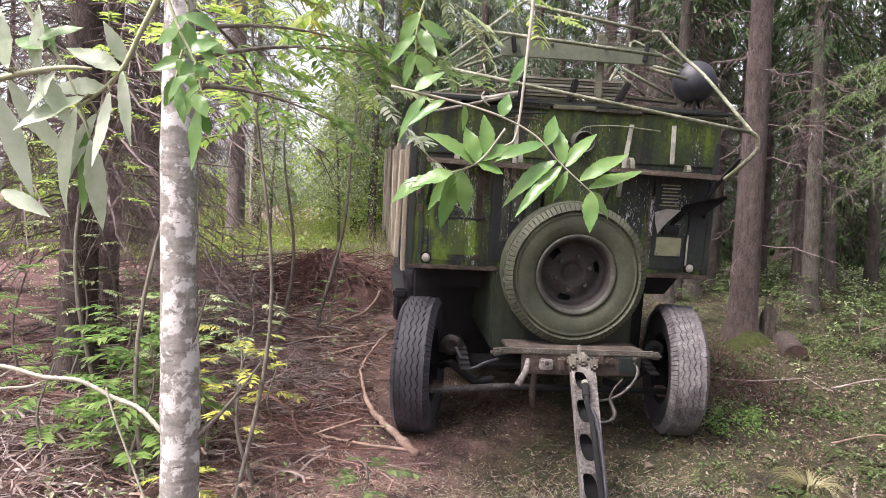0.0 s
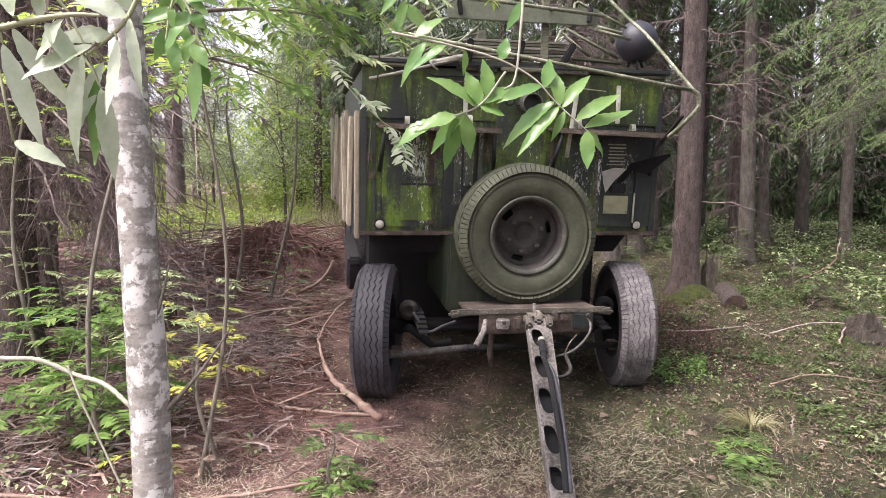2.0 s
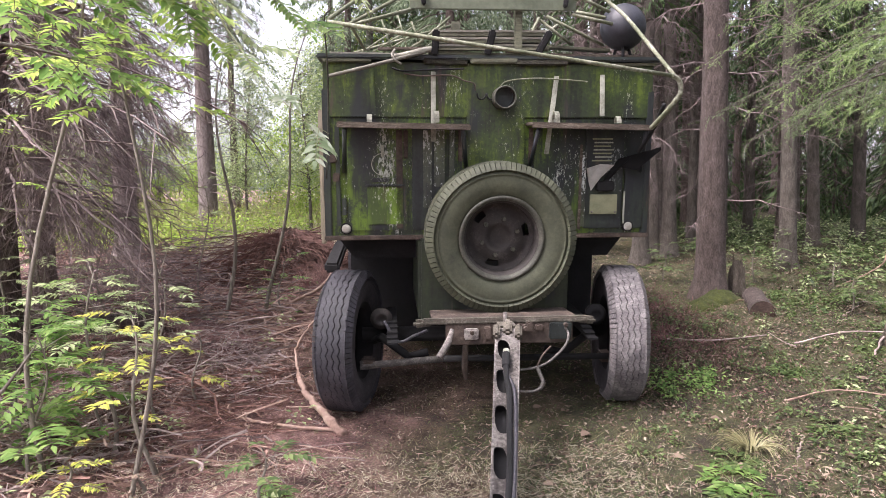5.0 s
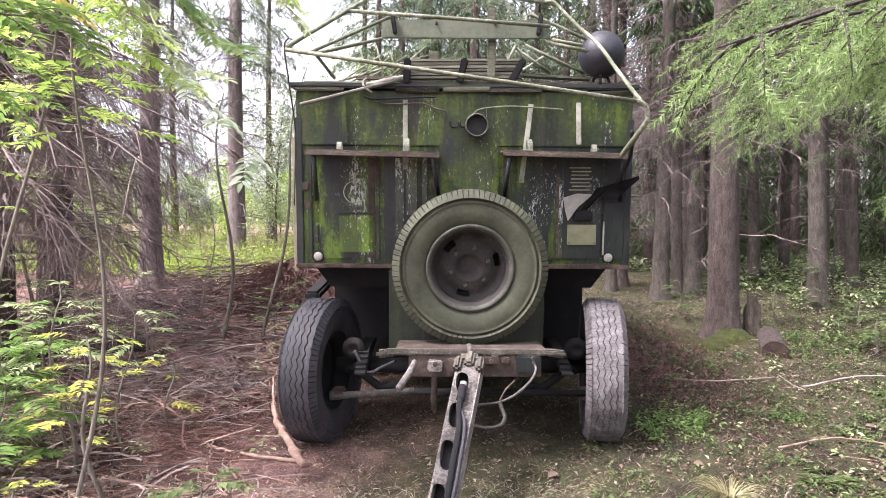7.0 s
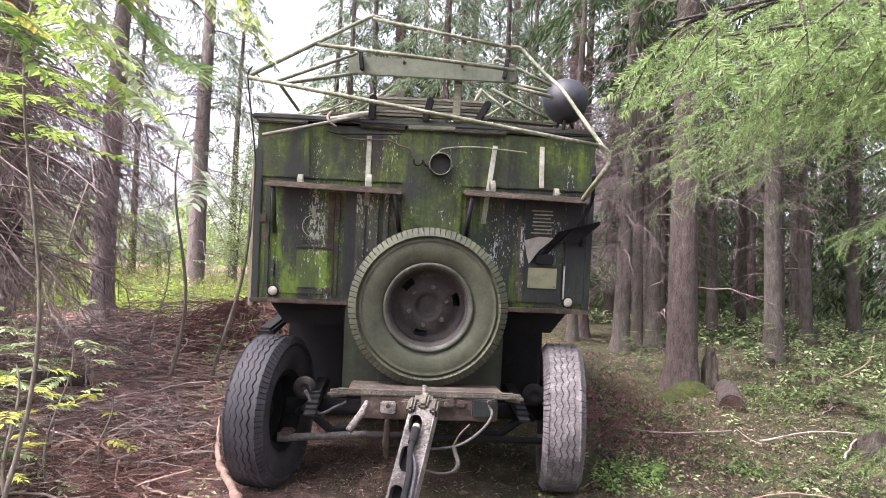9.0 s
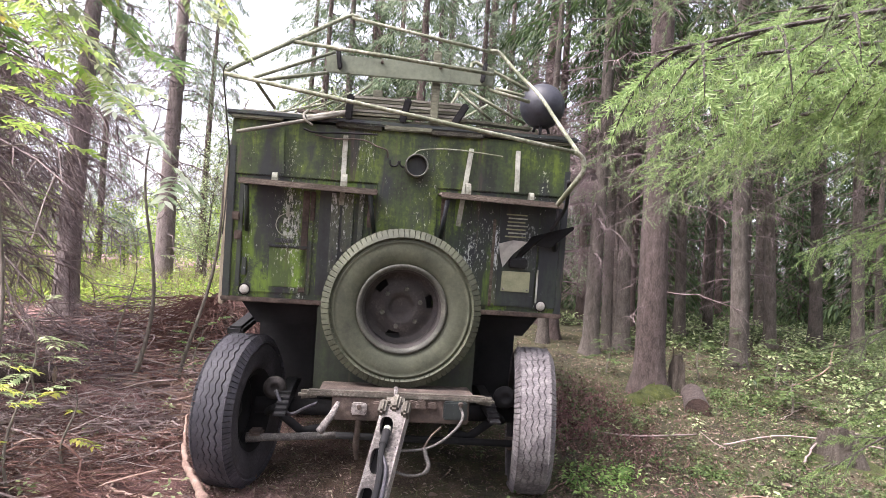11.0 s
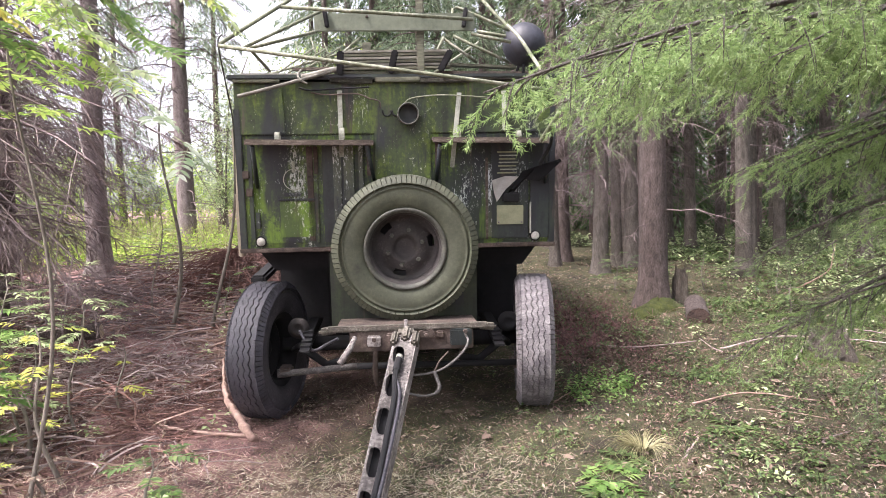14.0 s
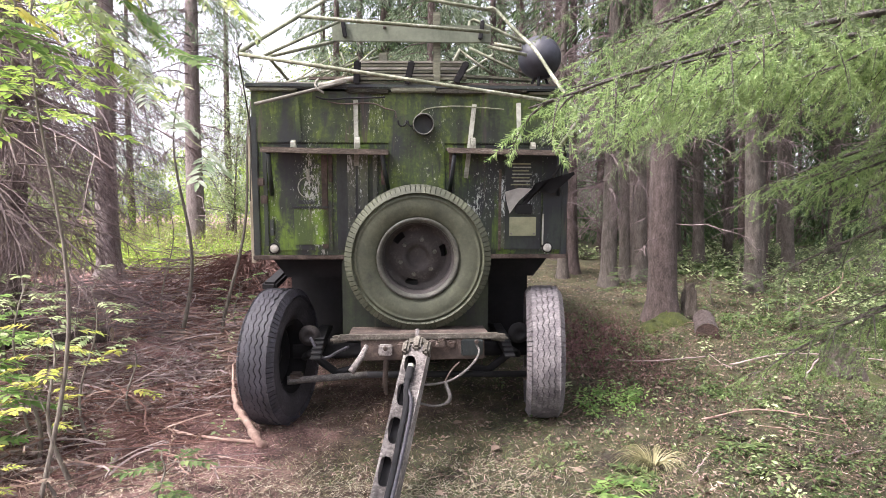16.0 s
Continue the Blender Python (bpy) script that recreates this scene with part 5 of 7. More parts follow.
for x, y, s in ((-1.3, 17, 1.0), (-19, 12, 1.0), (-2.4, 23, 1.0)):
    copy_thing(bush_b, on_ground(x, y, pyr.uniform(0, 360), s))
for x, y, s in ((-6.6, 7.2, 0.5), (-2.2, 8.0, 0.75), (-3.9, 10.6, 0.8)):
    copy_thing(bush_c, on_ground(x, y, pyr.uniform(0, 360), s))


# ---- compound rowan leaves ----
def leaflet(p, d, nrm, length, width, curl=0.15, fine=True):
    """A single leaflet with a folded midrib."""
    d = d / np.linalg.norm(d)
    s = np.cross(d, nrm)
    s = s / (np.linalg.norm(s) + 1e-9)
    nn = np.cross(s, d)
    t = np.array([0, 0.12, 0.35, 0.6, 0.82, 1.0]) if fine else np.array([0, 0.45, 1.0])
    w = (np.array([0.0, 0.6, 1.0, 0.88, 0.5, 0.0]) if fine else np.array([0, 1.0, 0])) * width / 2
    mid = p + d * (length * t)[:, None] - nn * (curl * length * t ** 2)[:, None]
    lf, rt = mid + s * w[:, None] + nn * (w * 0.35)[:, None], mid - s * w[:, None] + nn * (w * 0.35)[:, None]
    if fine == "near":
        t = np.linspace(0, 1, 15)
        w = width / 2 * np.sin(np.pi * t ** 0.8) ** 0.95
        wave = 0.05 * length * np.sin(7 * t + pyr.uniform(0, 6)) * t
        mid = p + d * (length * t)[:, None] - nn * (curl * length * t ** 2 + 0.35 * wave)[:, None] + s * (0.05 * length * math.sin(pyr.uniform(0, 6)) * t ** 2)[:, None]
        saw = 1 + 0.06 * np.where(np.arange(15) % 2, 1, -1)
        fold = pyr.uniform(0.1, 0.5)
        wl, wr = w * saw * pyr.uniform(0.85, 1.1), w * saw * pyr.uniform(0.85, 1.1)
        lf = mid + s * wl[:, None] + nn * (wl * fold + 0.12 * w * np.sin(11 * t + pyr.uniform(0, 6)))[:, None]
        rt = mid - s * wr[:, None] + nn * (wr * fold + 0.12 * w * np.sin(11 * t + pyr.uniform(0, 6)))[:, None]
    n = len(t)
    v = np.concatenate([mid, lf, rt])
    f = []
    for i in range(n - 1):
        f += [(i, n + i, n + i + 1), (i, n + i + 1, i + 1), (i, i + 1, 2 * n + i + 1), (i, 2 * n + i + 1, 2 * n + i)]
    return v, np.array(f)


def rowan_leaf(base, d, up, length, pairs=7, leaf_len=None, fine=False, sag=0.3):
    """Leaflets in pairs along a sagging stalk: (leaf chunks, stalk path)."""
    d, up = d / np.linalg.norm(d), np.asarray(up, float)
    s = np.cross(d, up)
    s = s / (np.linalg.norm(s) + 1e-9)
    ll = leaf_len or length * 0.29
    t = np.linspace(0, 1, 6)
    stalk = base + d * (length * t)[:, None] + np.array([0, 0, -sag * length]) * (t ** 2)[:, None]
    chunks = []
    for k in range(pairs):
        q = 0.3 + 0.66 * k / (pairs - 1)
        o = base + d * length * q + np.array([0, 0, -sag * length * q * q])
        size = ll * (0.75 + 0.5 * math.sin(math.pi * (0.2 + 0.6 * k / (pairs - 1)))) * pyr.uniform(0.85, 1.1)
        for sg in (-1, 1):
            dd = d * 0.55 + s * sg * 0.85 + np.array([0, 0, pyr.uniform(-0.35, 0.05)])
            chunks.append(leaflet(o, dd, up + rnd.normal(size=3) * 0.15, size, size * 0.36, pyr.uniform(0.05, 0.3), fine))
    chunks.append(leaflet(stalk[-1], d + np.array([0, 0, -0.3]), up, ll, ll * 0.34, 0.15, fine))
    return chunks, (stalk, 0.0016 * (1.3 - 0.8 * t))


def sapling(at, height, leaves, mat, label, length=0.2, low=0.35, lean=(0.0, 0.0), stem_r=0.011, name="rowan_sapling", bark=SAPBARK):
    """A thin stem with compound leaves."""
    tree = thing(name, label, "sapling", (at[0], at[1], float(ground_z(*at))), group="rowan saplings")
    t = np.linspace(-0.06, 1, 16)
    wv = 0.045 * height ** 0.7
    ph = pyr.uniform(0, 6)
    stem = np.stack([lean[0] * t ** 2 + wv * (np.sin(6 * t + ph) - math.sin(ph)), lean[1] * t ** 2 + wv * (np.sin(5 * t + ph + 1) - math.sin(ph + 1)), height * t], 1)
    put("stem", raw_mesh("stem", *sweep([(stem, stem_r * (1.1 - 0.8 * np.clip(t, 0, 1)))], 7), bark, True), tree)
    paths, chunks = [], []
    for k in range(leaves):
        q = low + (1 - low) * (k + 0.5) / leaves
        o = np.array([np.interp(q, t, stem[:, i]) for i in range(3)])
        a = 2.4 * k + pyr.uniform(-0.5, 0.5)
        d = np.array([math.cos(a), math.sin(a), pyr.uniform(0.05, 0.7)])
        off = pyr.uniform(0.0, 0.16) * height ** 0.5
        paths.append((np.array([o, o + d * off * 0.6, o + d * off]), 0.003))
        ch, st = rowan_leaf(o + d * off, d, (0, 0, 1), length * pyr.uniform(0.75, 1.25))
        chunks += ch
        paths.append(st)
    v, f = sweep(paths, 4)
    tagged(put("stalk", raw_mesh("stalk", v, f, bark, True), tree), kind="stuff")
    v, f = join_arrays(chunks)
    put("leaves", raw_mesh("leaves", v, f, mat), tree, "feathered compound leaves")
    return tree


for x, y, h, n, m, lab in ((-2.62, -0.35, 0.8, 20, LEAF_MIXED, "rowan sapling with pale green leaves"), (-3.35, -0.75, 0.7, 22, LEAF, "low bushy rowan sapling"), (-3.0, 0.35, 0.9, 22, LEAF_MIXED, "rowan sapling with pale green leaves"),
                           (-3.5, 0.9, 1.0, 20, LEAF_MIXED, "rowan sapling with pale green leaves"), (-2.75, 1.0, 0.7, 14, LEAF_MIXED, "rowan sapling with dusty leaves"), (-3.9, -0.4, 1.1, 26, LEAF, "bushy green rowan sapling"),
                           (-4.3, -0.9, 0.9, 24, LEAF, "bushy green rowan sapling"), (-2.15, 0.1, 0.55, 10, LEAF_YELLOW, "small yellowing rowan sapling"), (-4.4, 0.9, 1.6, 24, LEAF_MIXED, "tall rowan sapling with dusty leaves")):
    sapling((x, y), h, int(n * (0.3 if x > -3.2 else 0.55)), m, lab, 0.24, 0.3)
sapling((-2.48, -0.6), 1.15, 20, LEAF_MIXED, "thin rowan sapling with dusty green leaves", 0.2, 0.45, (-0.08, 0.1), 0.014)
sapling((-2.08, -1.0), 0.95, 18, LEAF_YELLOW, "thin rowan sapling with yellowing leaves", 0.19, 0.4, (-0.15, 0.05), 0.015)
sapling((-2.3, -0.3), 1.1, 7, LEAF_MIXED, "thin rowan sapling with pale green leaves", 0.2, 0.5, (0.0, 0.0), 0.01)
sapling((-3.02, -0.5), 1.0, 34, LEAF, "bushy green rowan sapling on the forest floor", 0.27, 0.1, (0.0, -0.05), 0.012)
sapling((-3.15, -0.25), 0.9, 30, LEAF, "bushy green rowan sapling on the forest floor", 0.26, 0.15, (0.1, 0.05), 0.012)
sapling((-2.8, -0.95), 0.85, 34, LEAF, "bushy green rowan sapling in the brush", 0.27, 0.12, (0.05, 0.0))
sapling((-2.45, -1.3), 0.25, 7, LEAF_YELLOW, "small yellowing rowan seedling", 0.14, 0.3)
sapling((-2.1, -1.15), 0.18, 5, LITTER, "small withered reddish seedling", 0.12, 0.3)
sapling((-1.42, -1.4), 0.3, 7, HERB, "small green fern-like seedling", 0.2, 0.2)
sapling((-1.85, 2.2), 0.55, 14, LEAF, "green rowan seedling beside the trailer", 0.18, 0.1)
sapling((-3.3, 1.5), 1.1, 14, LEAF_MIXED, "thin rowan sapling with pale leaves", 0.2, 0.4)
sapling((-3.8, 0.4), 1.5, 18, LEAF_MIXED, "thin rowan sapling with pale leaves", 0.2, 0.4)
sapling((-2.9, 2.9), 1.6, 16, LEAF_MIXED, "thin rowan sapling with pale leaves", 0.2, 0.4)
sapling((-2.15, -1.21), 3.4, 44, LEAF_LIME, "tall thin rowan with bright lime-green leaves", 0.27, 0.6, (0.1, 0.3), 0.013)
sapling((-2.75, -0.9), 3.9, 40, LEAF_LIME, "tall thin rowan with bright lime-green leaves", 0.28, 0.55, (0.3, -0.2), 0.015)
sapling((-3.3, -0.1), 3.2, 30, LEAF_LIME, "tall thin rowan with lime-green leaves", 0.22, 0.5, (-0.2, 0.2), 0.016)
sapling((-3.6, 1.0), 3.4, 24, LEAF_MIXED, "tall thin rowan with dusty leaves", 0.22, 0.4, (0.2, 0.2), 0.016)
sapling((-2.41, 2.03), 2.6, 4, LEAF_MIXED, "bare thin grey stem beside the trailer", 0.16, 0.8, (0.1, 0.0), 0.022)
sapling((-2.04, 2.21), 2.9, 3, LEAF_MIXED, "bare thin grey stem leaning beside the trailer", 0.16, 0.8, (0.5, 0.1), 0.02)
for x, y, h in ((2.9, 3.6, 0.5), (4.0, 3.3, 0.55), (4.6, 2.6, 0.45), (5.2, 3.4, 0.6), (3.6, 3.9, 0.5), (4.3, 1.9, 0.35), (5.6, 2.2, 0.5), (4.9, 4.3, 0.6), (6.2, 3.6, 0.6)):
    sapling((x, y), h, 12, HERB, "leafy green seedling on the forest floor", 0.22, 0.15, name="seedling")


def near_rowan():
    """The pale-barked rowan that the walk starts beside, with its own crown."""
    tree = thing("rowan_tree", "slim rowan tree with pale lichen-spotted bark", "tree", (-1.965, -2.95, float(ground_z(-1.965, -2.95))))
    z = np.linspace(-0.1, 4.2, 40)
    pts = np.stack([-0.015 * z + 0.012 * np.sin(2.2 * z), 0.02 * z + 0.01 * np.sin(1.7 * z), z], 1)
    rad = 0.066 * (1 - 0.13 * z) * (1 + 0.06 * np.sin(6 * z) * np.sin(2.3 * z)) + 0.02 * np.exp(-z / 0.12)
    v, f = bark_trunk(pts, rad, 20, 0.04)
    trunk = put("trunk", raw_mesh("trunk", v, f, ROWAN_BARK, True), tree)
    paths, chunks = [], []
    for o, d, ln in ((0.98, (0.8, 0.3, 0.6), 0.28), (1.25, (0.3, 0.1, 0.5), 0.2)):
        t = np.linspace(0, 1, 7)
        p0 = np.array([0, 0, o])
        dd = np.array(d)
        paths.append((p0 + dd * (ln * t)[:, None] + np.array([0, 0, 0.1]) * (t ** 2)[:, None], 0.011 * (1 - 0.8 * t)))
    for k in range(17):
        o = pyr.uniform(2.0, 4.0)
        a = pyr.uniform(-0.1, 2.2)
        ln = pyr.uniform(0.4, 1.15)
        d = np.array([math.cos(a), math.sin(a), pyr.uniform(-0.1, 0.5)])
        t = np.linspace(0, 1, 7)
        p = np.array([-0.015 * o, 0.02 * o, o]) + d * (ln * t)[:, None] + np.array([0, 0, -0.25 * ln]) * (t ** 2)[:, None]
        paths.append((p, 0.009 * (1 - 0.8 * t)))
        for j in range(6):
            q = 0.35 + 0.65 * (j + pyr.random()) / 6
            oo = np.array([np.interp(q, t, p[:, i]) for i in range(3)])
            b = a + (1 if j % 2 else -1) * pyr.uniform(0.4, 1.3)
            ch, st = rowan_leaf(oo, np.array([math.cos(b), math.sin(b), pyr.uniform(-0.3, 0.3)]), (0, 0, 1), pyr.uniform(0.16, 0.26))
            chunks += ch
            paths.append(st)
    v, f = sweep(paths, 5)
    tagged(put("branchwork", raw_mesh("branchwork", v, f, SAPBARK, True), tree), kind="stuff")
    v, f = join_arrays(chunks)
    put("leaves", raw_mesh("leaves", v, f, LEAF), tree, "green feathered leaves")


near_rowan()


def leafy_branch(line, r, leaves, mat, label, name="leafy_branch", bark=TWIG_PALE):
    """A twig close to the walk with large single leaflets: leaves are (share, direction, length)."""
    tw = thing(name, label, "branch")
    p = curve_pts(line)
    put("twig", raw_mesh("twig", *sweep([(p, np.linspace(r, r * 0.45, len(p)))], 7), bark, True), tw)
    for at, d, ln, w in leaves:
        o = p[int(at * (len(p) - 1))]
        d = np.array(d, float)
        v, f = leaflet(o, d, np.array([pyr.uniform(-0.4, 0.4), -0.75, 0.65]), ln, w, pyr.uniform(0.05, 0.3), "near")
        put("leaf", raw_mesh("leaf", v, f, mat, True), tw)
    return tw


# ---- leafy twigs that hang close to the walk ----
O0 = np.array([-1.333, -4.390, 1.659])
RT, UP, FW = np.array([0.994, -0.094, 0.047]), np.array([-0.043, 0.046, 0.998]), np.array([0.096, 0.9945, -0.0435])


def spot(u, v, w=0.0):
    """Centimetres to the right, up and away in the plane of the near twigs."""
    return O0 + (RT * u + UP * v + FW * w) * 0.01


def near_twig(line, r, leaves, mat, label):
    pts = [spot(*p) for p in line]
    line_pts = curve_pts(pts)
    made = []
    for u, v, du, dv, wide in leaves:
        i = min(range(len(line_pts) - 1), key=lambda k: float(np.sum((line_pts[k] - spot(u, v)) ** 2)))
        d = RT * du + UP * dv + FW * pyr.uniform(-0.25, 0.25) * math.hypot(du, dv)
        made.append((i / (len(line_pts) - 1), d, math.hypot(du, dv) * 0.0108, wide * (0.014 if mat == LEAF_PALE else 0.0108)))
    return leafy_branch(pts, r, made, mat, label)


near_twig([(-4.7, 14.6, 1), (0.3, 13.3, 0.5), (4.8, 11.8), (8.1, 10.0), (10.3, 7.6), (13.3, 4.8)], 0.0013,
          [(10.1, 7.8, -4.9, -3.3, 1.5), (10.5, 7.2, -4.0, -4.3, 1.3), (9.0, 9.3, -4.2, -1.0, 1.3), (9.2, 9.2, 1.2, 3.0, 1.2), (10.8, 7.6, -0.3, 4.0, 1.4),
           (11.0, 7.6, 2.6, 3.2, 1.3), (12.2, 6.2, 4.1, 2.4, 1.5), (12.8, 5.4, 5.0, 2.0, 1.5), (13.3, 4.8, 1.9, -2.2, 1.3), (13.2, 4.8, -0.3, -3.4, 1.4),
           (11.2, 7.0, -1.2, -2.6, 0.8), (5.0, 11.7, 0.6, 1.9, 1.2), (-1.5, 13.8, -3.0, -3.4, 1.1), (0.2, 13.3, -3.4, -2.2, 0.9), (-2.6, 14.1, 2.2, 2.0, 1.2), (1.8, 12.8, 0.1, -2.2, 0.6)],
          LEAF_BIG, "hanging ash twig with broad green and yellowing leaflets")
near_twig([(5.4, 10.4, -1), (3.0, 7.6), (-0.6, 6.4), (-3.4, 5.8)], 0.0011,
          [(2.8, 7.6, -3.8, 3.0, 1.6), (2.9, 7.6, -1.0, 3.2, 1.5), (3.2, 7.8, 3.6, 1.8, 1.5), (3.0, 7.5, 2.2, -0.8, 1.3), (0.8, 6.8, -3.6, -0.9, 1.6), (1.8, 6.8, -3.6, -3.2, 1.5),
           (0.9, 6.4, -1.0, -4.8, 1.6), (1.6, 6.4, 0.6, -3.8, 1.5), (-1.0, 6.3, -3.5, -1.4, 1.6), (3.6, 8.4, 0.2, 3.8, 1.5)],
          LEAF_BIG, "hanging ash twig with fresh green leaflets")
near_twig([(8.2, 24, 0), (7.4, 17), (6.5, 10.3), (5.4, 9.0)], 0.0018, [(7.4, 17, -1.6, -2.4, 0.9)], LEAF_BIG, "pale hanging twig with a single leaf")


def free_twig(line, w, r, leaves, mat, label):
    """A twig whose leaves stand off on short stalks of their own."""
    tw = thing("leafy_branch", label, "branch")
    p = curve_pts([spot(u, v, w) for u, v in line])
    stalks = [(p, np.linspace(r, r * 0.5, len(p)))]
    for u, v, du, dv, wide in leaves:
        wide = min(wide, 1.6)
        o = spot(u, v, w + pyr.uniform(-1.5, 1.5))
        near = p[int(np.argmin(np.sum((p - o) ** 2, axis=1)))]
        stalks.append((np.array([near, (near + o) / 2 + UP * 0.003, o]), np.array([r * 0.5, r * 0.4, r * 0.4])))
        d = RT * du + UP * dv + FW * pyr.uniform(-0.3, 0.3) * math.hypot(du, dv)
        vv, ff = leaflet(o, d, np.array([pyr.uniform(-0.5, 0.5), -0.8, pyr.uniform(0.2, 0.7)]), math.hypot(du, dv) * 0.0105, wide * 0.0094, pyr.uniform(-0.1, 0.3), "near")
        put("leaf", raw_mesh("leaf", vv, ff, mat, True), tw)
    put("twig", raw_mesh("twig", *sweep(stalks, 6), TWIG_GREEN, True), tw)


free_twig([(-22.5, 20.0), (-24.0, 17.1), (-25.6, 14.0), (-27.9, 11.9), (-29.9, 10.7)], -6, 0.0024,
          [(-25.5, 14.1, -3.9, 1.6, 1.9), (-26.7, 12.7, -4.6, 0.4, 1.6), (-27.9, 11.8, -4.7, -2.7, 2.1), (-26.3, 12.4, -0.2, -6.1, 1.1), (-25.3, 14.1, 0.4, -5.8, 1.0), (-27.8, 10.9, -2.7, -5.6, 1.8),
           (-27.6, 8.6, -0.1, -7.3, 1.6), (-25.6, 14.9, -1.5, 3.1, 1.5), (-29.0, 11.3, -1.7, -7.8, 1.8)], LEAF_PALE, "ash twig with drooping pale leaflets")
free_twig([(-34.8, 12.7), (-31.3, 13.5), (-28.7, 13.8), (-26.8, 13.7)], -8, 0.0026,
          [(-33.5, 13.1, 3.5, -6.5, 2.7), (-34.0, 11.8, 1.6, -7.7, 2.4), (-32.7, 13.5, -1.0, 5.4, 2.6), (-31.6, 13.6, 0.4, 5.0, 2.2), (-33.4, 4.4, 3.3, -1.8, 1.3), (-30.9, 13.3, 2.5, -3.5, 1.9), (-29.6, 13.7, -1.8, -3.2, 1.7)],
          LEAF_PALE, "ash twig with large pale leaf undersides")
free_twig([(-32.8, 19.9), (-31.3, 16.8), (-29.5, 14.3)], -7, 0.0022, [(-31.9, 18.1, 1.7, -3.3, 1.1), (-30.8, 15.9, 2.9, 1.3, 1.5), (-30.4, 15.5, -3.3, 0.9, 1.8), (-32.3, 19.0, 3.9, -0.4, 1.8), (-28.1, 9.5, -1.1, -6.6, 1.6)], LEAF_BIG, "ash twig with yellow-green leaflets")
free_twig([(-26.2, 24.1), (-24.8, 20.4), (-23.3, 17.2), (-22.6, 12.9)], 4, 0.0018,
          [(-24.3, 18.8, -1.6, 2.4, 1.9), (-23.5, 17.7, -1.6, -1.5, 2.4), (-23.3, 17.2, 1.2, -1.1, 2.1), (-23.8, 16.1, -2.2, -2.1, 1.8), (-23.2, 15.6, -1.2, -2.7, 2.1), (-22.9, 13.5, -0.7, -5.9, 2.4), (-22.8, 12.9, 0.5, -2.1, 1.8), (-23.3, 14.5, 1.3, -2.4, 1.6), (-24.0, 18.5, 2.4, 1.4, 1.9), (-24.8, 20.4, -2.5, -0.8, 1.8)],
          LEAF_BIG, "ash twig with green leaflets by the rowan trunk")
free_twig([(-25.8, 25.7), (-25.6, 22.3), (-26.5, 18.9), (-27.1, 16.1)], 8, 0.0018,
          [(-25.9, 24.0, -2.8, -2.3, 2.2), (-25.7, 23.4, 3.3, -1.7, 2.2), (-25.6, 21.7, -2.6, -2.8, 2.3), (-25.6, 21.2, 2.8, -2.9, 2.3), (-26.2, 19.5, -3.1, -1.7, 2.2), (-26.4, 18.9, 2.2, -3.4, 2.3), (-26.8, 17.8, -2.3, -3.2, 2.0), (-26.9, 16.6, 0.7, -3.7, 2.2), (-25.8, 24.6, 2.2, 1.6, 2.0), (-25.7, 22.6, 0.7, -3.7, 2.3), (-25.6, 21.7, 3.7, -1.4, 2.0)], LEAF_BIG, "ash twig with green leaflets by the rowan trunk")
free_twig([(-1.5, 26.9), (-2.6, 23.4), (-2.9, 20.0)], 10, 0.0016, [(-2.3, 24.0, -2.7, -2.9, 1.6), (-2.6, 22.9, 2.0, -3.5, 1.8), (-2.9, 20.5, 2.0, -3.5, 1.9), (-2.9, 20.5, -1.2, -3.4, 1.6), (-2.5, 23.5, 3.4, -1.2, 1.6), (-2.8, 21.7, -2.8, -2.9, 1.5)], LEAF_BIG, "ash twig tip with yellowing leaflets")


def rowan_spray(at, d, count, length, mat, label):
    """A free-hanging rowan twig tip with compound leaves."""
    tw = thing("rowan_spray", label, "branch", at, group="hanging rowan sprays")
    d = np.array(d, float)
    t = np.linspace(0, 1, 6)
    p = -d * (0.9 * (1 - t))[:, None] + np.array([0, 0, 0.5]) * ((1 - t) ** 2)[:, None]
    paths, chunks = [(p, 0.004 * (1.3 - t))], []
    for k in range(count):
        q = 0.25 + 0.75 * (k + 0.5) / count
        o = np.array([np.interp(q, t, p[:, i]) for i in range(3)])
        a = math.atan2(d[1], d[0]) + (1 if k % 2 else -1) * pyr.uniform(0.2, 1.4)
        ch, st = rowan_leaf(o, np.array([math.cos(a), math.sin(a), pyr.uniform(-0.5, 0.1)]), (0.1, -0.4, 0.9), length * pyr.uniform(0.8, 1.2), fine=True)
        chunks += ch
        paths.append(st)
    put("twig", raw_mesh("twig", *sweep(paths, 5), TWIG_GREEN, True), tw)
    put("leaves", raw_mesh("leaves", *join_arrays(chunks), mat), tw)


rowan_spray((-0.72, -2.3, 2.52), (0.8, 0.4, -0.1), 7, 0.17, LEAF_LIME, "rowan twig tip with lime-yellow feathered leaves")
rowan_spray((-1.02, -1.58, 1.93), (0.7, -0.2, -0.3), 5, 0.2, LEAF_PALE, "rowan twig tip with pale silvery leaves")
rowan_spray((-1.1, -1.9, 2.35), (0.6, 0.3, -0.4), 9, 0.19, LEAF, "rowan twig tip with green feathered leaves")
rowan_spray((-1.35, -1.6, 2.3), (0.5, 0.6, -0.4), 9, 0.19, LEAF_MIXED, "rowan twig tip with dusty green leaves")
rowan_spray((-1.2, -2.2, 2.6), (0.7, 0.2, -0.2), 9, 0.18, LEAF, "rowan twig tip with green feathered leaves")
rowan_spray((-1.75, -2.3, 2.75), (0.2, 0.7, -0.2), 9, 0.19, LEAF_LIME, "rowan twig tip with lime-green leaves")
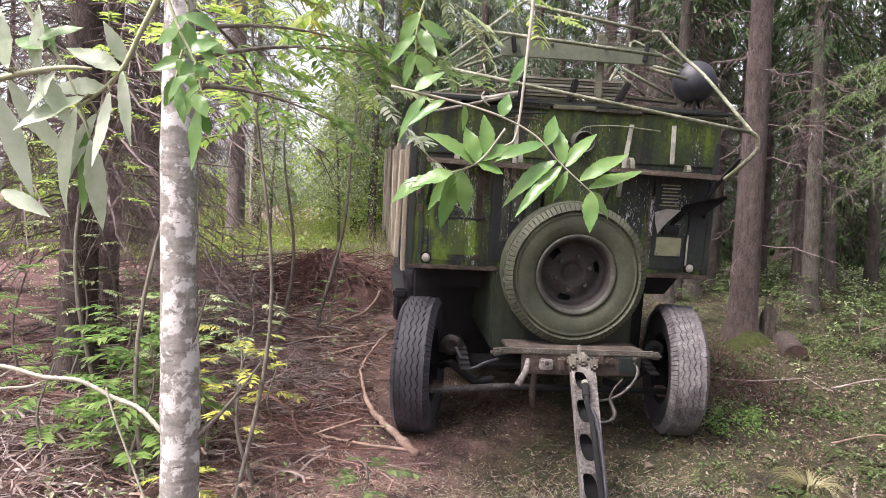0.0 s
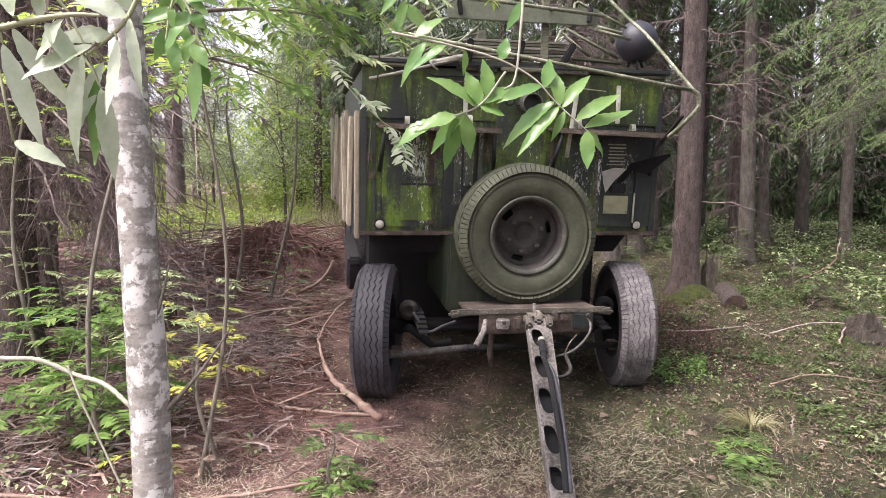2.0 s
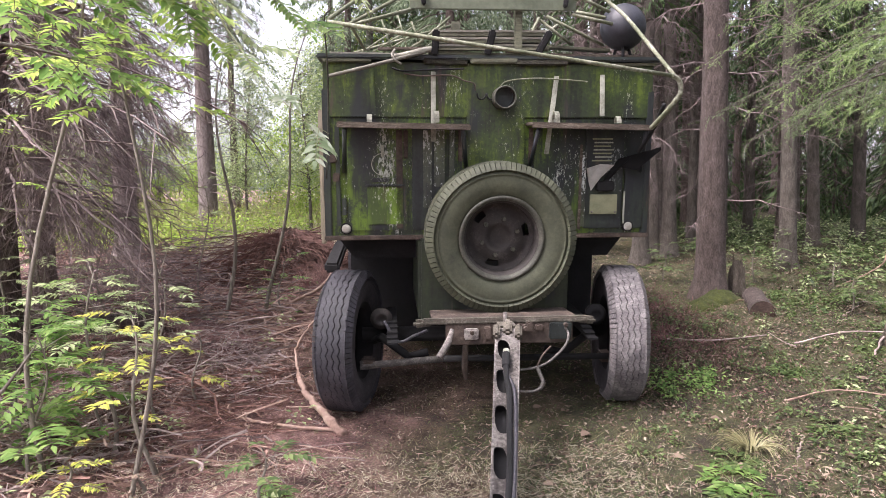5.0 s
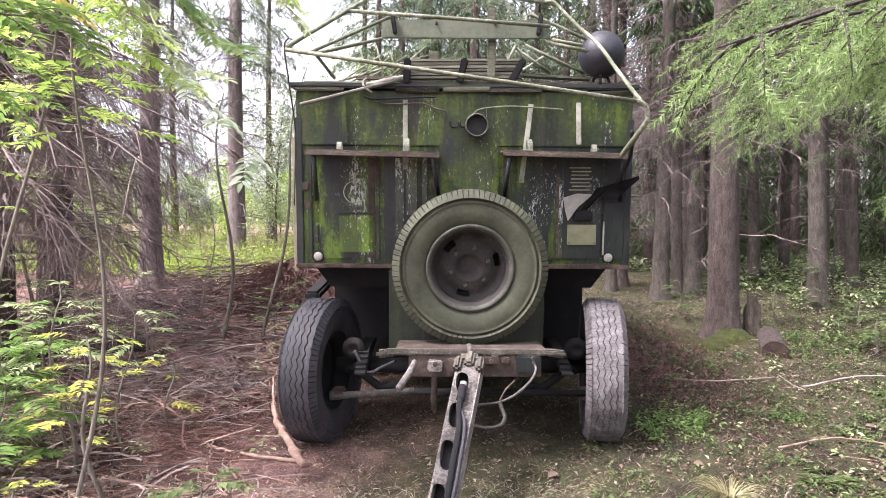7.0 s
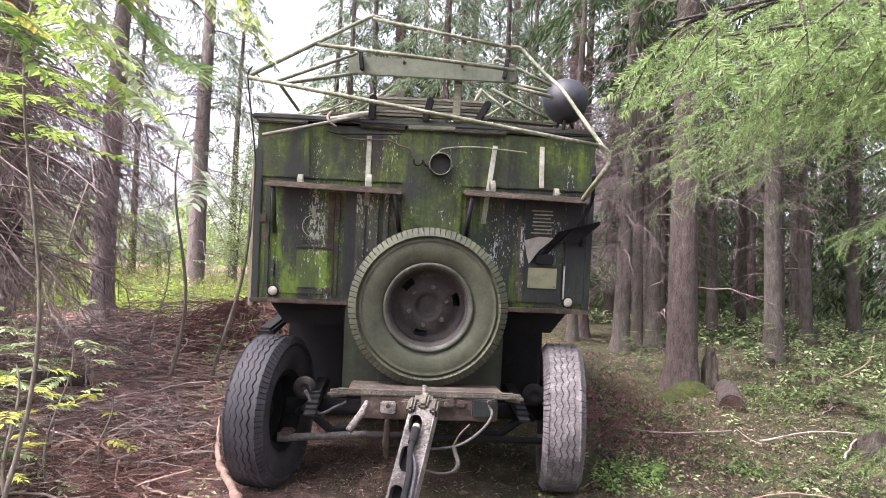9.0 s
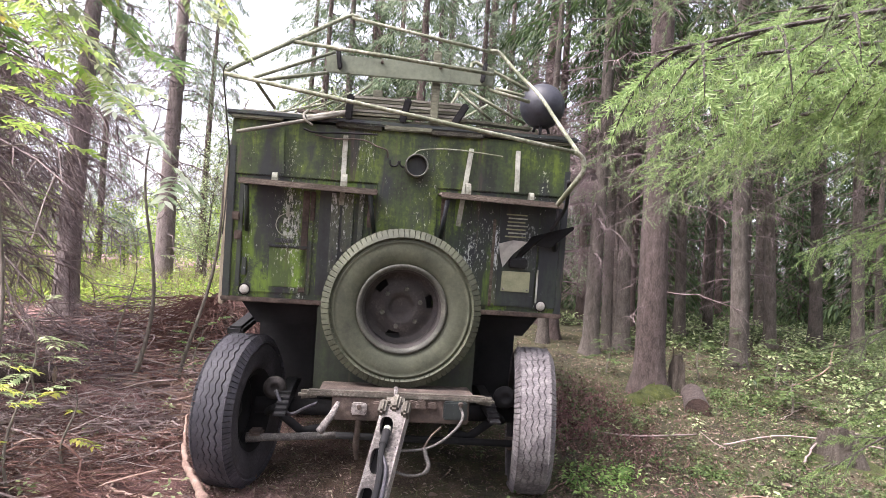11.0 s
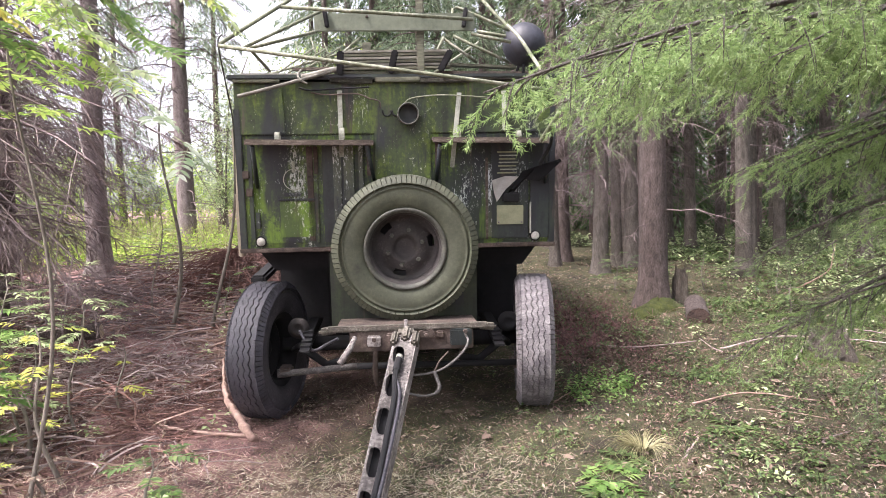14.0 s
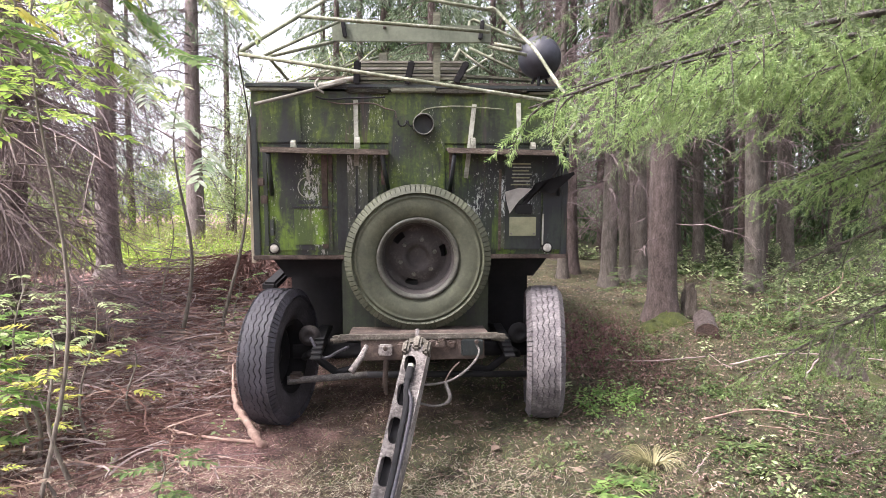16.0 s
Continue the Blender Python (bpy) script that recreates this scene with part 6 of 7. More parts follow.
rowan_spray((-0.9, -1.5, 2.65), (0.6, 0.5, -0.2), 8, 0.18, LEAF_MIXED, "rowan twig tip with dusty green leaves")


for k in range(10):
    rowan_spray((pyr.uniform(-1.95, -1.15), pyr.uniform(-2.5, -1.2), pyr.uniform(2.35, 2.85)), (pyr.uniform(-0.5, 0.6), pyr.uniform(0.2, 0.8), pyr.uniform(-0.4, 0.0)), 6, pyr.uniform(0.17, 0.23),
                (LEAF_LIME, LEAF_LIME, LEAF_LIME, LEAF_YELLOW)[k % 4], ("rowan twig tip with lime-green leaves", "rowan twig tip with lime-green leaves", "rowan twig tip with lime-green leaves", "rowan twig tip with yellowing feathered leaves")[k % 4])


# ---- the near spruce: trunk beside the walk, long combed boughs ----
def near_spruce(x0, y0, label, plan, density, thin):
    """plan: rows of (height on the trunk, heading, length, fall) of the boughs."""
    tree = thing("spruce_tree", label, "tree", (x0, y0, float(ground_z(x0, y0))), group="forest trees")
    pts, rad = trunk_paths(14, 0.17, 0.1)
    v, f = bark_trunk(pts, rad, 18)
    put("trunk", raw_mesh("trunk", v, f, BARK, True), tree)
    for k, (z0, az, ln, fall) in enumerate(plan):
        d = np.array([math.cos(az), math.sin(az), 0])
        sd = np.array([-d[1], d[0], 0])
        t = np.linspace(0, 1, 14)
        axis = d * (ln * t)[:, None] + np.array([0, 0, 1]) * (z0 + ln * (0.12 * t - fall * t ** 2))[:, None] + sd * (pyr.uniform(-0.1, 0.1) * ln * t ** 2)[:, None]
        paths = [(axis, 0.016 * (1.08 - t))]
        s0, s1 = [], []
        m = int(ln / 0.055)
        for j in range(m):
            q = 0.16 + 0.84 * (j + pyr.random()) / m
            o = np.array([np.interp(q, t, axis[:, i]) for i in range(3)])
            side = 1 if j % 2 else -1
            sl = (0.1 + 0.5 * (1 - q) ** 0.7 * pyr.uniform(0.4, 1.1)) 
            out = d * 0.55 + sd * side * pyr.uniform(0.35, 0.9)
            u = np.linspace(0, 1, 6)
            hang = pyr.uniform(0.2, 0.75)
            p = o + out * (sl * u * (1 - 0.45 * hang * u))[:, None] + np.array([0, 0, -1]) * (sl * hang * u ** 1.5)[:, None]
            paths.append((p, 0.0026 * (1.2 - u)))
            s0.append(p[:-1])
            s1.append(p[1:])
            c = max(2, int(sl / 0.042))
            w = rnd.uniform(0.1, 1.0, c)
            b = np.stack([np.interp(w, u, p[:, i]) for i in range(3)], 1)
            dirn = unit(p[-1] - p[0])
            cr = unit(np.cross(dirn, np.array([0.2, 0.1, 1.0])))
            tl = 0.045 + 0.075 * rnd.random(c) * (1.1 - w)
            e = b + (dirn * 0.75 + cr * (rnd.choice((-1, 1), c) * 0.65)[:, None] + np.array([0, 0, -0.25]) + 0.15 * rnd.normal(size=(c, 3))) * tl[:, None]
            s0.append(b)
            s1.append(e)
        a, b = np.concatenate(s0), np.concatenate(s1)
        seg = b - a
        sl = np.linalg.norm(seg, axis=1)
        n = int(sl.sum() * density)
        pick = rnd.choice(len(a), n, p=sl / sl.sum())
        base = a[pick] + seg[pick] * rnd.random((n, 1))
        axis_d = unit(seg[pick])
        out = unit(np.cross(axis_d, rnd.normal(size=(n, 3))))
        nd = unit(axis_d * 0.75 + out * 0.8)
        wd = unit(np.cross(nd, rnd.normal(size=(n, 3)))) * thin
        tip = base + nd * rnd.uniform(0.008, 0.0145, (n, 1))
        v = np.stack([base - wd, base + wd, tip], 1).reshape(-1, 3)
        f = np.arange(n * 3).reshape(-1, 3)
        bough = put("bough", raw_mesh("bough", *sweep(paths, 4), BARK_GREY, True), tree, "drooping combed bough")
        tagged(put("needles", raw_mesh("needles", v, f, NEEDLE_TIP if k % 3 else NEEDLE), bough), kind="stuff")


far_plan = []
for k in range(28):
    z0 = 1.45 + 2.4 * (k / 27) + pyr.uniform(-0.15, 0.15)
    az = math.pi + pyr.uniform(-0.3, 0.5)
    ln = pyr.uniform(2.0, 2.6) * (1.0 if z0 > 2.4 else 0.66) - 1.2 * max(0.0, math.pi - az)
    far_plan.append((z0, az, ln, pyr.uniform(0.28, 0.5)))
far_plan += [(pyr.uniform(2.5, 3.4), math.pi + pyr.uniform(-0.08, 0.14), pyr.uniform(2.55, 2.74), pyr.uniform(0.3, 0.42)) for k in range(9)]
near_spruce(3.65, -1.55, "large spruce with long drooping green boughs beside the trailer", far_plan, 300, 0.0014)
close_plan = [(pyr.uniform(2.0, 2.5), math.pi + pyr.uniform(-0.14, 0.12), pyr.uniform(1.75, 2.06), pyr.uniform(0.17, 0.27)) for k in range(11)]
close_plan += [(pyr.uniform(2.15, 2.95), math.pi + pyr.uniform(-0.35, 0.28), pyr.uniform(1.2, 1.8), pyr.uniform(0.2, 0.34)) for k in range(11)]
close_plan += [(pyr.uniform(1.35, 2.0), math.pi + pyr.uniform(-0.3, 0.3), pyr.uniform(1.0, 1.45), pyr.uniform(0.25, 0.42)) for k in range(10)]
close_plan += [(2.05, math.pi + 0.34, 2.3, 0.25), (2.16, math.pi + 0.3, 2.24, 0.27), (2.0, math.pi + 0.26, 2.12, 0.2)]
near_spruce(2.3, -3.35, "spruce whose fresh green boughs hang across the view", close_plan, 1000, 0.0008)


# ---- wood on the ground ----
def lying_stick(pts, r0, r1, label, mat=STICK, name="fallen_stick", sides=7):
    p = curve_pts(pts, 8)
    p[:, :2] += 0.006 * rnd.normal(size=(len(p), 2))
    p[:, 2] = np.maximum(p[:, 2], ground_z(p[:, 0], p[:, 1]) + min(r0, r1) * 0.5)
    ob = tube(name, p, np.linspace(r0, r1, len(p)) * (1 + 0.08 * rnd.normal(size=len(p))), mat, None, "", sides)
    tagged(ob, label, "stick", "sticks on the ground")
    return ob


def gp(x, y, h=0.0):
    return (x, y, float(ground_z(x, y)) + h)


lying_stick([gp(-1.46, 0.38, 0.14), gp(-1.40, 0.2, 0.1), gp(-1.28, -0.02, 0.06), gp(-1.06, -0.41, 0.02)], 0.018, 0.034, "crooked pale stick leaning by the tyre")
lying_stick([gp(-1.44, 0.35, 0.12), gp(-1.5, 0.55, 0.25), gp(-1.42, 0.72, 0.38), gp(-1.3, 0.8, 0.5)], 0.013, 0.006, "thin upright end of a crooked stick")
lying_stick([gp(-1.95, -0.02, 0.03), gp(-1.7, -0.18, 0.02), gp(-1.4, -0.3, 0.03), gp(-1.08, -0.36, 0.02)], 0.008, 0.015, "thin pale stick on brown needles")
lying_stick([gp(-2.4, 1.75, 0.08), gp(-2.0, 1.85, 0.06), gp(-1.45, 1.95, 0.05)], 0.018, 0.014, "pale debarked stick on brown needles")
lying_stick([gp(-2.2, 1.55, 0.05), gp(-1.8, 1.6, 0.05), gp(-1.3, 1.75, 0.05)], 0.014, 0.012, "pale debarked stick on brown needles")
lying_stick([gp(-1.9, 2.3, 0.05), gp(-1.5, 2.6, 0.2), gp(-1.35, 2.9, 0.4)], 0.02, 0.014, "grey stick leaning on the brush")
lying_stick([gp(-2.3, -1.55, 0.02), gp(-1.9, -1.5, 0.02), gp(-1.55, -1.42, 0.03)], 0.012, 0.009, "short pale stick on dry grass")
lying_stick([gp(-3.6, -1.2, 0.02), gp(-3.0, -1.35, 0.02), gp(-2.3, -1.6, 0.02)], 0.012, 0.008, "thin dark stick on the forest floor")
lying_stick([gp(3.0, 0.9, 0.05), gp(3.6, 1.0, 0.1), gp(4.3, 0.85, 0.12), gp(4.9, 0.7, 0.05)], 0.008, 0.004, "thin grey stick by the stump", DEAD)
lying_stick([gp(3.5, 0.55, 0.03), gp(3.85, 0.85, 0.12), gp(4.2, 0.88, 0.2), gp(4.6, 0.9, 0.16), gp(4.95, 0.8, 0.05)], 0.009, 0.005, "bent grey branch over the stump", DEAD)
lying_stick([gp(1.9, 1.2, 0.03), gp(2.3, 1.1, 0.03), gp(2.9, 1.2, 0.03)], 0.01, 0.007, "thin stick on moss", DEAD)
lying_stick([gp(2.2, -0.2, 0.02), gp(2.7, -0.1, 0.03), gp(3.2, -0.25, 0.02)], 0.008, 0.005, "thin pale twig on mossy floor")
lying_stick([gp(4.9, 3.0, 0.05), gp(5.4, 2.9, 0.3), gp(5.55, 2.95, 0.65)], 0.009, 0.006, "thin pale twig sticking up from the ferns")
for k in range(34):
    x, y = pyr.uniform(-4.2, -1.35), pyr.uniform(-0.4, 3.2)
    a = pyr.gauss(0.15, 0.6)
    ln = pyr.uniform(0.25, 0.8)
    q = [gp(x + math.cos(a) * ln * (s - 0.5), y + math.sin(a) * ln * (s - 0.5), pyr.uniform(0.0, 0.09)) for s in (0, 0.33, 0.66, 1)]
    lying_stick(q, pyr.uniform(0.005, 0.011), 0.004, "thin bare stick on brown needles", STICK if k % 3 else DEAD, sides=5)

for k in range(34):
    x, y = pyr.uniform(1.4, 5.5), pyr.uniform(-2.4, 3.0)
    a, ln = pyr.gauss(0.1, 0.7), pyr.uniform(0.15, 0.6)
    q = [gp(x + math.cos(a) * ln * (s - 0.5), y + math.sin(a) * ln * (s - 0.5), pyr.uniform(0.0, 0.03)) for s in (0, 0.33, 0.66, 1)]
    lying_stick(q, pyr.uniform(0.004, 0.009), 0.003, "thin bare twig on mossy floor", STICK if k % 2 else DEAD, sides=5)

bare = thing("bare_branch", "bare pale forked branch by the rowan trunk", "branch", (0, 0, 0))
tube("stem", curve_pts([(-2.75, -2.72, 1.15), (-2.58, -2.74, 1.145), (-2.45, -2.76, 1.12), (-2.33, -2.78, 1.115), (-2.22, -2.80, 1.07), (-2.12, -2.84, 1.045), (-2.02, -2.9, 0.98)]), [0.0075 + 0.0012 * math.sin(2.3 * k) for k in range(73)], TWIG_PALE, bare, "", 7)
tube("fork", curve_pts([(-2.8, -2.7, 1.0), (-2.6, -2.74, 1.07), (-2.5, -2.75, 1.085), (-2.42, -2.76, 1.12)]), 0.0045, TWIG_PALE, bare, "", 6)
tube("fork", curve_pts([(-2.24, -2.8, 1.1), (-2.2, -2.82, 1.0), (-2.15, -2.83, 0.88), (-2.08, -2.85, 0.72)]), 0.0035, TWIG_PALE, bare, "", 6)
tube("fork", curve_pts([(-2.7, -2.72, 1.1), (-2.62, -2.73, 1.1), (-2.55, -2.74, 1.14)]), 0.004, TWIG_PALE, bare, "", 6)


def log_thing(a, b, r, label, bark, rough_end=True):
    a, b = Vector(a), Vector(b)
    th = thing("log", label, "log", a)
    d = b - a
    t = np.linspace(0, 1, 9)
    p = np.array(d) * t[:, None]
    v, f = sweep([(p, r * (1 - 0.1 * t) * (1 + 0.03 * rnd.normal(size=9)))], 16)
    put("bark", raw_mesh("bark", v, f[:-2], bark, True), th)
    bm = bmesh.new()
    bmesh.ops.create_circle(bm, cap_ends=True, radius=r * 0.97, segments=20)
    bmesh.ops.transform(bm, matrix=(-d).to_track_quat("Z", "Y").to_matrix().to_4x4(), verts=bm.verts)
    part("cut_end", bm, CUT if not rough_end else EARTH, th, "weathered cut end")


log_thing((3.18, 1.74, 0.385), (3.42, 2.35, 0.46), 0.125, "short mossy log with a dark cut end beside a spruce", BARK)
log_thing((-2.76, 1.2, 0.56), (-4.1, 1.0, 0.5), 0.07, "cut log with a pale end in the brush", BARK, False)


def stump(x, y, r, h, label):
    th = thing("stump", label, "stump", (x, y, float(ground_z(x, y))))
    n, rings = 26, [(-0.05, 1.35), (0.03, 1.25), (0.12, 1.05), (0.6 * h, 0.98), (h, 0.92)]
    v, f = [], []
    for i, (z, k) in enumerate(rings):
        for j in range(n):
            a = 2 * math.pi * j / n
            rr = r * k * (1 + 0.13 * math.sin(5 * a + 1) * (1.2 - 0.2 * i) + 0.04 * rnd.normal())
            top = (0.12 * h * rnd.normal() + 0.22 * h * math.sin(a * 2)) if i == 4 else 0
            v.append((rr * math.cos(a), rr * math.sin(a), z + top))
    for i in range(4):
        for j in range(n):
            f.append((i * n + j, i * n + (j + 1) % n, (i + 1) * n + (j + 1) % n, (i + 1) * n + j))
    v.append((0, 0, h * 0.8))
    for j in range(n):
        f.append((4 * n + j, 4 * n + (j + 1) % n, len(v) - 1))
    put("wood", raw_mesh("wood", np.array(v), f, ROT, False), th)


stump(3.98, 0.78, 0.17, 0.24, "rotten grey stump among moss and twigs")
stump(3.34, 2.55, 0.09, 0.36, "broken grey stump beside a spruce")


def mound(x, y, rx, ry, h, mat, name, label, category, n=26):
    v, f = [], []
    for i in range(9):
        q = i / 8
        for j in range(n):
            a = 2 * math.pi * j / n
            k = q * (1 + 0.12 * math.sin(3 * a + x) + 0.06 * rnd.normal())
            px, py = x + rx * k * math.cos(a), y + ry * k * math.sin(a)
            v.append((px, py, float(ground_z(px, py)) - 0.02 + h * (1 - q * q) * (1 + 0.1 * rnd.normal())))
    for i in range(8):
        for j in range(n):
            f.append((i * n + j, i * n + (j + 1) % n, (i + 1) * n + (j + 1) % n, (i + 1) * n + j))
    ob = put(name, raw_mesh(name, np.array(v), f, mat, True))
    return tagged(ob, label, category)


mound(2.98, 2.33, 0.3, 0.22, 0.14, MOSS, "moss_cushion", "green moss cushion at the foot of a spruce", "moss")
mound(2.75, 2.2, 0.2, 0.2, 0.1, MOSS, "moss_cushion", "green moss cushion at the foot of a spruce", "moss")
mound(3.95, 0.75, 0.5, 0.4, 0.07, MOSS, "moss_cushion", "green moss round a rotten stump", "moss")
mound(-2.05, 4.5, 0.8, 0.45, 0.62, EARTH, "root_mound", "brown earth and root mound of a fallen tree", "mound")
mound(-1.7, 3.9, 0.6, 0.5, 0.3, FLOOR, "root_mound", "low brown needle mound", "mound")


mound(-2.75, 1.25, 1.0, 0.75, 0.2, FLOOR, "brush_mound", "low mound of brown needles under dead brush", "mound")


# ---- uncountable cover ----
def stuff(name, v, f, mat, label, category):
    tagged(put(name, raw_mesh(name, v, f, mat)), label, category, kind="stuff")


def scatter(n, x0, x1, y0, y1, keep=None):
    x, y = rnd.uniform(x0, x1, n), rnd.uniform(y0, y1, n)
    if keep is not None:
        ok = keep(x, y) > rnd.random(n)
        x, y = x[ok], y[ok]
    return x, y


def patchy(x, y, s=1.3, o=0.0):
    return 0.5 + 0.5 * np.sin(s * x + 1.3 * np.sin(0.8 * s * y + o)) * np.cos(1.1 * s * y + o + 0.7 * np.sin(s * x))


def clear_wheels(x, y):
    return 1.0 - 0.85 * np.exp(-((x - 0.05) ** 2 / 1.0 + (y - 0.4) ** 2 / 1.2))


# brushwood on the brown side
paths = []
for _ in range(3000):
    x, y = pyr.uniform(-5.2, -1.25), pyr.uniform(-1.2, 5.2)
    if pyr.random() > 0.35 + 0.65 * float(patchy(x, y, 1.1)):
        continue
    h = 0.02 + 0.22 * pyr.random() ** 3 + (0.35 * pyr.random() if y > 3.2 and x < -1.7 else 0)
    h += 0.3 * pyr.random() * math.exp(-((x + 2.75) ** 2 / 0.7 + (y - 1.25) ** 2 / 0.4))
    a, ln = pyr.uniform(0, 6.3), pyr.uniform(0.08, 0.6)
    t = np.linspace(0, 1, 4)
    z = float(ground_z(x, y))
    p = np.stack([x + math.cos(a) * ln * t, y + math.sin(a) * ln * t, z + h * pyr.uniform(0.3, 1) + ln * pyr.uniform(-0.12, 0.4) * t - 0.12 * ln * t * t], 1)
    p[:, :2] += 0.02 * rnd.normal(size=(4, 2))
    paths.append((p, 0.0025 + 0.007 * pyr.random() ** 2))
stuff("brushwood", *sweep(paths[::2], 3), DEAD, "tangle of fallen dead twigs on brown needles", "twigs")
stuff("pale_brushwood", *sweep(paths[1::4], 3), STICK, "scattered pale fallen twigs on brown needles", "twigs")
stuff("red_brushwood", *sweep(paths[3::4], 3), ROOTRED, "tangle of reddish fallen twigs on brown needles", "twigs")
paths = []
for _ in range(900):
    a, q = pyr.uniform(0, 6.3), pyr.uniform(0.2, 1)
    x, y = -2.05 + 0.85 * q * math.cos(a), 4.4 + 0.5 * q * math.sin(a) - 0.2
    z = float(ground_z(x, y)) + 0.66 * (1 - q * q)
    ln = pyr.uniform(0.2, 0.9)
    t = np.linspace(0, 1, 5)
    ln *= 0.7
    d = np.array([math.cos(a) + pyr.gauss(0, 0.9), math.sin(a) - 0.3 + pyr.gauss(0, 0.5), pyr.uniform(-0.6, 0.8)])
    p = np.array([x, y, z]) + d * (ln * t)[:, None] + np.array([0, 0, -0.8 * ln]) * (t ** 2)[:, None] + 0.08 * ln * rnd.normal(size=(5, 3))
    paths.append((p, (0.002 + 0.012 * pyr.random() ** 3) * (1.1 - 0.7 * t)))
stuff("root_tangle", *sweep(paths, 3), ROOTRED, "tangle of hanging roots on the mound", "roots")

# heaps of dead branches on the brown side
def brush_heap(cx, cy, rx, ry, high, count, mat, label):
    paths = []
    for _ in range(count):
        q, a = math.sqrt(pyr.random()), pyr.uniform(0, 6.3)
        x, y = cx + rx * q * math.cos(a), cy + ry * q * math.sin(a)
        h = high * (1 - q * q) * pyr.uniform(0.1, 1.0) + 0.02
        b, ln = pyr.uniform(0, 6.3), 0.12 + 0.7 * pyr.random() ** 2
        t = np.linspace(0, 1, 5)
        c = np.stack([x + math.cos(b) * ln * (t - 0.5), y + math.sin(b) * ln * (t - 0.5), np.zeros(5)], 1)
        c[:, :2] += 0.06 * ln * rnd.normal(size=(5, 2))
        c[:, 2] = ground_z(c[:, 0], c[:, 1]) + h + ln * pyr.uniform(-0.3, 0.3) * (t - 0.5) + 0.02 * ln * rnd.normal(size=5)
        c[:, 2] = np.maximum(c[:, 2], ground_z(c[:, 0], c[:, 1]) + 0.004)
        r0 = 0.002 + 0.009 * pyr.random() ** 3
        paths.append((c, r0 * (1.1 - 0.6 * t)))
        for _ in range(3):
            k = pyr.randint(0, 3)
            e = np.array([pyr.gauss(0, 1), pyr.gauss(0, 1), pyr.uniform(-0.4, 0.5)]) * ln * 0.16
            paths.append((np.array([c[k], c[k] + e * 0.5 + 0.01 * rnd.normal(size=3), c[k] + e]), r0 * 0.45))
    stuff("brush_heap", *sweep(paths, 3), mat, label, "twigs")


brush_heap(-2.55, 0.75, 0.85, 0.7, 0.24, 620, DEAD, "heap of dead grey-brown branches on the forest floor")
brush_heap(-2.2, 0.2, 0.8, 0.7, 0.2, 220, ROOTRED, "low heap of reddish twigs")
brush_heap(-3.6, 2.2, 1.3, 0.9, 0.6, 520, DEAD_SHADED, "heap of dead brushwood below the old spruces")
brush_heap(-3.4, -0.6, 1.0, 0.7, 0.25, 360, DEAD, "low heap of dead twigs by the saplings")
brush_heap(-3.0, 4.2, 1.6, 0.6, 0.75, 620, DEAD_SHADED, "brush piled against the root mound")
brush_heap(-1.75, 2.1, 0.5, 1.0, 0.12, 200, STICK, "fallen sticks beside the trailer")


def hanging_boughs(x0, y0, rows, label):
    """Dead boughs that droop from an old trunk, with curtains of fine twigs: rows of (height, heading, length)."""
    z0 = float(ground_z(x0, y0))
    paths = []
    for h, head, ln in rows:
        a = radians(head)
        d, sd = np.array([math.cos(a), math.sin(a), 0]), np.array([-math.sin(a), math.cos(a), 0])
        t = np.linspace(0, 1, 9)
        axis = np.array([x0, y0, z0 + h]) + d * (ln * t)[:, None] + np.array([0, 0, 1]) * (ln * (0.1 * t - pyr.uniform(0.4, 0.65) * t ** 2))[:, None]
        axis[1:] += 0.015 * ln * rnd.normal(size=(8, 3))
        paths.append((axis, 0.017 * (1.1 - t)))
        for k in range(int(ln * 34)):
            q = pyr.uniform(0.15, 1.0)
            o = np.array([np.interp(q, t, axis[:, i]) for i in range(3)])
            l2 = pyr.uniform(0.12, 0.55) * (1.15 - 0.5 * q)
            u = np.linspace(0, 1, 4)
            out = d * pyr.uniform(-0.2, 0.7) + sd * pyr.choice((-1, 1)) * pyr.uniform(0.1, 0.8)
            p = o + out * (l2 * u)[:, None] + np.array([0, 0, -1]) * (l2 * pyr.uniform(0.4, 1.3) * u ** 1.4)[:, None]
            p[1:] += 0.02 * l2 * rnd.normal(size=(3, 3))
            paths.append((p, 0.0028 * (1.2 - 0.7 * u)))
            for _ in range(3):
                w = p[pyr.randint(1, 3)]
                e = np.array([pyr.gauss(0, 0.6), pyr.gauss(0, 0.6), -pyr.uniform(0.2, 1.0)]) * l2 * 0.4
                paths.append((np.array([w, w + e * 0.55 + 0.004 * rnd.normal(size=3), w + e]), 0.0014))
    stuff("dead_boughs", *sweep(paths, 3), DEAD_SHADED, label, "branches")


hanging_boughs(-3.85, 0.9, [(pyr.uniform(1.2, 3.4), pyr.uniform(-60, 80), pyr.uniform(0.9, 1.65)) for k in range(34)], "curtain of drooping dead spruce twigs on the old trunk")
hanging_boughs(-5.2, 4.1, [(pyr.uniform(1.2, 4.0), pyr.uniform(-110, 20), pyr.uniform(1.0, 1.8)) for k in range(20)], "drooping dead spruce twigs on a trunk behind")
hanging_boughs(-4.92, 6.2, [(pyr.uniform(1.5, 4.5), pyr.uniform(-120, 60), pyr.uniform(0.6, 1.3)) for k in range(14)], "bare dead twigs on a spruce before the clearing")
hanging_boughs(-4.49, 9.5, [(pyr.uniform(2.0, 6.0), pyr.uniform(0, 360), pyr.uniform(0.9, 1.8)) for k in range(20)], "bare dead twigs on a spruce before the clearing")
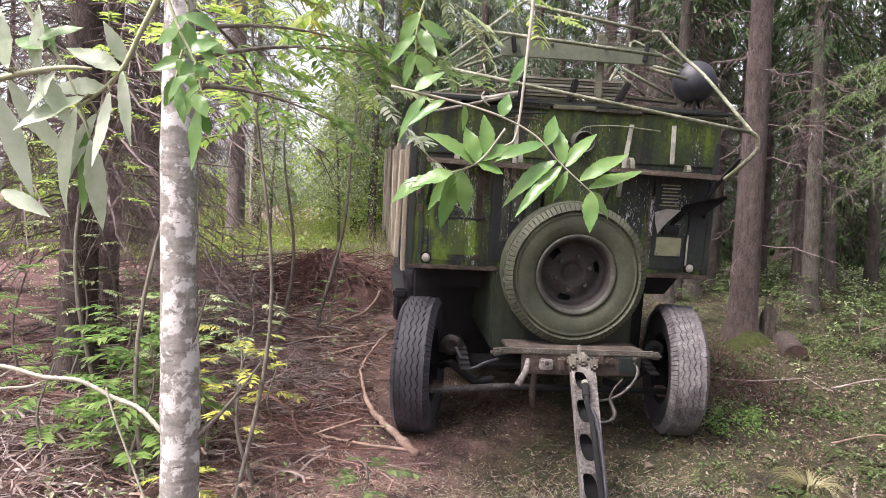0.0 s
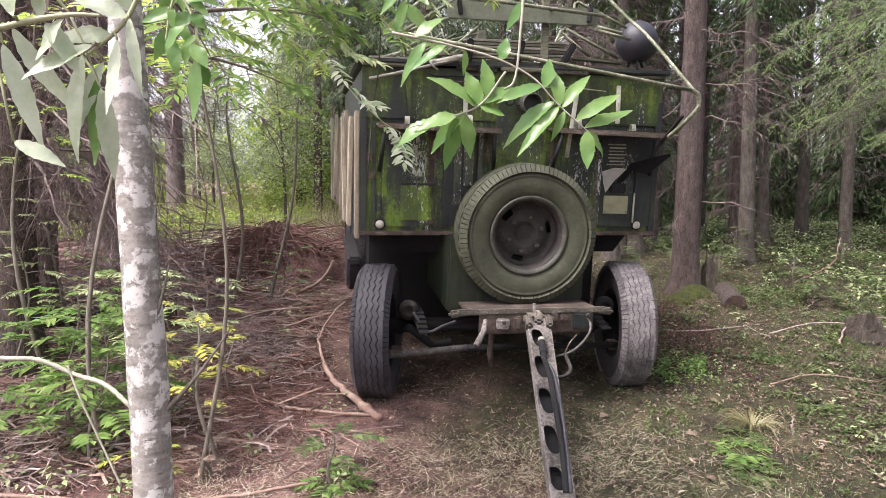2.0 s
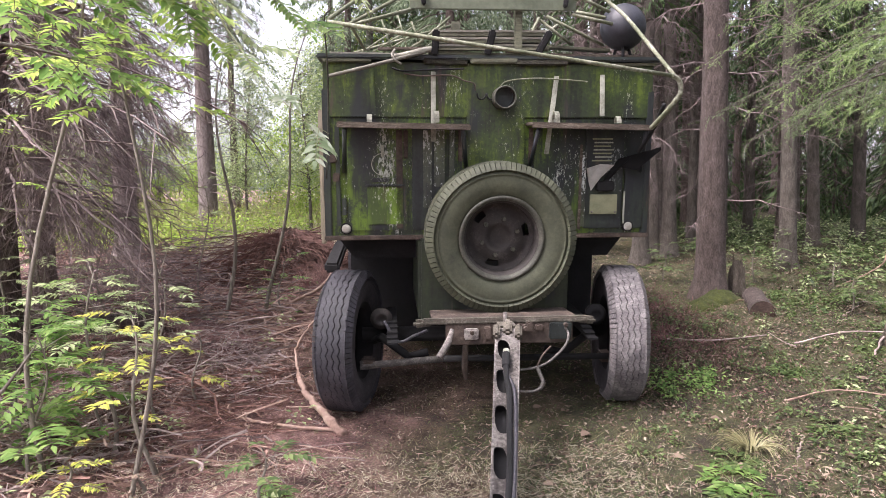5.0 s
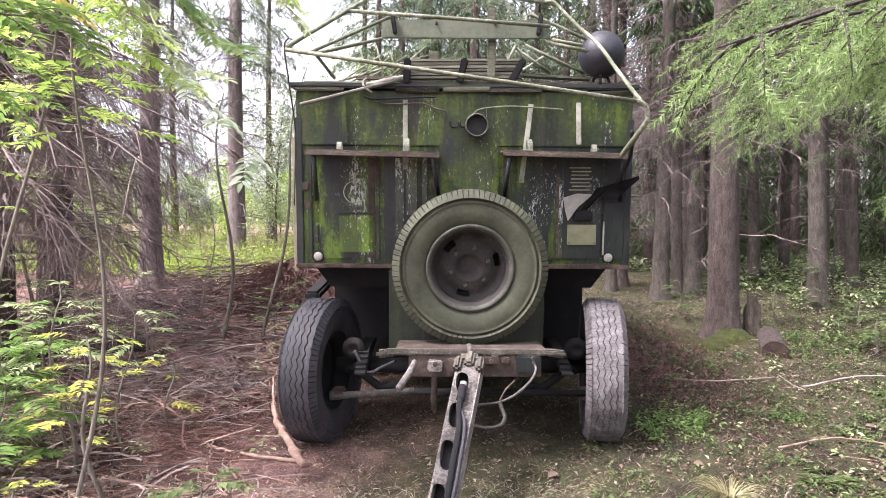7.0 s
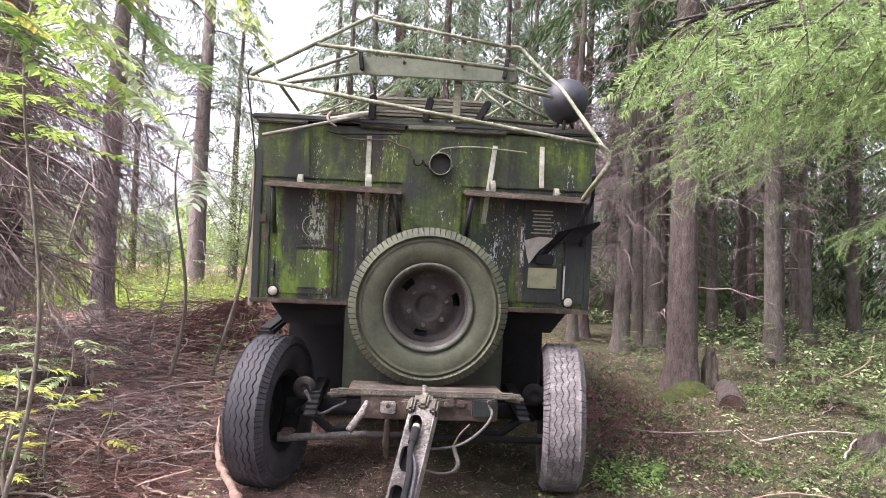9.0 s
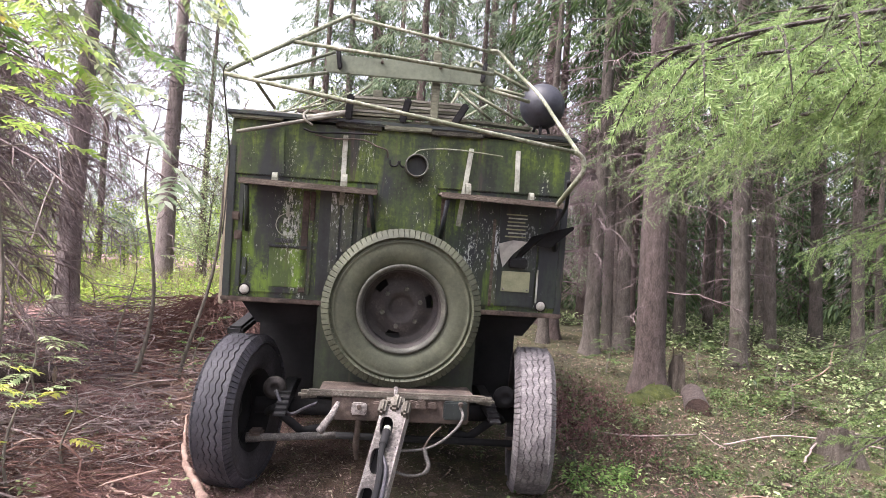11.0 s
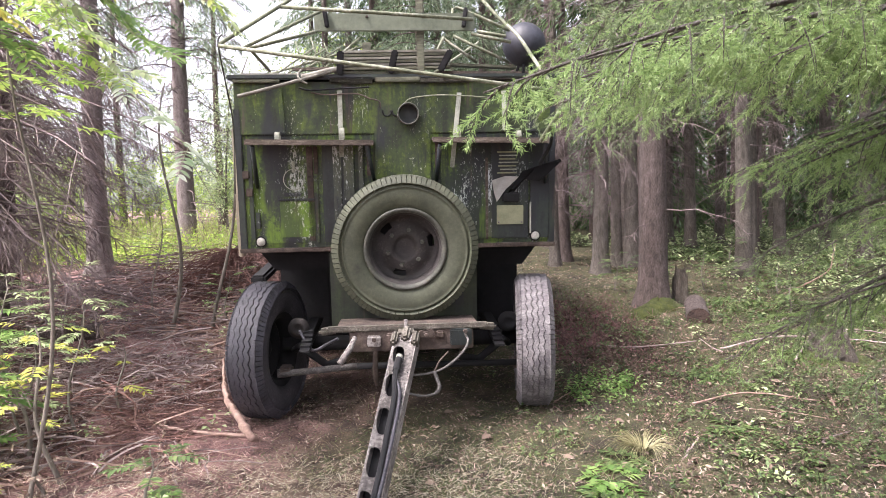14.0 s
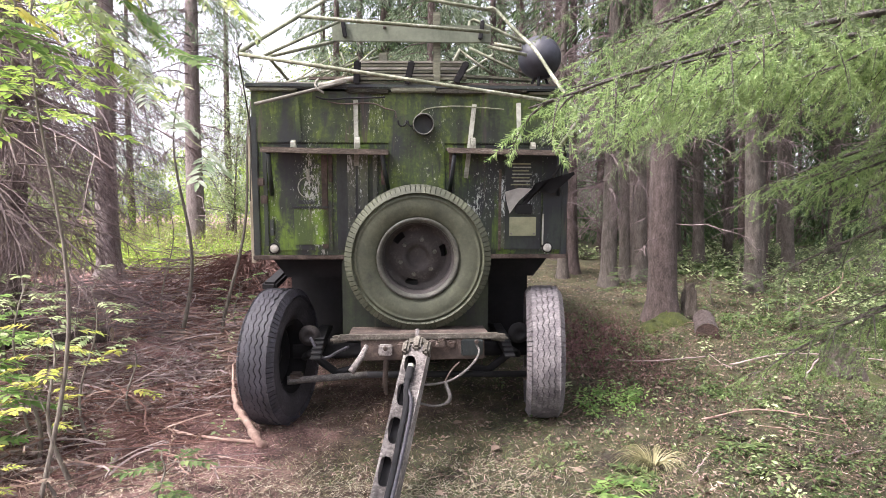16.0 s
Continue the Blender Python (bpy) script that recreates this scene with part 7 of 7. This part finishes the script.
hanging_boughs(3.21, 5.2, [(pyr.uniform(1.5, 4.0), pyr.uniform(150, 300), pyr.uniform(0.5, 1.3)) for k in range(16)], "bare reddish dead twigs on a spruce behind the trailer")
hanging_boughs(2.65, 5.9, [(pyr.uniform(1.2, 4.0), pyr.uniform(180, 330), pyr.uniform(0.5, 1.3)) for k in range(16)], "bare reddish dead twigs on a spruce behind the trailer")

# needle straw, fallen leaves
x, y = scatter(110000, -5.0, 5, -3.2, 5.0, lambda x, y: 0.15 + 0.85 * (x < -0.95) * (0.4 + 0.6 * patchy(x, y, 3.0, 0.3)))
n = len(x)
pos = np.stack([x, y, ground_z(x, y) + 0.004 + 0.022 * rnd.random(n) ** 2], 1)
stuff("needle_straw", *leaf_cards(pos, rand_dirs(n, 0.18), np.array([0, 0, 1.0]) + 0.3 * rnd.normal(size=(n, 3)), rnd.uniform(0.015, 0.1, n), rnd.uniform(0.002, 0.005, n), 0.1), STRAW, "fallen brown needles and straw", "litter")
x, y = scatter(52000, -6, 9, -3.6, 8, lambda x, y: 0.3 + 0.7 * patchy(x, y, 1.7, 1.0))
n = len(x)
pos = np.stack([x, y, ground_z(x, y) + 0.006 + 0.015 * rnd.random(n)], 1)
stuff("fallen_leaves", *leaf_cards(pos, rand_dirs(n, 0.25), np.array([0, 0, 1.0]) + 0.35 * rnd.normal(size=(n, 3)), 0.012 + 0.045 * rnd.random(n) ** 2, 0.008 + 0.022 * rnd.random(n) ** 2, 0.3), LITTER, "fallen brown and yellow leaves", "litter")
x, y = scatter(36000, -1.2, 4.6, -3.4, 2.2, lambda x, y: (0.2 + 0.8 * patchy(x, y, 2.6, 2.4)) * clear_wheels(x, y))
n = len(x)
pos = np.stack([x, y, ground_z(x, y) + 0.004 + 0.03 * rnd.random(n) ** 2], 1)
stuff("leaf_litter", *leaf_cards(pos, rand_dirs(n, 0.4), np.array([0, 0, 1.0]) + 0.6 * rnd.normal(size=(n, 3)), 0.012 + 0.05 * rnd.random(n) ** 2.5, 0.006 + 0.02 * rnd.random(n) ** 2, 0.35), LITTER, "curled brown leaf litter on the mossy floor", "litter")
x, y = scatter(26000, -8, 8, -11, -3.2)
n = len(x)
pos = np.stack([x, y, ground_z(x, y) + 0.004 + 0.015 * rnd.random(n)], 1)
stuff("path_litter", *leaf_cards(pos, rand_dirs(n, 0.3), np.array([0, 0, 1.0]) + 0.4 * rnd.normal(size=(n, 3)), rnd.uniform(0.03, 0.13, n), rnd.uniform(0.005, 0.022, n), 0.2), STRAW, "brown needles and straw on the forest floor", "litter")
x, y = scatter(9000, 1.1, 7.5, -3.4, 6.0, lambda x, y: 0.25 + 0.75 * patchy(x, y, 2.1, 0.7))
n = len(x)
pos = np.stack([x, y, ground_z(x, y) + 0.008 + 0.035 * rnd.random(n) ** 2], 1)
stuff("broad_leaf_litter", *leaf_cards(pos, rand_dirs(n, 0.5), np.array([0, 0, 1.0]) + 0.55 * rnd.normal(size=(n, 3)), rnd.uniform(0.018, 0.052, n), rnd.uniform(0.012, 0.03, n), 0.45), LITTER, "broad curled fallen leaves on the mossy floor", "litter")
# a bed of reddish needles behind the tyre
x, y = rnd.normal(1.9, 0.42, 14000), rnd.normal(1.7, 0.8, 14000)
n = len(x)
pos = np.stack([x, y, ground_z(x, y) + 0.004 + 0.1 * rnd.random(n) * np.exp(-((x - 1.65) ** 2 / 0.1 + (y - 1.3) ** 2 / 0.12))], 1)
stuff("red_needles", *leaf_cards(pos, rand_dirs(n, 0.5), np.array([0, 0, 1.0]) + 0.5 * rnd.normal(size=(n, 3)), rnd.uniform(0.03, 0.14, n), rnd.uniform(0.004, 0.009, n), 0.1), RED_NEEDLE, "heap of reddish dead needles", "litter")
# short grass and moss blades
x, y = scatter(120000, -3, 6.5, -3.5, 4, lambda x, y: np.clip((x + 1.6) / 2.4, 0.06, 1) * clear_wheels(x, y) * (0.25 + 0.75 * patchy(x, y, 1.5, 2.0)))
n = len(x)
pos = np.stack([x, y, ground_z(x, y) - 0.003], 1)
stuff("short_grass", *leaf_cards(pos, rand_dirs(n, 0.5) * 0.9 + np.array([0, 0, 0.75]), rand_dirs(n), rnd.uniform(0.02, 0.08, n), 0.0032, 0.1), HERB, "short green grass and moss blades", "grass")
x, y = scatter(46000, -3, 6, -3.6, 3, lambda x, y: np.clip((x + 2.6) / 1.6, 0.08, 1) * np.clip((3.0 - x) / 2.0, 0.22, 1) * (0.12 + 0.88 * patchy(x, y, 1.7, 0.4)) * np.where(y < -0.5, 1.0, 0.4))
n = len(x)
pos = np.stack([x, y, ground_z(x, y) - 0.003], 1)
stuff("dry_grass", *leaf_cards(pos, rand_dirs(n, 0.3) + np.array([0, 0, 0.35]), rand_dirs(n), rnd.uniform(0.04, 0.12, n), 0.0022, 0.1), DRYGRASS, "dry pale grass blades lying flat", "grass")

x, y = scatter(40000, -2.2, 1.3, -3.3, -0.6, lambda x, y: np.clip((-0.6 - y) / 0.7, 0, 1) * np.clip((1.3 - x) / 0.6, 0, 1) * (0.25 + 0.75 * patchy(x, y, 3.1, 1.9)))
n = len(x)
pos = np.stack([x, y, ground_z(x, y) - 0.002 + 0.01 * rnd.random(n)], 1)
stuff("bleached_grass", *leaf_cards(pos, rand_dirs(n, 0.3) + np.array([0, 0, 0.3]), rand_dirs(n), rnd.uniform(0.03, 0.1, n), 0.0021, 0.1), BLEACHED, "bleached short grass before the trailer", "grass")


def herb_clumps(n, x0, x1, y0, y1, keep, height, leaf, per, mat, name, label):
    x, y = scatter(n, x0, x1, y0, y1, keep)
    n = len(x)
    h = height * rnd.uniform(0.4, 1.2, n)
    idx = np.repeat(np.arange(n), per)
    m = len(idx)
    r = 0.55 * h[idx] * np.sqrt(rnd.random(m))
    a = rnd.uniform(0, 2 * np.pi, m)
    px, py = x[idx] + r * np.cos(a), y[idx] + r * np.sin(a)
    pos = np.stack([px, py, ground_z(px, py) + h[idx] * rnd.uniform(0.15, 1.0, m)], 1)
    out = np.stack([np.cos(a), np.sin(a), rnd.uniform(-0.4, 0.3, m)], 1) + 0.3 * rnd.normal(size=(m, 3))
    stuff(name, *leaf_cards(pos, out, np.array([0, 0, 1.0]) + 0.35 * rnd.normal(size=(m, 3)), leaf * rnd.uniform(0.6, 1.4, m), leaf * 0.55 * rnd.uniform(0.7, 1.2, m), 0.2), mat, label, "plants")


herb_clumps(3300, 0.7, 6, -3.2, 2.6, lambda x, y: np.clip((x - 0.7) / 1.8, 0.12, 1) * (0.06 + 0.9 * patchy(x, y, 2.3, 0.2) ** 2), 0.09, 0.034, 18, HERB, "low_herbs", "low green herbs on mossy floor")
herb_clumps(3000, 3.0, 16, 1.6, 14, lambda x, y: np.clip((x - 2.8) / 3.0, 0.0, 1) * (0.1 + 0.8 * patchy(x, y, 1.4, 1.5)), 0.17, 0.065, 22, HERB, "undergrowth", "leafy green undergrowth between the spruces")
herb_clumps(650, 3.6, 12, 1.8, 11, lambda x, y: np.clip((x - 3.4) / 2.0, 0, 1) * patchy(x, y, 1.6, 0.5), 0.3, 0.07, 24, LEAF_MIXED, "tall_undergrowth", "pale leafy undergrowth between the spruces")
herb_clumps(150, 1.2, 5.0, -3.2, 1.6, lambda x, y: 0.1 + 0.8 * patchy(x, y, 2.9, 1.1) ** 2, 0.09, 0.046, 11, LEAF_MIXED, "pale_herbs", "pale broad-leaved herbs on mossy floor")
herb_clumps(70, 1.3, 2.1, -0.1, 0.5, lambda x, y: np.exp(-((x - 1.62) ** 2 / 0.08 + (y - 0.2) ** 2 / 0.06)), 0.12, 0.036, 24, LEAF, "wheel_herbs", "dense dark green herbs beside the tyre")
herb_clumps(850, -9, -1.3, -3, 9, lambda x, y: 0.1 + 0.5 * patchy(x, y, 1.4, 0.9), 0.14, 0.05, 16, LEAF_MIXED, "sparse_herbs", "sparse seedlings on brown needles")
herb_clumps(5200, -16, -1.6, 6.6, 20, lambda x, y: 0.3 + 0.7 * patchy(x, y, 0.9, 2.2), 0.5, 0.09, 16, BUSH, "clearing_herbs", "tall sunlit yellow-green growth in the clearing")
x, y = scatter(16000, -14, -0.8, 7.5, 22)
n = len(x)
pos = np.stack([x, y, ground_z(x, y)], 1)
stuff("clearing_grass", *leaf_cards(pos, rand_dirs(n, 0.2) * 0.5 + np.array([0, 0, 1.0]), rand_dirs(n), rnd.uniform(0.3, 0.9, n), 0.012, 0.1), DRYGRASS, "tall dry pale grass in the clearing", "grass")

x, y = scatter(7000, -3.6, -1.35, 5.4, 10.5)
n = len(x)
pos = np.stack([x, y, ground_z(x, y)], 1)
stuff("edge_grass", *leaf_cards(pos, rand_dirs(n, 0.2) * 0.6 + np.array([0, 0, 1.0]), rand_dirs(n), rnd.uniform(0.15, 0.5, n), 0.008, 0.1), BLEACHED, "dry bleached grass at the clearing's edge", "grass")


def tuft(x, y, n, length, mat, label):
    a = rnd.uniform(0, 2 * np.pi, n)
    o = np.stack([x + 0.03 * np.cos(a), y + 0.03 * np.sin(a), np.full(n, float(ground_z(x, y)) + 0.01)], 1)
    out = np.stack([np.cos(a), np.sin(a), np.zeros(n)], 1)
    paths = []
    t = np.linspace(0, 1, 5)
    for i in range(n):
        ln = length * rnd.uniform(0.6, 1.2)
        paths.append((o[i] + out[i] * (ln * 0.6 * t)[:, None] + np.array([0, 0, 1]) * (ln * (0.8 * t - 0.75 * t * t))[:, None], 0.0028 * (1.1 - t)))
    ob = put("grass_tuft", raw_mesh("grass_tuft", *sweep(paths, 3), mat))
    tagged(ob, label, "grass", "grass tufts")


tuft(1.55, -0.89, 130, 0.36, DRYGRASS, "bleached drooping grass tuft")
tuft(1.95, -2.0, 50, 0.2, DRYGRASS, "pale drooping grass tuft")
tuft(2.35, -1.5, 50, 0.2, HERB, "green drooping grass tuft")


def fern(x, y, n, length, label, mat=HERB):
    th = thing("fern", label, "fern", (x, y, float(ground_z(x, y))), group="small ferns")
    chunks, paths = [], []
    for k in range(n):
        a = 2 * math.pi * k / n + pyr.uniform(-0.3, 0.3)
        ch, st = rowan_leaf(np.array([0, 0, 0.01]), np.array([math.cos(a), math.sin(a), 0.5]), (0, 0, 1), length * pyr.uniform(0.7, 1.1), 9, length * 0.24, sag=0.55)
        chunks += ch
        paths.append(st)
    tagged(put("stalk", raw_mesh("stalk", *sweep(paths, 4), HERB), th), kind="stuff")
    put("fronds", raw_mesh("fronds", *join_arrays(chunks), mat), th)


fern(1.2, -1.3, 7, 0.3, "small bright green fern in mossy grass", LEAF)
fern(1.35, -1.05, 6, 0.25, "small bright green fern in mossy grass", HERB)
fern(1.05, -1.6, 6, 0.24, "small bright green fern in mossy grass", HERB)
fern(2.3, -0.6, 6, 0.24, "small green fern on the forest floor", HERB)
fern(-1.4, -1.4, 6, 0.26, "small green fern on dry grass", LEAF)
fern(2.6, 0.4, 6, 0.22, "small green fern on the forest floor", HERB)
for x, y, ln in ((0.59, -0.55, 0.06), (0.3, -0.15, 0.05), (1.0, -0.95, 0.05), (-0.5, -0.6, 0.04), (0.75, -1.6, 0.05), (1.6, -0.4, 0.05), (-1.6, -0.8, 0.05), (2.1, -1.1, 0.05), (2.6, -0.7, 0.05), (1.9, 0.4, 0.04), (2.5, 0.9, 0.05), (1.2, -0.2, 0.04), (3.1, 0.1, 0.05), (2.9, -1.2, 0.05), (-0.9, -1.1, 0.04), (0.1, -1.3, 0.04), (-2.0, -0.6, 0.04), (1.8, -1.7, 0.05)):
    v, f = leaflet(np.array([x, y, float(ground_z(x, y)) + 0.02]), np.array([pyr.uniform(-1, 1), pyr.uniform(-1, 1), 0.1]), np.array([0, -0.3, 1.0]), ln * 1.5, ln, 0.2, True)
    tagged(put("fallen_leaf", raw_mesh("fallen_leaf", v, f, LITTER)), "curled pale brown leaf on the ground", "leaf", "fallen leaves")
